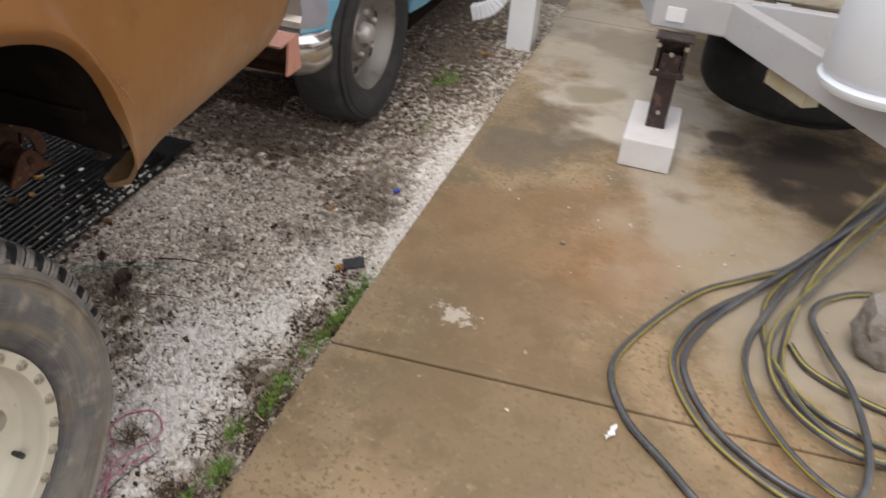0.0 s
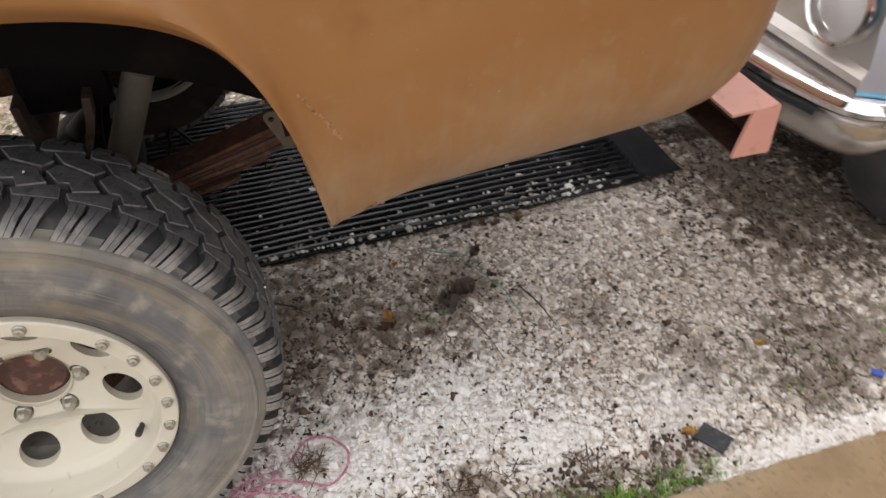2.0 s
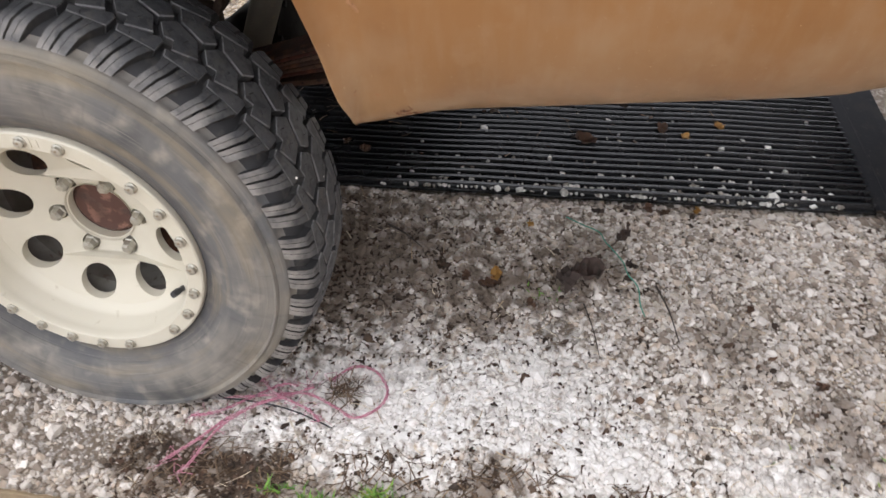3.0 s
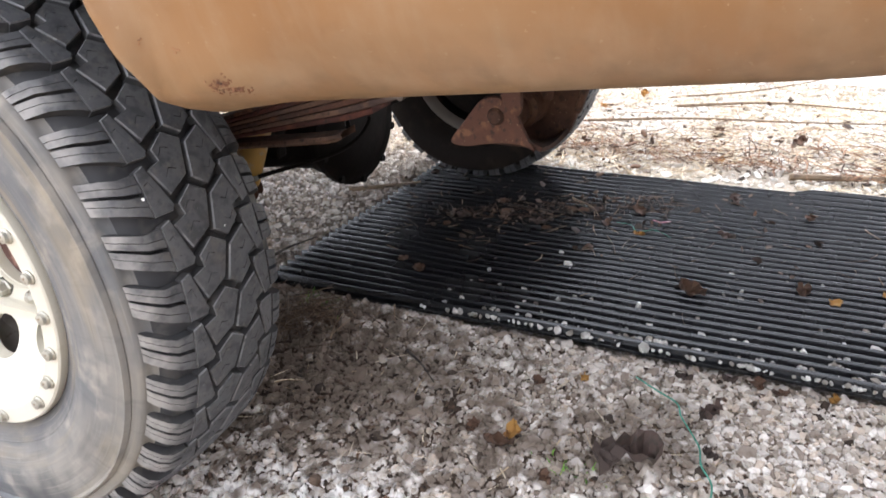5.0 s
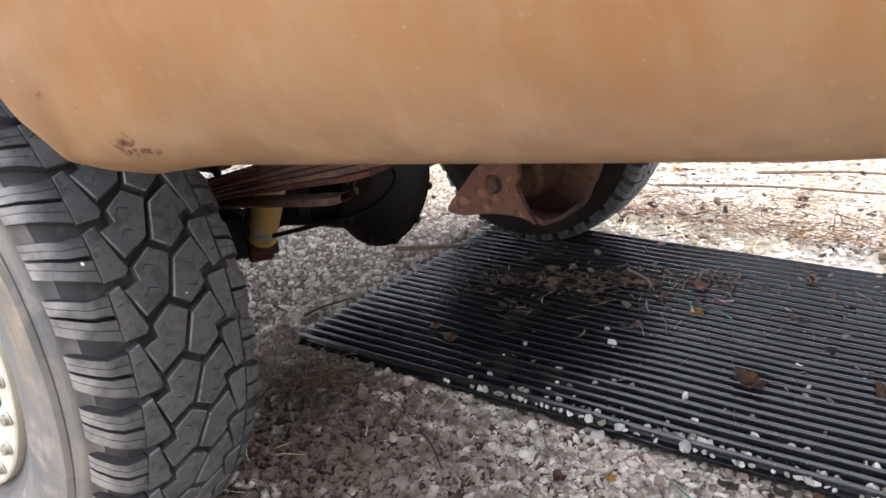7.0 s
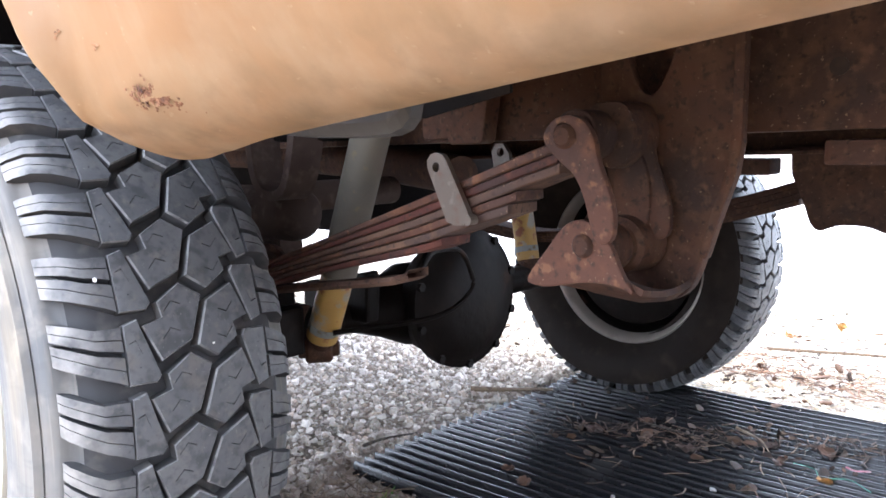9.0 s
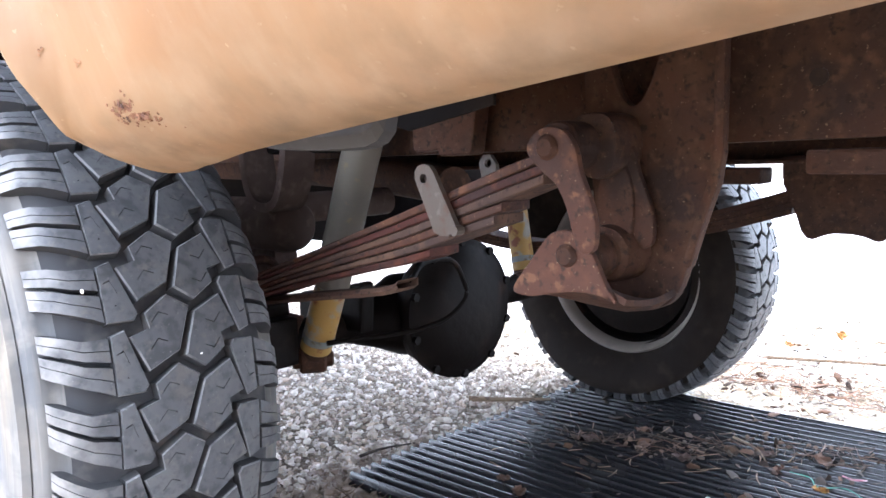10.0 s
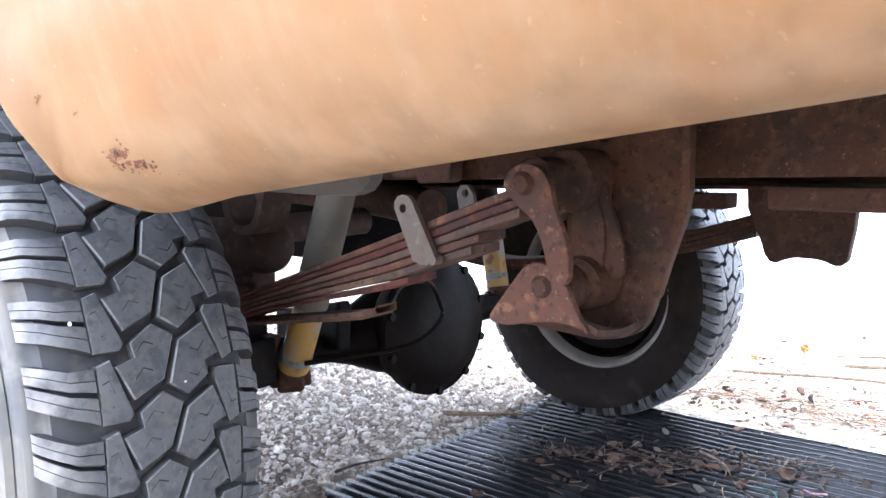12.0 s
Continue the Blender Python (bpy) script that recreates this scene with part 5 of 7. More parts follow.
# ---- stains and painted shade with shapes of their own ----
def blotch(m, centre, radii, colour, amount=1.0, scale=3.0, ragged=0.5, rough=None):
    """Lays a ragged patch of another colour, round a place on the ground, over a material."""
    n, l = m.node_tree.nodes, m.node_tree.links
    b = n["Principled BSDF"]
    tc = n.new("ShaderNodeTexCoord")
    sub = n.new("ShaderNodeVectorMath")
    sub.operation = "SUBTRACT"
    sub.inputs[1].default_value = (centre[0], centre[1], 0)
    l.new(tc.outputs["Object"], sub.inputs[0])
    div = n.new("ShaderNodeVectorMath")
    div.operation = "DIVIDE"
    div.inputs[1].default_value = (radii[0], radii[1], 1e6)
    l.new(sub.outputs[0], div.inputs[0])
    ln = n.new("ShaderNodeVectorMath")
    ln.operation = "LENGTH"
    l.new(div.outputs[0], ln.inputs[0])
    t = n.new("ShaderNodeTexNoise")
    t.inputs["Scale"].default_value, t.inputs["Detail"].default_value = scale, 6
    l.new(tc.outputs["Object"], t.inputs["Vector"])
    ma = n.new("ShaderNodeMath")
    ma.operation = "MULTIPLY_ADD"
    ma.inputs[1].default_value = ragged * 4
    l.new(t.outputs[0], ma.inputs[0])
    l.new(ln.outputs["Value"], ma.inputs[2])
    r = n.new("ShaderNodeMapRange")
    r.interpolation_type = "SMOOTHSTEP"
    r.inputs[1].default_value, r.inputs[2].default_value = 1.0 + ragged * 2.2, 0.55 + ragged * 1.9
    r.inputs[4].default_value = amount
    l.new(ma.outputs[0], r.inputs[0])
    x = n.new("ShaderNodeMix")
    x.data_type = "RGBA"
    x.inputs[7].default_value = (*colour, 1)
    l.new(r.outputs[0], x.inputs[0])
    l.new(b.inputs["Base Color"].links[0].from_socket, x.inputs[6])
    l.new(x.outputs[2], b.inputs["Base Color"])
    if rough is not None:
        q = n.new("ShaderNodeMapRange")
        q.inputs[3].default_value, q.inputs[4].default_value = b.inputs["Roughness"].default_value, rough
        l.new(r.outputs[0], q.inputs[0])
        l.new(q.outputs[0], b.inputs["Roughness"])


LIME = (0.74, 0.70, 0.65)
for c, rad, amount in (((-0.05, 0.45), (0.17, 0.24), 1.0), ((-0.09, 0.72), (0.17, 0.20), 0.8), ((0.03, 0.86), (0.11, 0.16), 0.85), ((0.10, 0.52), (0.06, 0.14), 0.9), ((0.165, 1.92), (0.085, 0.36), 1.0), ((0.195, 1.38), (0.045, 0.30), 1.0), ((0.05, 0.24), (0.06, 0.10), 0.9), ((0.04, 1.15), (0.10, 0.15), 0.6)):
    blotch(GRAVEL, c, rad, LIME, amount, 34.0, 0.7)
    blotch(PEBBLE, c, rad, (0.84, 0.81, 0.77), amount * 0.85, 60.0, 1.0)
# Soil patches; beside the tyre and under the bumpers they also paint in shade.
for c, rad, amount in (((-0.44, 0.34), (0.28, 0.34), 0.95), ((-0.42, 0.20), (0.24, 0.26), 0.9), ((-0.22, 3.0), (0.36, 0.5), 1.0), ((0.0, 1.75), (0.12, 0.5), 0.5), ((0.16, 0.55), (0.05, 0.55), 0.7), ((-0.25, 1.45), (0.25, 0.35), 0.3), ((-0.45, 0.0), (0.4, 0.3), 0.5), ((0.12, 0.20), (0.06, 0.16), 1.0), ((0.10, 0.66), (0.06, 0.05), 1.0), ((-0.38, 0.70), (0.10, 0.16), 0.8),
                       ((-0.02, 1.58), (0.16, 0.19), 0.7), ((0.08, 1.46), (0.07, 0.10), 0.85), ((-0.07, 1.26), (0.10, 0.06), 0.6), ((-0.47, 1.72), (0.24, 0.12), 0.8), ((-0.36, 2.0), (0.15, 0.13), 0.6), ((-0.47, 0.82), (0.12, 0.12), 0.9), ((-0.27, 0.61), (0.06, 0.09), 0.9), ((-0.05, 2.6), (0.2, 0.3), 0.9), ((-0.28, 1.10), (0.10, 0.07), 0.6), ((-0.60, 1.78), (0.48, 0.26), 1.0), ((-0.42, 2.05), (0.42, 0.30), 1.0), ((-0.55, 2.5), (0.5, 0.5), 1.0), ((-0.56, 0.04), (0.24, 0.20), 0.8), ((-0.40, 0.25), (0.20, 0.15), 0.9), ((-0.38, 3.55), (0.50, 0.60), 1.0), ((-0.12, 2.98), (0.25, 0.32), 0.75)):
    blotch(GRAVEL, c, rad, (0.075, 0.052, 0.036), amount, 16.0, 0.6)
    blotch(PEBBLE, c, rad, (0.17, 0.13, 0.10), amount * 0.8, 30.0, 0.9)
for c, rad, colour, amount, rough in (((0.80, 1.50), (0.45, 0.40), (0.27, 0.148, 0.070), 0.42, None), ((0.42, 2.05), (0.20, 0.22), (0.15, 0.125, 0.095), 0.7, None), ((1.3, 1.6), (0.5, 0.6), (0.42, 0.35, 0.26), 0.6, None), ((0.95, 2.1), (0.2, 0.25), (0.44, 0.40, 0.34), 0.5, None), ((0.45, 1.45), (0.3, 0.4), (0.24, 0.155, 0.08), 0.6, None), ((0.62, 2.35), (0.35, 0.32), (0.15, 0.125, 0.095), 0.7, None), ((0.62, 1.05), (0.35, 0.35), (0.19, 0.13, 0.075), 0.75, None), ((0.70, 0.72), (0.5, 0.22), (0.20, 0.145, 0.085), 0.6, None), ((0.86, 1.44), (0.26, 0.20), (0.28, 0.135, 0.058), 0.25, None),
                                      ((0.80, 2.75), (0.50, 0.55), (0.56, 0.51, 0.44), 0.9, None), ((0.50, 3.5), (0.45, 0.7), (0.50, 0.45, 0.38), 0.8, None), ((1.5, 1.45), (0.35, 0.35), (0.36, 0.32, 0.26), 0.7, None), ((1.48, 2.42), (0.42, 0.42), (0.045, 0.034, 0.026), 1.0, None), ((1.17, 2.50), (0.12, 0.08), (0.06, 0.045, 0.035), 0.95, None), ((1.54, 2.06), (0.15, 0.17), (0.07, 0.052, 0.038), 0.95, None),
                                      ((0.60, 2.68), (0.16, 0.14), (0.22, 0.175, 0.09), 0.6, None), ((1.05, 1.75), (0.14, 0.2), (0.36, 0.32, 0.26), 0.6, None), ((0.55, 3.0), (0.3, 0.25), (0.40, 0.36, 0.30), 0.6, None), ((0.8, 3.4), (0.5, 0.3), (0.20, 0.16, 0.13), 0.6, None)):
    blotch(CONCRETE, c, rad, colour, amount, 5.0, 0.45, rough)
blotch(CONCRETE, (0.50, 1.03), (0.05, 0.035), (0.52, 0.46, 0.39), 0.85, 55.0, 1.0)

# the truck's far side: gravel coloured lighter for the stronger light there
BRIGHT = island_tint(material("sunlit_limestone", (0.74, 0.71, 0.66), 0.85, 0, [(60, (0.58, 0.54, 0.48), 0.45, 0.7, 4)], [(250, 0.3, 0.001)], 0.3), [(1, 1, 1), (0.8, 0.78, 0.75), (1.15, 1.15, 1.15), (0.6, 0.56, 0.5), (0.9, 0.88, 0.85)])
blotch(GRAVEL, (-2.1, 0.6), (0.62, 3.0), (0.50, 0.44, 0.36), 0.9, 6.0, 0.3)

# ---- pale drive on the truck's far side ----
PALE = material("pale_worn_concrete", (0.56, 0.54, 0.50), 0.85, 0, [(1.5, (0.48, 0.46, 0.42), 0.45, 0.65, 5), (80, (0.62, 0.60, 0.57), 0.5, 0.7, 4)], [(200, 0.2, 0.001)])
bm = bmesh.new()
rows = [[(-2.72 - 0.10 * noise.noise((y * 1.5, 3.1, 0)), y, -0.02), (-2.78 - 0.10 * noise.noise((y * 1.5, 3.1, 0)), y, 0.012), (-3.4, y, 0.016), (-14.0, y, 0.02), (-14.0, y, -0.05)] for y in np.arange(-12, 9, 0.12)]
sheet(bm, rows)
bmesh.ops.recalc_face_normals(bm, faces=bm.faces)
for f in bm.faces:
    if f.normal.z < 0:
        f.normal_flip()
tagged(part("road", bm, PALE), "pale worn concrete drive with scattered leaves", "driveway", kind="structure")

# ---- stones of the gravel ----


def stones(name, count, place, size, seed, mat, label, squash=0.62):
    """Many small broken stones: each a rough, flattened lump of twenty faces."""
    rng = np.random.default_rng(seed)
    t = bmesh.new()
    bmesh.ops.create_icosphere(t, subdivisions=1, radius=1.0)
    base = np.array([v.co[:] for v in t.verts])
    faces = np.array([[v.index for v in f.verts] for f in t.faces])
    t.free()
    P = place(rng, count)
    n = len(P)
    sc = np.exp(rng.normal(np.log(size), 0.33, n))
    V = base[None] * (1 + rng.normal(0, 0.22, (n, len(base), 1)))
    V = V * np.stack([rng.uniform(0.75, 1.25, n), rng.uniform(0.65, 1.0, n), np.full(n, squash) * rng.uniform(0.7, 1.3, n)], 1)[:, None]
    q = rng.normal(size=(n, 4)) * np.array([1.0, 0.25, 0.25, 1.0])
    q /= np.linalg.norm(q, axis=1)[:, None]
    w, x, y, z = q.T
    Rm = np.stack([1 - 2 * (y * y + z * z), 2 * (x * y - z * w), 2 * (x * z + y * w), 2 * (x * y + z * w), 1 - 2 * (x * x + z * z), 2 * (y * z - x * w), 2 * (x * z - y * w), 2 * (y * z + x * w), 1 - 2 * (x * x + y * y)], 1).reshape(n, 3, 3)
    V = np.einsum("nij,nkj->nki", Rm, V) * sc[:, None, None] / 2
    V = V + P[:, None]
    V[:, :, 2] += sc[:, None] * 0.10
    F = faces[None] + (np.arange(n) * len(base))[:, None, None]
    me = bpy.data.meshes.new(name)
    me.from_pydata(V.reshape(-1, 3).tolist(), [], F.reshape(-1, 3).tolist())
    me.materials.append(mat)
    return tagged(new(name, me), label, "gravel", kind="stuff")


def in_rect(x0, x1, y0, y1, keep):
    def place(rng, count):
        x, y = rng.uniform(x0, x1, count), rng.uniform(y0, y1, count)
        ok = np.array([keep(a, b) for a, b in zip(x, y)])
        x, y = x[ok], y[ok]
        z = np.array([ground_height(a, b) for a, b in zip(x, y)])
        return np.stack([x, y, z], 1)
    return place


def off_mat(x, y):
    return not (-1.50 < x < -0.655 - 0.042 * (y + 0.05) and -0.05 < y < 1.60)


def near_keep(x, y):
    return off_mat(x, y) and x < EDGE - 0.012 and noise.noise((x * 6, y * 6, 9)) > (-0.60 if x < 0.08 or y > 1.15 else -0.05)


stones("gravel", 58000, in_rect(-0.86, EDGE, -0.15, 2.0, near_keep), 0.0108, 11, PEBBLE, "pale crushed limestone gravel of broken stones")
stones("gravel", 16000, in_rect(-0.9, EDGE, -0.1, 1.7, lambda x, y: off_mat(x, y) and x < EDGE - 0.012), 0.0065, 12, PEBBLE, "fine pale limestone chips between larger stones")
stones("gravel", 26000, in_rect(-2.3, -0.30, -2.2, 0.0, lambda x, y: True), 0.0125, 13, PEBBLE, "grey crushed limestone gravel under the truck")
stones("gravel", 24000, in_rect(-0.6, EDGE, 1.95, 4.0, lambda x, y: x < EDGE - 0.012), 0.0115, 14, PEBBLE, "dirty limestone gravel of broken stones")
stones("gravel", 3000, in_rect(-0.3, EDGE, -1.0, -0.1, lambda x, y: x < EDGE - 0.012), 0.0135, 15, PEBBLE, "pale crushed limestone gravel of broken stones")
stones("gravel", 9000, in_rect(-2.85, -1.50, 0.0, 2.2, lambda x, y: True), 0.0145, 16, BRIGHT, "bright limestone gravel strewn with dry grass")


CRUST = island_tint(material("white_lime_crust", (0.82, 0.79, 0.76), 0.9, 0, [(40, (0.72, 0.68, 0.63), 0.5, 0.7, 5)], [(200, 0.4, 0.001)], 0.2), [(1, 1, 1), (0.9, 0.89, 0.87), (1.1, 1.1, 1.1), (0.7, 0.66, 0.62)])


def crust_keep(x, y):
    reach = lerp_table(y, [(1.12, 0.03), (1.35, 0.05), (1.6, 0.07), (1.8, 0.115), (2.05, 0.135), (2.2, 0.07), (2.28, 0.01)])
    ragged = 0.6 + 0.9 * noise.noise((x * 14, y * 9, 21)) + 0.5 * noise.noise((x * 40, y * 40, 3))
    return EDGE - 0.010 - reach * ragged < x < EDGE - 0.010


stones("lime_crust", 24000, in_rect(0.08, EDGE, 1.12, 2.28, crust_keep), 0.0115, 19, CRUST, "white crumbled lime crust along the slab's edge", 0.5)


def mat_grit(rng, count):
    row = rng.choice([0, 1, 2, 3, 5], count, p=[0.42, 0.30, 0.14, 0.08, 0.06])
    u = (row + 0.28 + rng.uniform(-0.12, 0.12, count)) / 32
    u[: count // 6] = rng.uniform(0, 0.5, count // 6)
    v = 0.35 + 1.1 * rng.uniform(0, 1, count) ** 0.75
    return np.array([mat_place(min(a, 0.99), b, 0.006) for a, b in zip(u, v)])


stones("grit", 300, mat_grit, 0.0100, 17, island_tint(material("white_grit", (0.60, 0.58, 0.54), 0.85, 0, [(60, (0.50, 0.47, 0.43), 0.45, 0.7, 4)], [(250, 0.3, 0.001)]), [(1, 1, 1), (0.7, 0.7, 0.68), (1.2, 1.2, 1.2), (0.45, 0.42, 0.38)]), "white limestone grit lying on the rubber mat")
stones("grit", 4, lambda rng, n: np.array([(-0.030, 0.377, 0.511), (-0.131, 0.379, 0.438), (-0.105, 0.113, 0.722), (-0.07, 0.064, 0.722)]), 0.0036, 53, PEBBLE, "pale stone chips stuck in the tyre tread")
stones("grit", 40, lambda rng, n: np.array([(rng.uniform(0.3, 1.5), rng.uniform(0.3, 2.2), 0.047) for _ in range(n)]), 0.009, 18, PEBBLE, "a few pale stone chips on the concrete")

# ---- straw, twigs and leaves ----
MATSTRAW = island_tint(material("damp_straw", (0.15, 0.105, 0.068), 0.85, 0, [(30, (0.09, 0.06, 0.04), 0.5, 0.7, 3)]), [(1, 1, 1), (0.45, 0.4, 0.38), (1.5, 1.45, 1.4), (0.7, 0.6, 0.5)])


def straws(name, count, place, length, width, seed, mat, label, lift=0.012, category="dry grass"):
    rng = np.random.default_rng(seed)
    V, F = [], []
    for x, y, z in place(rng, count):
        a = rng.uniform(0, math.tau)
        L = length * rng.uniform(0.4, 1.5)
        w = width * rng.uniform(0.5, 1.5)
        bend = rng.normal(0, 0.25)
        d = np.array([math.cos(a), math.sin(a), rng.normal(0, 0.10)])
        e = np.array([-d[1], d[0], 0.0])
        p0 = np.array([x, y, z + rng.uniform(0.0, lift)])
        b0 = len(V)
        for k in range(5):
            t = k / 4
            p = p0 + d * L * (t - 0.5) + e * L * bend * (t - 0.5) ** 2
            p[2] = max(p[2], z + 0.001)
            ww = w * (1 - 0.5 * t)
            V += [tuple(p + e * ww / 2), tuple(p - e * ww / 2), tuple(p + np.array([0, 0, ww * 0.45]))]
        for k in range(4):
            i = b0 + 3 * k
            F += [(i, i + 3, i + 5, i + 2), (i + 2, i + 5, i + 4, i + 1), (i + 1, i + 4, i + 3, i)]
    me = bpy.data.meshes.new(name)
    me.from_pydata(V, [], F)
    me.materials.append(mat)
    return tagged(new(name, me), label, category, kind="stuff")


straws("straw", 9000, in_rect(-2.75, -1.50, -1.6, 2.6, lambda x, y: noise.noise((x * 2.2, y * 2.2, 4)) > -0.25), 0.075, 0.0035, 21, STRAW, "loose bleached dry grass stalks on the ground", 0.02)
straws("straw", 140, lambda rng, n: np.array([mat_place(np.clip(rng.normal(0.60, 0.20), 0.05, 0.97), np.clip(rng.normal(0.48, 0.28), 0.03, 1.4), 0.0135) for _ in range(n)]), 0.034, 0.0020, 22, MATSTRAW, "dry grass stalks lying on the rubber mat", 0.006)
FLAKE = island_tint(material("leaf_crumbs", (0.085, 0.052, 0.034), 0.85, 0, [(60, (0.07, 0.045, 0.03), 0.45, 0.65, 4)]), [(1, 1, 1), (0.5, 0.5, 0.5), (1.4, 1.2, 1.0), (0.8, 0.8, 0.8), (0.35, 0.33, 0.3)])
SOIL = island_tint(material("soil_crumbs", (0.075, 0.053, 0.038), 0.95, 0, [(90, (0.045, 0.032, 0.024), 0.45, 0.65, 4)], [(200, 0.5, 0.002)]), [(1, 1, 1), (0.6, 0.55, 0.5), (1.7, 1.6, 1.5), (1.2, 1.0, 0.9)])
stones("soil", 9000, in_rect(-0.70, 0.225, -0.1, 3.2, lambda x, y: off_mat(x, y) and noise.noise((x * 7, y * 7, 12)) + 0.5 * noise.noise((x * 23, y * 23, 5)) > 0.12), 0.0085, 44, SOIL, "dark crumbs of damp soil in the gravel", 0.6)
stones("soil", 1300, in_rect(0.09, 0.225, 0.02, 1.15, lambda x, y: noise.noise((x * 9, y * 9, 2)) > -0.15), 0.0095, 45, SOIL, "dark damp soil along the slab's edge", 0.6)
# extra crumbs by the tyre, partly to darken the ground as the truck's shade
stones("soil", 3600, in_rect(-0.60, -0.12, 0.0, 0.56, lambda x, y: off_mat(x, y) and noise.noise((x * 13, y * 13, 17)) > -0.05 + 0.5 * max(0.0, y - 0.3)), 0.0075, 47, SOIL, "damp brown soil between the stones by the tyre, partly in place of shade", 0.6)
stones("soil", 2600, in_rect(-0.24, 0.16, 0.2, 1.0, lambda x, y: noise.noise((x * 16, y * 16, 7)) > -0.1), 0.0055, 46, SOIL, "small dark crumbs in the pale lime patch", 0.6)
# dark crumbs strewn mostly to stand in for shade below the bumpers
stones("soil", 15000, in_rect(-0.95, 0.05, 1.45, 2.75, lambda x, y: off_mat(x, y) and noise.noise((x * 5, y * 5, 31)) + 0.5 * noise.noise((x * 21, y * 21, 8)) > 0.9 * (x + 0.22)), 0.0095, 52, SOIL, "dark damp soil under the bumpers, mostly in place of shade", 0.6)
stones("leaf_litter", 110, lambda rng, n: np.array([mat_place(np.clip(rng.normal(0.64, 0.20), 0.02, 0.97), np.clip(rng.normal(0.55, 0.34), 0.03, 1.4), 0.0135) for _ in range(n)]), 0.017, 41, FLAKE, "brown crumbs of dead leaves on the rubber mat", 0.1)
stones("leaf_litter", 500, in_rect(-0.66, 0.21, 0.1, 1.9, off_mat), 0.012, 42, FLAKE, "brown crumbs of dead leaves in the gravel", 0.25)
stones("leaf_litter", 160, in_rect(-2.7, -1.52, -0.5, 2.0, lambda x, y: True), 0.024, 43, FLAKE, "brown crumbs of dead leaves in the straw", 0.25)
RUSTSTRAW = island_tint(material("brown_straw", (0.10, 0.055, 0.032), 0.85, 0, [(30, (0.06, 0.032, 0.02), 0.5, 0.7, 3)]), [(1, 1, 1), (0.5, 0.45, 0.4), (1.8, 1.7, 1.6), (3.0, 2.9, 2.7)])
straws("straw", 1300, lambda rng, n: np.array([(-1.62 - abs(rng.normal(0, 0.22)), rng.uniform(0.12, 1.9), 0.012) for _ in range(n)]), 0.075, 0.0030, 27, RUSTSTRAW, "brown matted stalks along the mat's far edge", 0.018)
stones("leaf_litter", 160, lambda rng, n: np.array([(-1.60 - abs(rng.normal(0, 0.20)), rng.uniform(0.15, 1.9), 0.012) for _ in range(n)]), 0.015, 48, FLAKE, "brown crumbs of dead leaves along the mat's edge", 0.25)


def clump(rng, n, u0, v0, u1, v1, spread):
    """Places on the mat heaped along a short line."""
    out = []
    for _ in range(n):
        t = rng.uniform(0, 1)
        out.append(mat_place(u0 + (u1 - u0) * t + rng.normal(0, spread), v0 + (v1 - v0) * t + rng.normal(0, spread), 0.0135))
    return np.array(out)


DARKSTRAW = island_tint(material("rotting_straw", (0.050, 0.030, 0.020), 0.85, 0, [(30, (0.03, 0.018, 0.012), 0.5, 0.7, 3)]), [(1, 1, 1), (0.5, 0.45, 0.4), (1.6, 1.5, 1.4), (2.6, 2.5, 2.3), (0.8, 0.7, 0.6)])
straws("straw", 190, lambda rng, n: np.vstack([clump(rng, n // 2, 0.50, 0.16, 0.60, 0.46, 0.035), clump(rng, n - n // 2, 0.66, 0.40, 0.80, 0.70, 0.04)]), 0.050, 0.0020, 28, DARKSTRAW, "matted brown stalks heaped on the rubber mat", 0.010)
stones("leaf_litter", 70, lambda rng, n: np.vstack([clump(rng, n // 2, 0.50, 0.16, 0.60, 0.46, 0.04), clump(rng, n - n // 2, 0.70, 0.45, 0.80, 0.72, 0.04)]), 0.013, 49, SOIL, "crumpled brown leaves heaped on the rubber mat", 0.3)
straws("straw", 420, in_rect(-0.7, 0.2, 0.0, 2.0, lambda x, y: off_mat(x, y)), 0.045, 0.002, 23, STRAW, "stray dry grass stalks on the gravel", 0.008)
straws("straw", 900, in_rect(-0.45, 0.2, 1.3, 3.2, lambda x, y: noise.noise((x * 5, y * 5, 8)) > 0.0), 0.04, 0.0024, 26, MATSTRAW, "dead grass scattered in the gravel", 0.008)
straws("straw", 260, lambda rng, n: np.array([(rng.normal(-0.555, 0.035), rng.normal(0.125, 0.05), 0.006) for _ in range(n)]), 0.06, 0.0022, 25, MATSTRAW, "matted brown dead grass at the mat's corner", 0.02)
straws("straw", 90, lambda rng, n: np.array([(rng.normal(-0.046, 0.012), rng.normal(0.388, 0.014), 0.010) for _ in range(n)]), 0.035, 0.0018, 29, MATSTRAW, "brown tuft of dead grass beside the cord", 0.022)
straws("straw", 1400, in_rect(0.06, 0.222, 0.05, 1.0, lambda x, y: noise.noise((x * 14, y * 14, 3)) > -0.1), 0.035, 0.0022, 24, MATSTRAW, "dead grass stalks beside the slab", 0.01)


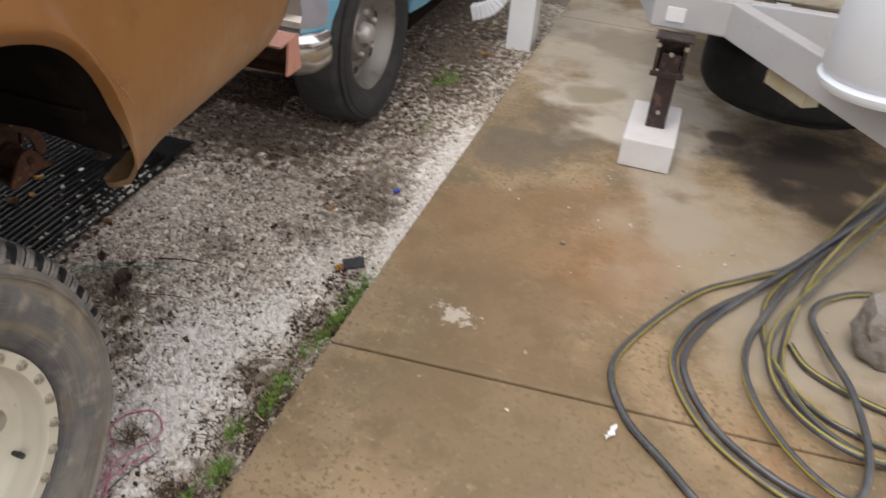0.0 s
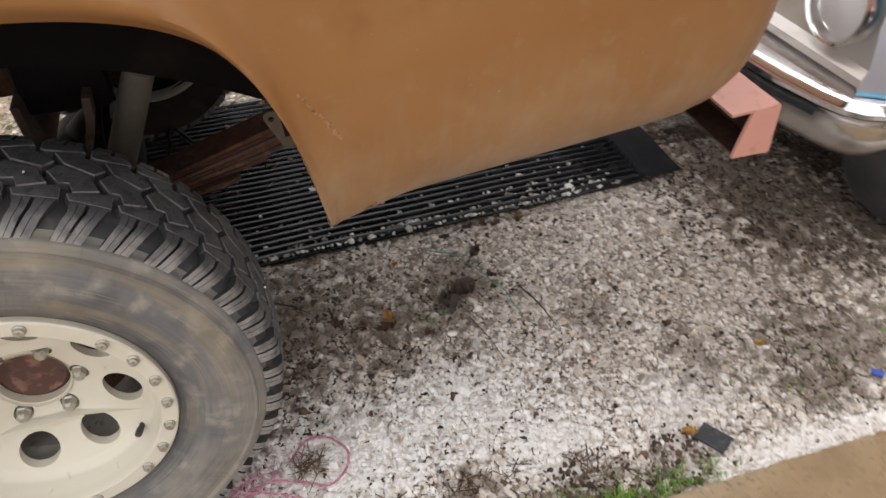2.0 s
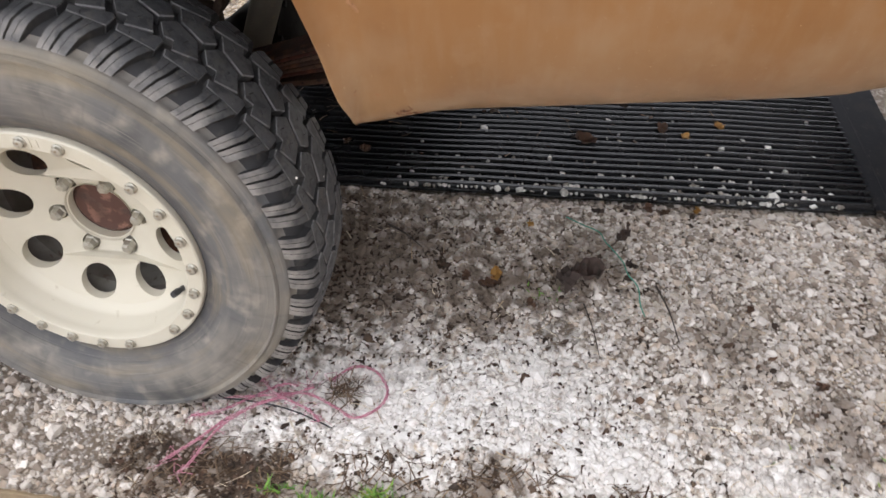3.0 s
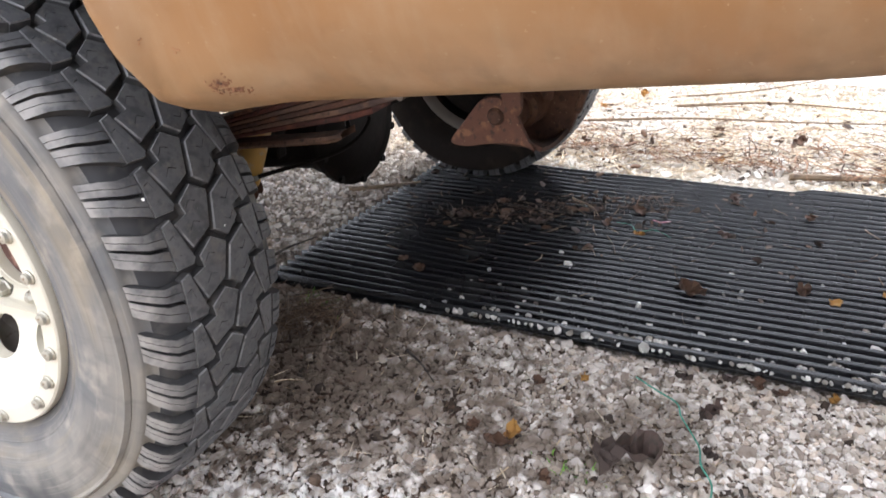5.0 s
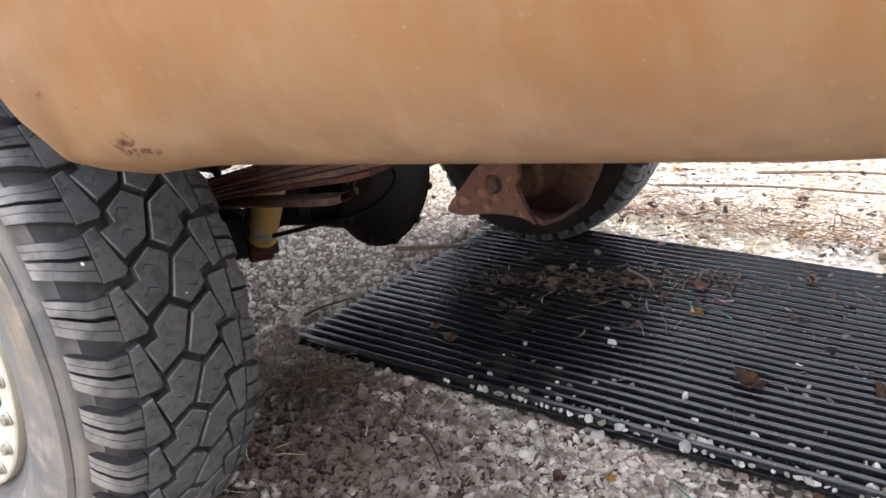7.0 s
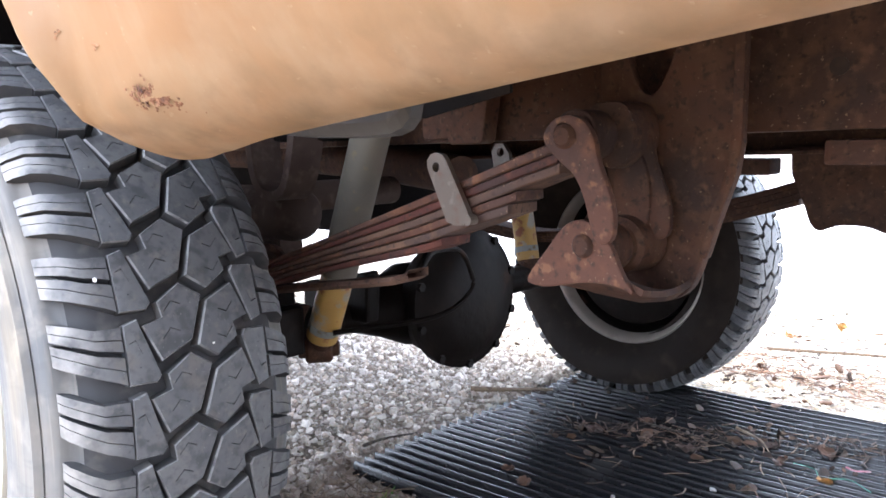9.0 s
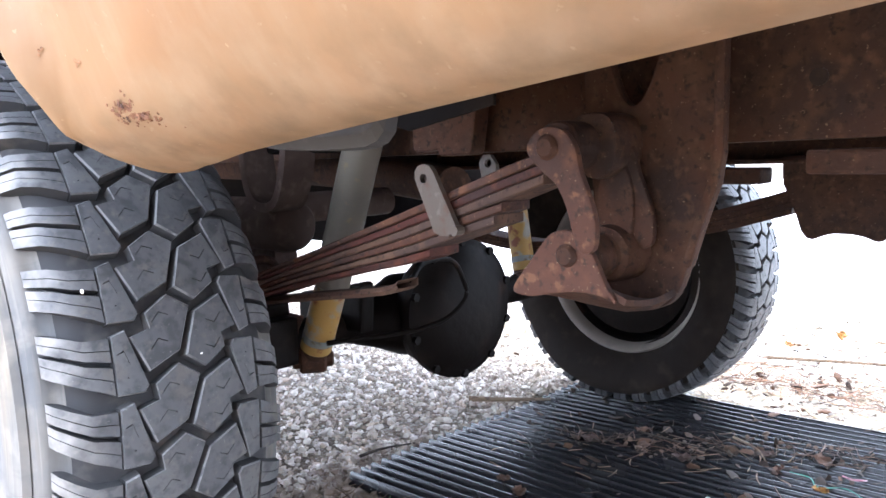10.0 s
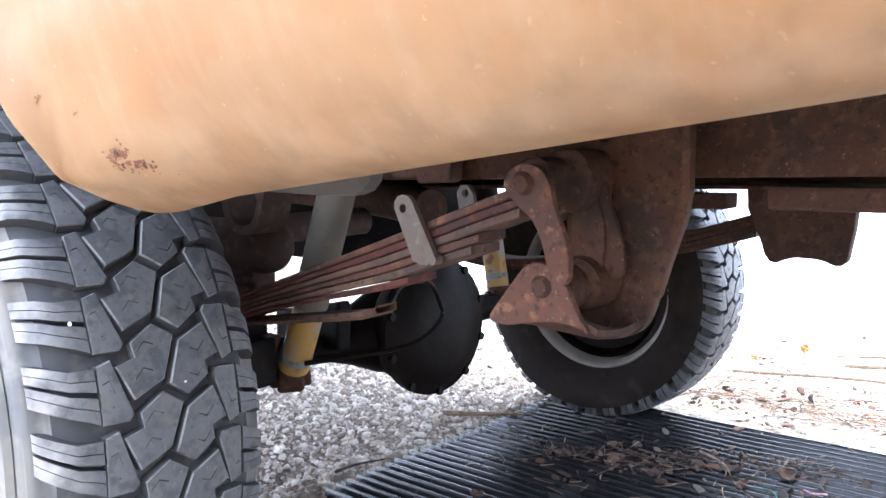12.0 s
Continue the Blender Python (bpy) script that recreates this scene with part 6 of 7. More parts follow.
def blades(name, spots, seed, label):
    rng = np.random.default_rng(seed)
    V, F = [], []
    for cx, cy, rad, count, height in spots:
        for _ in range(count):
            x, y = rng.normal(cx, rad * 0.55), rng.normal(cy, rad)
            if x > EDGE - 0.008:
                x = EDGE - 0.008 - rng.uniform(0, 0.02)
            z = ground_height(x, y)
            a, h, w = rng.uniform(0, math.tau), height * rng.uniform(0.5, 1.4), rng.uniform(0.0016, 0.0034)
            lean = rng.uniform(0.2, 1.1)
            d, e = np.array([math.cos(a), math.sin(a), 0]), np.array([-math.sin(a), math.cos(a), 0])
            b0 = len(V)
            for k in range(4):
                t = k / 3
                p = np.array([x, y, z]) + d * h * lean * t * t + np.array([0, 0, h * t * (1 - 0.3 * lean * t)])
                ww = w * (1 - t) + 0.0003
                V += [tuple(p + e * ww), tuple(p - e * ww)]
            for k in range(3):
                i = b0 + 2 * k
                F.append((i, i + 1, i + 3, i + 2))
    me = bpy.data.meshes.new(name)
    me.from_pydata(V, [], F)
    me.materials.append(GRASS)
    return tagged(new(name, me), label, "grass", kind="stuff")


blades("grass", [(0.178, 0.385, 0.022, 170, 0.020), (0.150, 0.495, 0.018, 120, 0.018), (0.178, 0.57, 0.012, 40, 0.016), (0.176, 0.61, 0.018, 120, 0.017), (0.168, 0.672, 0.018, 130, 0.017), (0.172, 0.80, 0.03, 90, 0.016), (0.187, 0.86, 0.02, 90, 0.015), (0.192, 0.94, 0.02, 130, 0.020), (0.197, 1.03, 0.03, 110, 0.018), (0.20, 1.12, 0.04, 50, 0.018), (0.15, 0.32, 0.02, 24, 0.018)], 31, "short green grass along the slab's edge")
blades("grass", [(-0.07, 2.62, 0.06, 150, 0.03), (-0.02, 2.2, 0.08, 60, 0.02), (0.06, 1.75, 0.14, 90, 0.014), (0.0, 1.45, 0.12, 50, 0.012), (-0.62, 0.10, 0.03, 60, 0.014), (-0.36, 0.74, 0.02, 24, 0.012)], 32, "small green tufts in the gravel")


def leaf_mesh(seed, length, width, curl, crumple=0.055):
    rng = np.random.default_rng(seed)
    bm = bmesh.new()
    rows = []
    for i in range(8):
        t = i / 7
        half = width * 0.5 * math.sin(math.pi * min(max(t * 0.94 + 0.03, 0), 1)) ** 0.7 * (1 + 0.18 * rng.normal())
        rows.append([(length * (t - 0.5), half * s + 0.003 * rng.normal(), curl * (abs(s) ** 1.5 * 0.5 + (t - 0.5) ** 2) + crumple * length * rng.normal()) for s in (-1, -0.5, 0, 0.5, 1)])
    sheet(bm, rows)
    return bm


def leaf(x, y, z, size, mat, label, seed, group, curl=0.02, aspect=0.6, crumple=0.055):
    bm = leaf_mesh(seed, size, size * aspect, curl, crumple)
    rng = random.Random(seed)
    m = Matrix.Translation((x, y, z + 0.004)) @ pose(0, 0, 0, rng.uniform(-14, 14), rng.uniform(-14, 14), rng.uniform(0, 360))
    bmesh.ops.transform(bm, matrix=m, verts=bm.verts)
    lift = min(v.co.z for v in bm.verts) - z
    bmesh.ops.translate(bm, vec=(0, 0, -lift), verts=bm.verts)
    bmesh.ops.translate(bm, vec=(-x, -y, -z), verts=bm.verts)
    ob = part("leaf", bm, mat, None, label)
    ob.location = (x, y, z)
    return tagged(ob, label, "leaf", group)


GL, ML = "leaves on the gravel", "leaves on the mat"
for i, (x, y, size, mat, label) in enumerate([
        (-0.408, 0.822, 0.066, LEAFGREY, "crumpled grey-brown dead leaf on the gravel"), (-0.388, 0.783, 0.058, LEAFDARK, "crumpled dark brown dead leaf on the gravel"), (-0.457, 0.916, 0.026, LEAFDARK, "small dark brown leaf on the gravel"),
        (-0.633, 0.847, 0.030, LEAFDARK, "small dark brown leaf on the gravel"), (-0.654, 0.920, 0.026, LEAFDARK, "small dark brown leaf beside the mat"),
        (-0.356, 0.622, 0.048, LEAFBROWN, "small dark brown leaf on the gravel"), (-0.388, 0.633, 0.042, LEAFGOLD, "small yellowish leaf on the gravel"), (-0.375, 0.57, 0.028, LEAFBROWN, "small dark brown leaf on the gravel"),
        (-0.553, 0.904, 0.04, LEAFGREY, "small grey leaf on the gravel"), (-0.657, 0.965, 0.034, LEAFBROWN, "reddish brown leaf beside the mat"), (-0.645, 1.0, 0.026, LEAFBROWN, "reddish brown leaf beside the mat"),
        (-0.675, 1.079, 0.026, LEAFGOLD, "small golden leaf beside the mat"), (-0.565, 0.696, 0.018, LEAFGOLD, "small golden leaf on the gravel"), (-0.53, 0.628, 0.024, LEAFBROWN, "small dark brown leaf on the gravel"),
        (-0.316, 0.711, 0.024, LEAFBROWN, "small dark brown leaf on the gravel"), (0.10, 1.14, 0.03, LEAFGOLD, "orange-brown leaf near the slab"), (-0.06, 1.42, 0.03, LEAFGOLD, "orange-brown leaf on the gravel"),
        (-0.36, 1.15, 0.02, LEAFBROWN, "small dark brown leaf on the gravel"), (-0.18, 1.25, 0.022, LEAFBROWN, "small dark brown leaf on the gravel"), (-0.3, 2.9, 0.06, LEAFBROWN, "dark brown leaf by the post"), (0.0, 3.0, 0.05, LEAFGOLD, "orange-brown leaf by the post")]):
    leaf(x, y, ground_height(x, y) + 0.007, size, mat, label, 100 + i, GL, 0.034 if mat is LEAFGREY else 0.016, 0.78 if "crumpled" in label else 0.6, 0.13 if "crumpled" in label else 0.055)
for i, (x, y, size, mat, label, curl) in enumerate([
        (-0.899, 0.815, 0.055, LEAFBROWN, "curled brown leaf on the rubber mat", 0.035), (-0.97, 1.012, 0.05, LEAFBROWN, "curled brown leaf on the rubber mat", 0.02), (-0.949, 1.071, 0.03, LEAFGOLD, "orange-brown leaf on the rubber mat", 0.01),
        (-1.008, 1.165, 0.034, LEAFGOLD, "orange-brown leaf on the rubber mat", 0.01), (-1.392, 0.839, 0.04, LEAFGREY, "grey-brown leaf on the rubber mat", 0.015), (-1.334, 1.011, 0.03, LEAFBROWN, "curled brown leaf on the rubber mat", 0.015),
        (-1.188, 0.844, 0.04, LEAFGREY, "grey-brown leaf on the rubber mat", 0.008), (-1.225, 0.534, 0.04, LEAFGREY, "grey-brown leaf on the rubber mat", 0.012), (-1.385, 1.192, 0.03, LEAFGOLD, "orange-brown leaf on the rubber mat", 0.008),
        (-0.816, 0.206, 0.03, LEAFBROWN, "small curled brown leaf on the rubber mat", 0.012), (-0.79, 0.26, 0.03, LEAFBROWN, "small curled brown leaf on the rubber mat", 0.012), (-1.168, 0.576, 0.034, LEAFBROWN, "curled brown leaf on the rubber mat", 0.012),
        (-1.19, 0.30, 0.045, LEAFBROWN, "torn brown leaf on the rubber mat", 0.01), (-1.08, 0.23, 0.05, LEAFGREY, "torn grey-brown leaf on the rubber mat", 0.01), (-1.11, 0.42, 0.045, LEAFGREY, "torn grey-brown leaf on the rubber mat", 0.01), (-1.25, 0.63, 0.045, LEAFBROWN, "curled brown leaf on the rubber mat", 0.015), (-1.13, 0.66, 0.03, LEAFGOLD, "pale torn leaf on the rubber mat", 0.01)]):
    u = min(max((-0.645 - x) / 0.83, 0), 1)
    leaf(x, y, mat_place(u, y + 0.045, 0.0125)[2], size, mat, label, 200 + i, ML, curl)
rng = random.Random(5)
for i in range(26):
    x, y = rng.uniform(-2.7, -1.6), rng.uniform(-0.6, 1.9)
    leaf(x, y, ground_height(x, y) + 0.012, rng.uniform(0.03, 0.06), rng.choice((LEAFBROWN, LEAFGOLD, LEAFGREY)), "dry brown leaf among the straw", 300 + i, "leaves in the straw", 0.02)
for i in range(3):
    x, y = rng.uniform(-5.5, -2.9), rng.uniform(-2.0, 1.2)
    leaf(x, y, 0.014, rng.uniform(0.03, 0.05), LEAFBROWN, "dry brown leaf on the pale drive", 340 + i, "leaves on the drive", 0.025)


def twig(pts, r, mat, label, z_from=None):
    bm = bmesh.new()
    tube(bm, spline(pts, 5), r, 6, taper=True)
    c = Vector(pts[0])
    bmesh.ops.translate(bm, vec=-c, verts=bm.verts)
    ob = part("twig", bm, mat, None, smooth=True)
    ob.location = c
    return tagged(ob, label, "twig", "twigs on the ground")


g = 0.010
twig([(-0.521, 0.374, g), (-0.49, 0.42, g + 0.003), (-0.455, 0.462, g)], 0.0028, DARKTWIG, "short dark twig on the gravel")
twig([(-0.40, 0.965, g), (-0.33, 0.985, g + 0.004), (-0.25, 1.0, g)], 0.0026, DARKTWIG, "thin dark twig on the gravel")
twig([(-0.33, 0.817, g), (-0.26, 0.835, g + 0.003), (-0.19, 0.848, g)], 0.0016, DARKTWIG, "thin dark twig on the gravel")
twig([(-0.348, 0.205, g), (-0.355, 0.225, g + 0.006), (-0.373, 0.249, g)], 0.0018, STRAW, "pale bent grass stalk on the gravel")
twig([(-1.15, -0.15, g), (-1.19, -0.06, g + 0.006), (-1.24, 0.03, g + 0.012)], 0.0075, TWIG, "dry brown stick against the mat")
twig([(-0.74, -0.10, g), (-0.79, -0.085, g + 0.004), (-0.86, -0.06, g)], 0.0035, DARKTWIG, "thin dark twig on the gravel")
twig([(-1.95, 0.30, 0.012), (-2.05, 0.62, 0.018), (-2.12, 0.95, 0.014), (-2.22, 1.35, 0.012)], 0.005, TWIG, "long dry stem in the straw")
twig([(-2.2, 0.55, 0.012), (-2.30, 0.85, 0.020), (-2.32, 1.2, 0.014)], 0.006, TWIG, "long dry stem in the straw")
twig([(-2.30, 0.50, 0.012), (-2.42, 0.80, 0.03), (-2.6, 1.15, 0.08)], 0.004, TWIG, "thin dry stem in the straw")
twig([(-1.62, 0.95, 0.014), (-1.66, 1.15, 0.018), (-1.72, 1.35, 0.014)], 0.010, TWIG, "thick dry stem beside the mat")
twig([(-1.17, 0.30, 0.026), (-1.16, 0.42, 0.029), (-1.17, 0.50, 0.026)], 0.0020, DARKTWIG, "dry stalk on the rubber mat")
twig([(-1.26, 0.46, 0.026), (-1.22, 0.52, 0.029), (-1.18, 0.55, 0.026)], 0.0030, TWIG, "thick bleached stalk on the rubber mat")

# ---- rope, twine and litter ----
rope = thing("rope", (0.0, 0.3, 0.0), "frayed pink cord lying in a loop on the gravel", "rope")
h = 0.013


def cord(name, pts, seed):
    """Three loosely twisted strands along a line."""
    rng = random.Random(seed)
    line = spline(pts, 12)
    bm = bmesh.new()
    for q in range(3):
        strand = []
        for i, p in enumerate(line):
            a = i * 0.75 + q * math.tau / 3
            d = (line[min(i + 1, len(line) - 1)] - line[max(i - 1, 0)]).normalized()
            e = Vector((-d.y, d.x, 0))
            loose = 0.0017 + 0.0016 * noise.noise((i * 0.13, q * 5.0, seed))
            strand.append(p + e * math.cos(a) * loose + Vector((0, 0, 1)) * math.sin(a) * loose)
        tube(bm, strand, 0.0012, 6)
    for q in range(26):
        at = rng.choice(line)
        tube(bm, [at, at + Vector((rng.gauss(0, 0.006), rng.gauss(0, 0.006), 0.002)), at + Vector((rng.gauss(0, 0.012), rng.gauss(0, 0.012), rng.uniform(-0.002, 0.004)))], 0.0004, 4)
    for q in range(7):
        end = line[-1] if q % 2 else line[0]
        tube(bm, [end, end + Vector((rng.gauss(0, 0.012), rng.gauss(0, 0.012), 0.004)), end + Vector((rng.gauss(0, 0.02), rng.gauss(0, 0.02), 0.0))], 0.0006, 4)
    part(name, bm, PINK, rope, smooth=True)


cord("loop", [(-0.012, 0.13, h), (-0.003, 0.15, h), (-0.014, 0.22, h), (-0.026, 0.28, h + 0.003), (-0.033, 0.328, h), (-0.012, 0.38, h), (0.005, 0.419, h), (-0.02, 0.455, h), (-0.057, 0.466, h + 0.003), (-0.096, 0.441, h), (-0.108, 0.41, h), (-0.101, 0.385, h), (-0.066, 0.356, h)], 1)
cord("tail", [(0.15, 0.152, h), (0.131, 0.164, h), (0.063, 0.188, h + 0.003), (0.01, 0.235, h + 0.006), (-0.03, 0.30, h + 0.003), (-0.05, 0.33, h)], 2)
cord("tail", [(0.13, 0.12, h), (0.085, 0.16, h), (0.04, 0.195, h + 0.002), (0.0, 0.245, h + 0.004), (-0.02, 0.28, h)], 4)
cord("tail", [(0.04, 0.13, h), (0.03, 0.17, h + 0.003), (-0.005, 0.215, h), (-0.045, 0.27, h + 0.003), (-0.05, 0.30, h)], 5)
cord("tail", [(-0.055, 0.23, h), (-0.02, 0.27, h + 0.008), (0.0, 0.33, h + 0.004), (0.02, 0.36, h)], 3)
bm = bmesh.new()
tube(bm, spline([(0.014, 0.074, g), (-0.003, 0.164, g + 0.002), (-0.002, 0.253, g + 0.004), (0.006, 0.310, g + 0.002), (0.019, 0.354, g), (0.030, 0.385, g)], 6), 0.0016, 6)
tagged(part("cord", bm, DARK, None, smooth=True), "thin black cord on the gravel", "cord")
bm = bmesh.new()
tube(bm, spline([(-0.60, 0.775, g), (-0.575, 0.81, g + 0.003), (-0.556, 0.85, g), (-0.527, 0.862, g), (-0.50, 0.876, g + 0.004), (-0.465, 0.900, g - 0.001), (-0.425, 0.908, g + 0.003), (-0.392, 0.928, g), (-0.34, 0.93, g + 0.002), (-0.31, 0.938, g)], 6), 0.0014, 6)
tagged(part("twine", bm, GREEN, None, smooth=True), "thin green plastic twine on the gravel", "twine")
bm = bmesh.new()
tube(bm, spline([mat_place(0.62, 0.62, 0.016), mat_place(0.60, 0.66, 0.02), mat_place(0.57, 0.68, 0.016), mat_place(0.59, 0.72, 0.018), mat_place(0.56, 0.76, 0.016)], 6), 0.0009, 6)
tagged(part("twine", bm, GREEN, None, smooth=True), "short green twine scrap on the rubber mat", "twine")
bm = bmesh.new()
tube(bm, spline([mat_place(0.66, 0.70, 0.016), mat_place(0.64, 0.72, 0.02), mat_place(0.66, 0.74, 0.017)], 6), 0.0016, 6)
tagged(part("thread", bm, PINK, None, smooth=True), "short pink thread scrap on the rubber mat", "thread")
bm = bmesh.new()
box(bm, (-0.032, -0.022, 0), (0.032, 0.022, 0.006), 0.0015, pose(0.131, 1.172, 0.010, 4, -5, 30))
tagged(part("plastic_chip", bm, DARK), "flat black plastic chip on the gravel", "plastic scrap")
bm = bmesh.new()
box(bm, (-0.012, -0.007, 0), (0.012, 0.007, 0.008), 0.002, pose(0.093, 1.607, 0.010, 10, 0, 50))
tagged(part("bottle_cap", bm, material("blue_plastic", (0.03, 0.08, 0.40), 0.4)), "small blue plastic scrap on the gravel", "plastic scrap")
bm = leaf_mesh(9, 0.05, 0.018, 0.01)
bmesh.ops.transform(bm, matrix=pose(0.955, 0.777, 0.052, 0, 0, 70), verts=bm.verts)
tagged(part("paper_scrap", bm, WHITE), "small white paper scrap on the concrete", "paper scrap")

# ---- pale blue car behind the truck ----
car = thing("car", (-0.85, 3.4, 0.0), "pale blue old car with chrome front bumper", "car")
CW = Vector((-0.225, 2.145, 0.338))
make_tyre("tyre", CW - Vector((0.09, 0, 0)), (1, 0, 0), 0.345, 0.195, 0.205, car, False, material("plain_dark_tyre", (0.026, 0.026, 0.027), 0.7, 0, [(12, (0.045, 0.043, 0.042), 0.45, 0.68, 5)], [(150, 0.1, 0.001)]), RUBBER, sag=0.012, floor=0.0)
bm = bmesh.new()
lathe(bm, CW, (1, 0, 0), [(-0.02, 0.212), (-0.004, 0.214), (0.000, 0.209), (-0.008, 0.200), (-0.040, 0.187), (-0.070, 0.174), (-0.076, 0.160), (-0.062, 0.150), (-0.055, 0.126), (-0.066, 0.113), (-0.050, 0.100), (-0.042, 0.094), (-0.042, 0.062), (-0.050, 0.055), (-0.050, 0)], 56)
car_rim = part("rim", bm, material("dull_wheel_steel", (0.27, 0.25, 0.225), 0.42, 0.55, [(9, (0.12, 0.105, 0.09), 0.45, 0.7, 5), (70, (0.26, 0.24, 0.22), 0.6, 0.75, 4)], [(120, 0.1, 0.001)]), car, "dull grey steel rim", smooth=True)
bm = bmesh.new()
lathe(bm, CW, (1, 0, 0), [(-0.050, 0.042), (-0.020, 0.037), (-0.012, 0.030), (-0.008, 0.018), (-0.008, 0)], 32)
part("hub_cap", bm, VALANCE, car_rim, "small dull hub cap", smooth=True)
bm = bmesh.new()
lathe(bm, (0, 0, 0), (1, 0, 0), [(0, 0.011), (0.018, 0.010), (0.022, 0.005), (0.022, 0)], 6)
nut = part("lug_nut", bm, VALANCE, car_rim)
for k in range(5):
    q = radians(20 + 72 * k)
    mm = Matrix.Translation(CW + Vector((-0.048, math.cos(q) * 0.083, math.sin(q) * 0.083)))
    if k:
        same_mesh(nut, mm)
    else:
        nut.matrix_basis = mm
bm = bmesh.new()
lathe(bm, (0, 0, 0), (1, 0, 0), [(-0.002, 0.020), (0.003, 0.018), (0.003, 0)], 16)
slot = part("vent_hole", bm, DARK, car_rim)
for k in range(6):
    q = radians(10 + 60 * k)
    mm = Matrix.Translation(CW + Vector((-0.0600, math.cos(q) * 0.140, math.sin(q) * 0.142)))
    if k:
        same_mesh(slot, mm)
    else:
        slot.matrix_basis = mm


def fender_x(y, z):
    x = -0.215 - 0.05 * max(0.0, (z - 0.62)) ** 1.0 - 0.02 * max(0, 0.42 - z) / 0.1
    if y < 1.80:
        x -= 0.06 * ((1.80 - y) / 0.16) ** 2
    # a crease along the wing
    return x + 0.012 * math.exp(-((z - 0.56) / 0.03) ** 2)


bm = bmesh.new()
arc = [(CW.y + 0.405 * math.cos(radians(a)), CW.z + 0.02 + 0.405 * math.sin(radians(a))) for a in np.linspace(180, 0, 37)]
edge2 = [(1.645, 0.43), (1.655, 0.385), (1.69, 0.362), (1.735, 0.355)] + arc + [(2.56, 0.30), (2.75, 0.28), (3.2, 0.275), (4.2, 0.275)]
rows = []
for i, (y, z) in enumerate(edge2):
    ty = 1.645 + (4.2 - 1.645) * (i / (len(edge2) - 1)) ** 1.2
    rows.append([(fender_x(y, z) - 0.02, y, z + 0.004)] + [(fender_x(y + (ty - y) * s, z + (1.0 - z) * s), y + (ty - y) * s, z + (1.0 - z) * s) for s in np.linspace(0, 1, 14) ** 1.4])
sheet(bm, rows)
bmesh.ops.recalc_face_normals(bm, faces=bm.faces)
part("front_wing", bm, BLUE, car, "pale blue front wing with wheel opening", smooth=True)
bm = bmesh.new()
sheet(bm, [[(-0.24, y, z), (-0.55, y, z + 0.01)] for y, z in arc], 0.004)
box(bm, (-1.45, 1.80, 0.26), (-0.40, 2.6, 0.46), 0.02)
box(bm, (-1.45, 2.6, 0.20), (-0.26, 4.4, 0.40), 0.02)
box(bm, (-0.56, 1.75, 0.30), (-0.545, 2.65, 0.98))
part("inner_wing", bm, UNDERCOAT, car)
bm = bmesh.new()
box(bm, (-1.48, 1.70, 0.98), (-0.24, 4.4, 1.02), 0.02)
box(bm, (-1.50, 1.70, 0.30), (-1.47, 4.4, 0.99))
box(bm, (-1.48, 4.36, 0.30), (-0.24, 4.4, 0.99))
part("body", bm, BLUE, car)
# front: grille panel, lamp, bumper
bm = bmesh.new()
sheet(bm, [[(x, 1.665 + 0.02 * abs(x + 0.85) ** 2, 0.50), (x, 1.64 + 0.02 * abs(x + 0.85) ** 2, 0.512), (x, 1.632 + 0.02 * abs(x + 0.85) ** 2, 0.53), (x, 1.655, 0.545), (x, 1.66, 0.75), (x, 1.70, 0.95)] for x in np.linspace(-1.43, -0.262, 14)], 0.006)
front = part("grille_panel", bm, VALANCE, car, "silver front panel with lamp recess", smooth=True)
bm = bmesh.new()
sheet(bm, [[(fender_x(y, z) + 0.004, y, z) for z in (0.505, 0.56, 0.64, 0.74, 0.84, 0.93)] for y in (1.640, 1.655, 1.685, 1.710, 1.730)], 0.003)
part("lamp_panel_side", bm, LILAC, front, smooth=True)
LC = Vector((-0.385, 1.645, 0.655))
bm = bmesh.new()
lathe(bm, LC, (0, -1, 0), [(0.0, 0.098), (0.022, 0.094), (0.026, 0.084), (0.012, 0.078), (0.0, 0.076)], 40)
ring2 = part("lamp_ring", bm, CHROME, front, "chrome headlamp ring", smooth=True)
bm = bmesh.new()
lathe(bm, LC, (0, -1, 0), [(0.004, 0.077), (0.016, 0.06), (0.024, 0.03), (0.026, 0)], 32)
part("lens", bm, GLASS, ring2, "clear headlamp lens", smooth=True)


def bumper_rows(sec):
    rows = []
    path = [(-1.43 + 1.12 * t, 1.545 + 0.05 * (2 * t - 1) ** 4 * (1 if t > 0.5 else 1)) for t in np.linspace(0, 1, 12)] + [(-0.262, 1.615), (-0.228, 1.645), (-0.210, 1.685), (-0.206, 1.730)]
    for i, (x, y) in enumerate(path):
        a, b = path[max(i - 1, 0)], path[min(i + 1, len(path) - 1)]
        t = Vector((b[0] - a[0], b[1] - a[1], 0)).normalized()
        nrm = Vector((-t.y, t.x, 0))
        rows.append([Vector((x, y, 0)) + nrm * o + Vector((0, 0, z)) for o, z in sec])
    return rows


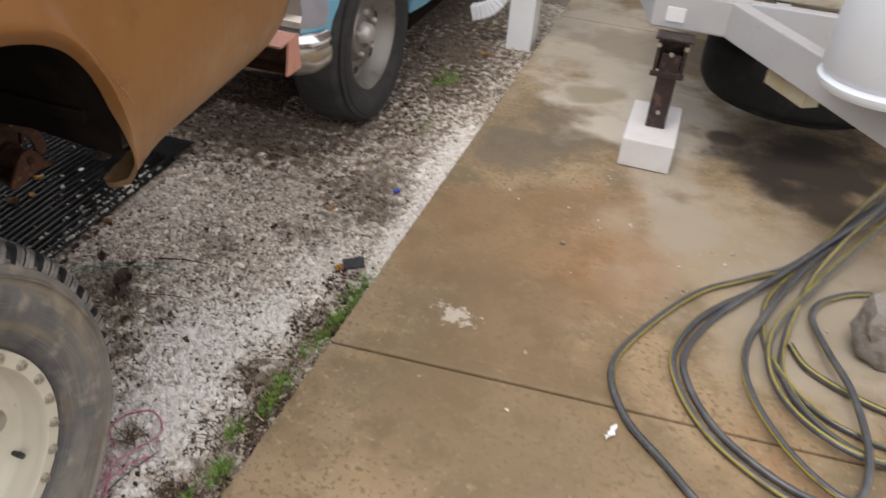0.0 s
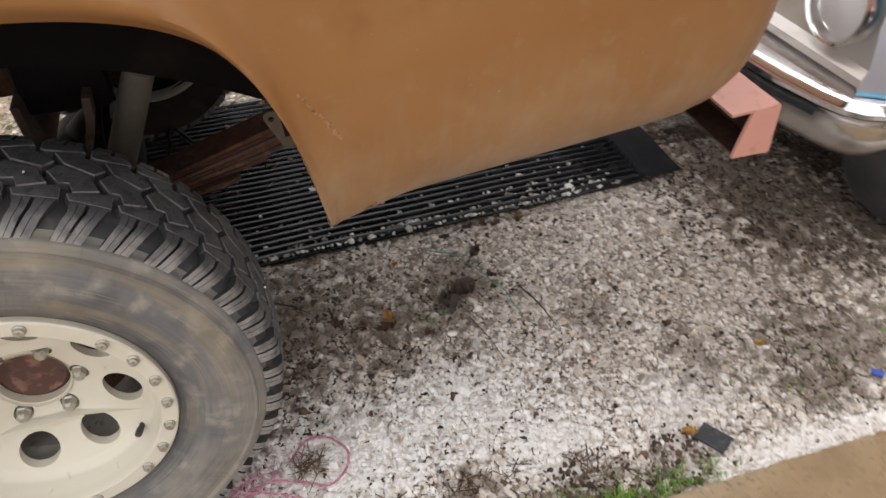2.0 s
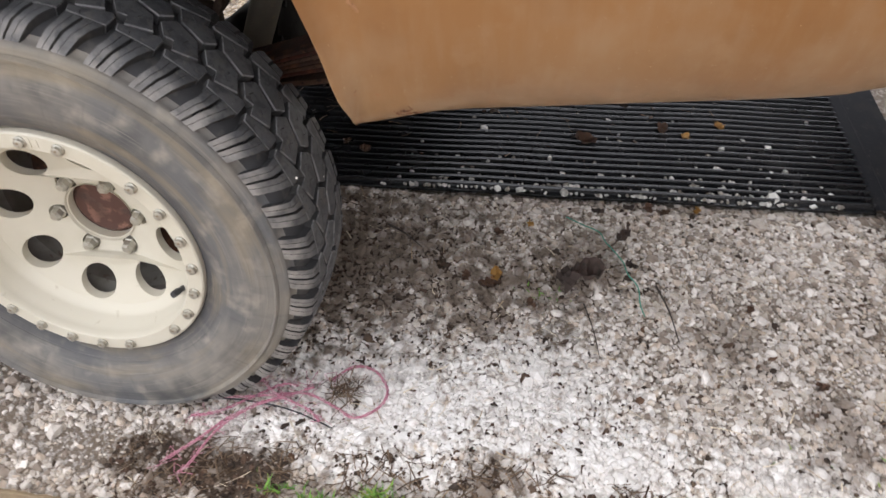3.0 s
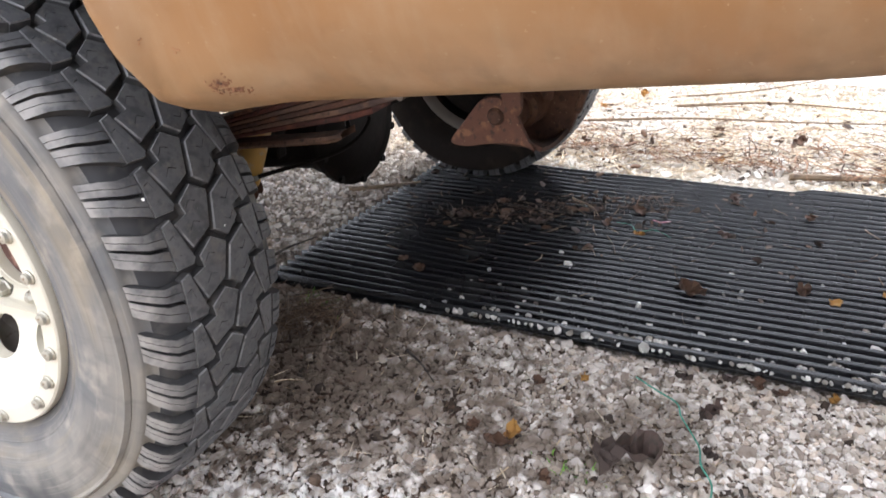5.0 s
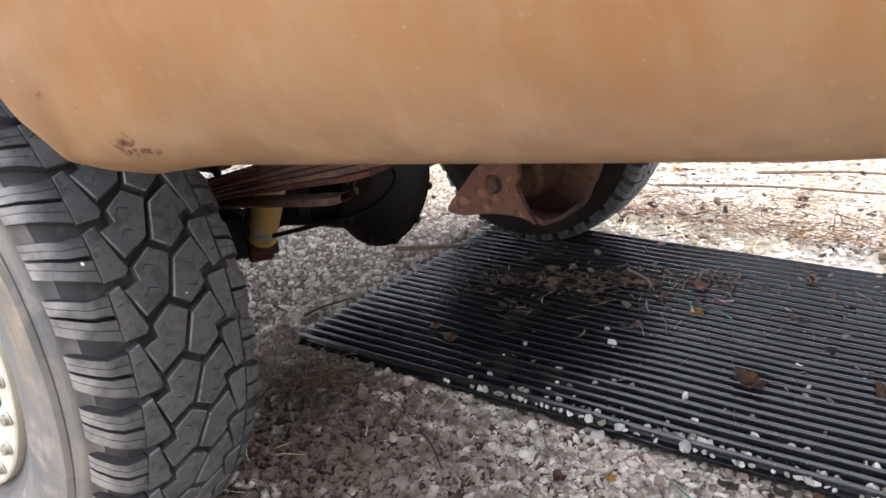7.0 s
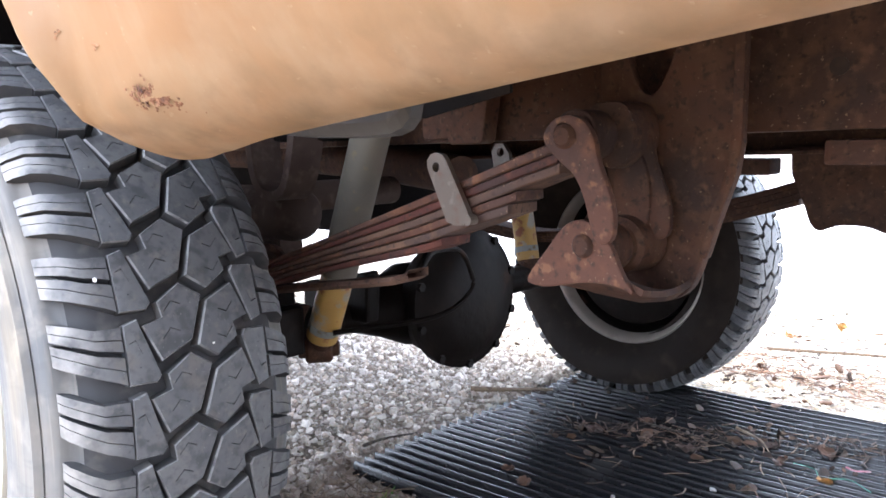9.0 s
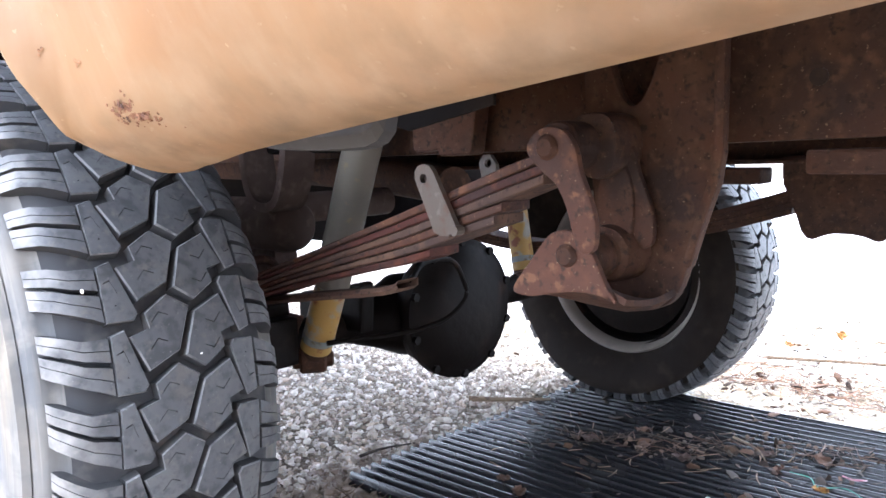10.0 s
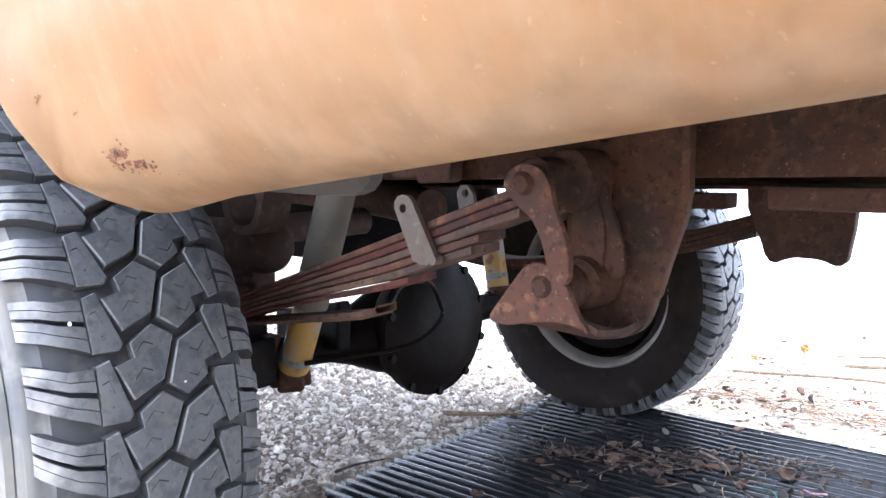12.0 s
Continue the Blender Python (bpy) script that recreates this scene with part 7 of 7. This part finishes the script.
bm = bmesh.new()
sheet(bm, bumper_rows([(0.13, 0.500), (0.075, 0.497), (0.02, 0.492), (0.002, 0.482), (-0.004, 0.468), (0.0, 0.455), (0.012, 0.447)]), 0.004)
fb = part("front_bumper", bm, CHROME, car, "bright chrome front bumper blade", smooth=True)
bm = bmesh.new()
sheet(bm, bumper_rows([(0.012, 0.447), (0.012, 0.440), (0.000, 0.436), (-0.002, 0.415), (0.004, 0.385), (0.02, 0.360), (0.05, 0.345)]), 0.004)
part("lower_face", bm, AGEDCHROME, fb, "dull grey lower bumper face", smooth=True)
bm = bmesh.new()
sheet(bm, [r for r in bumper_rows([(0.006, 0.447), (-0.006, 0.444), (-0.006, 0.430), (0.006, 0.427)])[:12]], 0.003)
part("rubber_strip", bm, DARK, fb, "black rubber rub strip")

# ---- white post and downspout ----
post = thing("porch_post", (0.13, 3.22, 0.0), "square white painted post at the slab's edge", "post")
bm = bmesh.new()
box(bm, (0.062, 3.155, -0.03), (0.192, 3.285, 2.45), 0.006)
part("shaft", bm, WHITE, post)
spout = thing("downspout", (0.0, 3.22, 0.0), "white ribbed downspout with elbow beside the post", "downspout")
bm = bmesh.new()
path = spline([(0.03, 3.20, 2.3), (0.03, 3.20, 0.8), (0.03, 3.20, 0.36), (0.022, 3.195, 0.28), (-0.01, 3.18, 0.215), (-0.055, 3.165, 0.175), (-0.12, 3.15, 0.155)], 7)
rows = []
for i, p in enumerate(path):
    d = (path[min(i + 1, len(path) - 1)] - path[max(i - 1, 0)]).normalized()
    v = Vector((0, 1, 0))
    u = d.cross(v).normalized()
    k = 1.0 + (0.06 * math.sin(i * 2.6) if p.z < 0.36 else 0)
    rows.append([p + u * a * 0.038 * k + v * b * 0.030 * k for a, b in ((-1, -0.8), (-0.8, -1), (0.8, -1), (1, -0.8), (1, 0.8), (0.8, 1), (-0.8, 1), (-1, 0.8), (-1, -0.8))])
sheet(bm, rows, 0.002)
part("pipe", bm, WHITE, spout)
bm = bmesh.new()
box(bm, (-0.6, 3.05, 2.45), (0.5, 9.0, 2.6), 0.01)
tagged(part("beam", bm, WHITE), "white porch beam over the post", "beam", kind="structure")

# ---- trailer ----
trailer = thing("trailer", (1.6, 3.4, 0.0), "grey camping trailer front with tongue frame and gas bottle", "trailer")
TZ = 0.50
bm = bmesh.new()
slabpts = [(0.70, 2.60), (0.775, 2.305), (1.07, 2.305), (1.10, 2.34), (1.10, 2.60)]
f = bm.faces.new([bm.verts.new((x, y, TZ)) for x, y in slabpts])
e = bmesh.ops.extrude_face_region(bm, geom=[f])["geom"]
bmesh.ops.translate(bm, vec=(0, 0, 0.125), verts=[v for v in e if isinstance(v, bmesh.types.BMVert)])
bmesh.ops.bevel(bm, geom=list(bm.edges), offset=0.006, segments=2, affect="EDGES")
bmesh.ops.recalc_face_normals(bm, faces=bm.faces)
part("corner_frame", bm, TRAILERGREY, trailer, "grey folded steel corner frame")
bm = bmesh.new()
box(bm, (0.823, 2.3000, 0.527), (0.887, 2.3035, 0.577), 0.0008)
part("sticker", bm, WHITE, trailer, "blank white sticker")
bm = bmesh.new()
box(bm, (0.72, 2.40, 0.625), (2.9, 5.2, 0.66), 0.006)
part("floor_trim", bm, TRIM, trailer, "beige metal trim strip")
bm = bmesh.new()
# The upper body is unseen; its height blocks sky light from the truck's panel.
box(bm, (0.74, 2.43, 0.66), (2.88, 5.2, 2.75), 0.03)
part("body", bm, SIDING, trailer, "brown speckled body panel")


def beam_part(name, a, b, w, h, mat, parent, label=""):
    a, b = Vector(a), Vector(b)
    d = (b - a).normalized()
    u = d.cross(Vector((0, 0, 1))).normalized()
    up = u.cross(d)
    bm = bmesh.new()
    L = (b - a).length
    box(bm, (-w / 2, 0, 0), (w / 2, L, h), 0.005)
    m = Matrix((u, d, up)).transposed().to_4x4()
    m.translation = a
    bmesh.ops.transform(bm, matrix=m, verts=bm.verts)
    return part(name, bm, mat, parent, label)


beam_part("tongue_beam", (1.03, 2.36, TZ + 0.0), (1.85, 1.06, TZ), 0.055, 0.12, TRAILERGREY, trailer, "grey tongue frame beam")
beam_part("tongue_beam", (2.6, 2.36, TZ + 0.0), (1.92, 1.06, TZ), 0.055, 0.12, TRAILERGREY, trailer, "grey tongue frame beam")
beam_part("cross_beam", (1.08, 2.36, TZ + 0.005), (2.7, 2.36, TZ + 0.005), 0.05, 0.115, TRAILERGREY, trailer)
bm = bmesh.new()
box(bm, (-0.10, -0.03, -0.055), (0.10, 0.03, 0.0), 0.004, pose(1.262, 2.03, TZ - 0.002, 0, 0, -57))
part("rusty_bracket", bm, material("weathered_yellow_bracket", (0.42, 0.38, 0.28), 0.7, 0, [(9, (0.36, 0.30, 0.19), 0.5, 0.7, 5), (22, (0.34, 0.20, 0.08), 0.60, 0.72, 6)]), trailer, "weathered bracket under the beam")
tank = thing("gas_bottle", (1.415, 1.70, 0.622), "white steel gas bottle on the trailer tongue", "gas bottle")
bm = bmesh.new()
TC = (1.415, 1.70, 0.624)
lathe(bm, TC, (0, 0, 1), [(0.0, 0.115), (0.0, 0.135), (0.028, 0.135), (0.030, 0.142), (0.05, 0.155), (0.36, 0.155), (0.42, 0.135), (0.45, 0.08), (0.455, 0)], 56)
TANKWHITE = material("gloss_white_enamel", (0.74, 0.80, 0.88), 0.28, 0, [(5, (0.70, 0.76, 0.83), 0.45, 0.7, 4), (50, (0.62, 0.62, 0.60), 0.72, 0.82, 5)], [(40, 0.04, 0.001)], 0.6)
part("body", bm, TANKWHITE, tank, smooth=True)
bm = bmesh.new()
lathe(bm, TC, (0, 0, 1), [(0.0, 0.140), (-0.004, 0.150), (0.006, 0.157), (0.020, 0.158), (0.026, 0.150), (0.030, 0.142)], 56)
part("foot_ring", bm, TANKWHITE, tank, smooth=True)
bm = bmesh.new()
box(bm, (1.36, 1.62, TZ + 0.1205), (1.55, 1.78, TZ + 0.1235), 0.001)
part("tray", bm, TRAILERGREY, trailer)
spare = thing("spare_tyre", (1.45, 2.62, 0.30), "black spare tyre slung flat under the trailer", "tyre")
bm = bmesh.new()
sec = tyre_section(0.37, 0.22, 0.20)
lathe(bm, (1.36, 2.68, 0.33), (0, 0, 1), [(p.x, p.y) for p in sec], 64)
part("carcass", bm, material("matt_black_tyre", (0.012, 0.012, 0.0125), 0.8, 0, [(20, (0.022, 0.021, 0.021), 0.5, 0.7, 4)], (), 0.2), spare, smooth=True)
bm = bmesh.new()
lathe(bm, (1.36, 2.68, 0.33), (0, 0, 1), [(-0.07, 0.2), (-0.05, 0.18), (0.02, 0.17), (0.03, 0.0)], 40)
part("rim", bm, BLACKMETAL, spare, smooth=True)
beam_part("spare_carrier", (1.48, 2.40, 0.45), (1.48, 2.9, 0.45), 0.04, 0.05, TRAILERGREY, trailer)
beam_part("frame_beam", (1.2, 2.4, 0.5), (1.2, 5.0, 0.5), 0.05, 0.12, TRAILERGREY, trailer)

jack = thing("stabiliser_jack", (0.87, 2.24, 0.155), "dark brown steel stabiliser jack on a concrete block", "jack")
bm = bmesh.new()
box(bm, (0.843, 2.215, 0.158), (0.913, 2.220, 0.44), 0.001)
box(bm, (0.843, 2.220, 0.158), (0.848, 2.27, 0.44), 0.001)
box(bm, (0.908, 2.220, 0.158), (0.913, 2.27, 0.44), 0.001)
part("leg", bm, JACKBROWN, jack)
bm = bmesh.new()
box(bm, (0.822, 2.207, 0.36), (0.834, 2.28, 0.50), 0.002)
box(bm, (0.908 + 0.008, 2.207, 0.36), (0.928, 2.28, 0.50), 0.002)
box(bm, (0.822, 2.27, 0.36), (0.928, 2.28, 0.50), 0.002)
box(bm, (0.815, 2.205, 0.355), (0.935, 2.213, 0.375), 0.002)
part("sleeve", bm, JACKBROWN, jack)
bm = bmesh.new()
box(bm, (0.81, 2.20, 0.490), (0.94, 2.29, 0.4985), 0.002)
part("top_plate", bm, JACKBROWN, jack)
bm = bmesh.new()
rod(bm, (0, 0, 0), (0, -0.008, 0), 0.008, seg=6)
jb = part("bolt", bm, BOLT, jack)
jb.matrix_basis = Matrix.Translation((0.828, 2.206, 0.47))
for x, z in ((0.922, 0.47), (0.875, 0.44), (0.878, 0.22)):
    same_mesh(jb, Matrix.Translation((x, 2.206 if z > 0.45 else 2.215, z)))
bm = bmesh.new()
box(bm, (0.779, 2.08, 0.047), (0.966, 2.45, 0.156), 0.006)
tagged(part("concrete_block", bm, BLOCK), "pale grey solid concrete block under the jack", "concrete block")

# ---- hoses ----
def hose(pts, r, label, stripe=True, ang=60, lift=0.046):
    h = thing("hose", pts[0], label, "hose", "hoses on the slab")
    pp = spline([(x, y, z + lift) for x, y, z in pts], 10)
    bm = bmesh.new()
    tube(bm, pp, r, 12)
    part("jacket", bm, HOSEBLACK, h, smooth=True)
    if stripe:
        for k, a in enumerate((ang, ang + 170)):
            bm = bmesh.new()
            tube(bm, pp, r + 0.0006, 5, arc=(a - 17, a + 17))
            part("stripe", bm, HOSEYEL, h, "faded yellow stripe", smooth=True)


R1 = 0.0088
hose([(2.3, 2.75, 0.50), (1.9, 2.35, 0.30), (1.66, 2.03, 0.12), (1.40, 1.66, 0.03), (1.25, 1.52, 0.012), (1.12, 1.40, 0.011), (1.00, 1.20, 0.011), (0.925, 1.00, 0.011), (0.975, 0.84, 0.011), (1.08, 0.73, 0.011), (1.20, 0.62, 0.011), (1.42, 0.50, 0.011), (1.75, 0.52, 0.011)], R1, "black rubber hose with a faded yellow stripe, coiled on the slab", True, 150)
hose([(2.3, 2.70, 0.50), (1.9, 2.28, 0.28), (1.64, 1.95, 0.12), (1.43, 1.68, 0.05), (1.30, 1.50, 0.02), (1.14, 1.30, 0.012), (1.07, 1.12, 0.011), (1.09, 0.98, 0.011), (1.18, 0.84, 0.011), (1.33, 0.74, 0.011), (1.46, 0.70, 0.03), (1.60, 0.72, 0.02), (1.8, 0.80, 0.011)], R1, "black rubber hose with a faded yellow stripe, coiled on the slab", True, 40)
hose([(2.3, 2.72, 0.53), (1.9, 2.33, 0.34), (1.66, 1.98, 0.15), (1.45, 1.70, 0.07), (1.32, 1.52, 0.04), (1.165, 1.295, 0.012), (1.097, 1.12, 0.011), (1.115, 0.993, 0.011), (1.200, 0.860, 0.011), (1.345, 0.765, 0.012), (1.47, 0.73, 0.035), (1.62, 0.76, 0.02), (1.8, 0.86, 0.011)], R1, "plain black rubber hose coiled on the slab", False)
hose([(2.3, 2.68, 0.47), (1.9, 2.25, 0.25), (1.60, 1.88, 0.09), (1.42, 1.62, 0.05), (1.30, 1.36, 0.03), (1.24, 1.16, 0.03), (1.26, 1.00, 0.03), (1.35, 0.84, 0.03), (1.46, 0.76, 0.035), (1.50, 0.88, 0.05), (1.485, 1.08, 0.05), (1.44, 1.24, 0.04), (1.42, 1.40, 0.02), (1.48, 1.52, 0.011), (1.62, 1.60, 0.011), (1.9, 1.62, 0.011)], R1, "black rubber hose with a faded yellow stripe, coiled on the slab", True, 20)
hose([(2.3, 2.60, 0.50), (1.9, 2.2, 0.26), (1.58, 1.78, 0.08), (1.42, 1.50, 0.045), (1.32, 1.30, 0.03), (1.30, 1.12, 0.03), (1.36, 0.98, 0.03), (1.48, 0.90, 0.035), (1.62, 0.92, 0.03), (1.9, 1.0, 0.011)], R1, "black rubber hose with a faded yellow stripe, coiled on the slab", True, 75)
hose([(1.36, 1.26, 0.011), (1.40, 1.18, 0.012), (1.50, 1.12, 0.012), (1.62, 1.09, 0.011), (1.85, 1.09, 0.011)], R1, "black rubber hose with a faded yellow stripe, coiled on the slab", True, 60)
hose([(2.3, 2.95, 0.55), (1.85, 2.32, 0.30), (1.62, 2.0, 0.14), (1.50, 1.82, 0.06), (1.38, 1.60, 0.02), (1.30, 1.42, 0.011), (1.30, 1.22, 0.012), (1.38, 1.06, 0.012), (1.52, 0.98, 0.012), (1.8, 0.95, 0.011)], 0.0085, "yellow-striped black hose hanging to the slab", True, 90)
hose([(2.3, 2.66, 0.52), (1.88, 2.22, 0.30), (1.62, 1.92, 0.12), (1.45, 1.62, 0.06), (1.37, 1.38, 0.025), (1.335, 1.18, 0.012), (1.365, 1.05, 0.012), (1.46, 0.95, 0.012), (1.60, 0.885, 0.03), (1.85, 0.86, 0.011)], R1, "black rubber hose with a faded yellow stripe, coiled on the slab", True, 110)

# a rough stone that holds the hoses down
bm = bmesh.new()
bmesh.ops.create_icosphere(bm, subdivisions=3, radius=1.0)
for v in bm.verts:
    q = v.co.copy()
    k = max(abs(q.x), abs(q.y), abs(q.z)) ** 0.65
    q = q / k
    q = q * (1 + 0.12 * noise.noise(q * 2.2) + 0.05 * noise.noise(q * 7))
    v.co = Vector((1.60 + q.x * 0.095, 1.32 + q.y * 0.075, 0.046 + 0.085 + q.z * 0.088))
tagged(part("stone", bm, ROCK, smooth=True), "rough grey-brown stone block on the concrete", "stone")
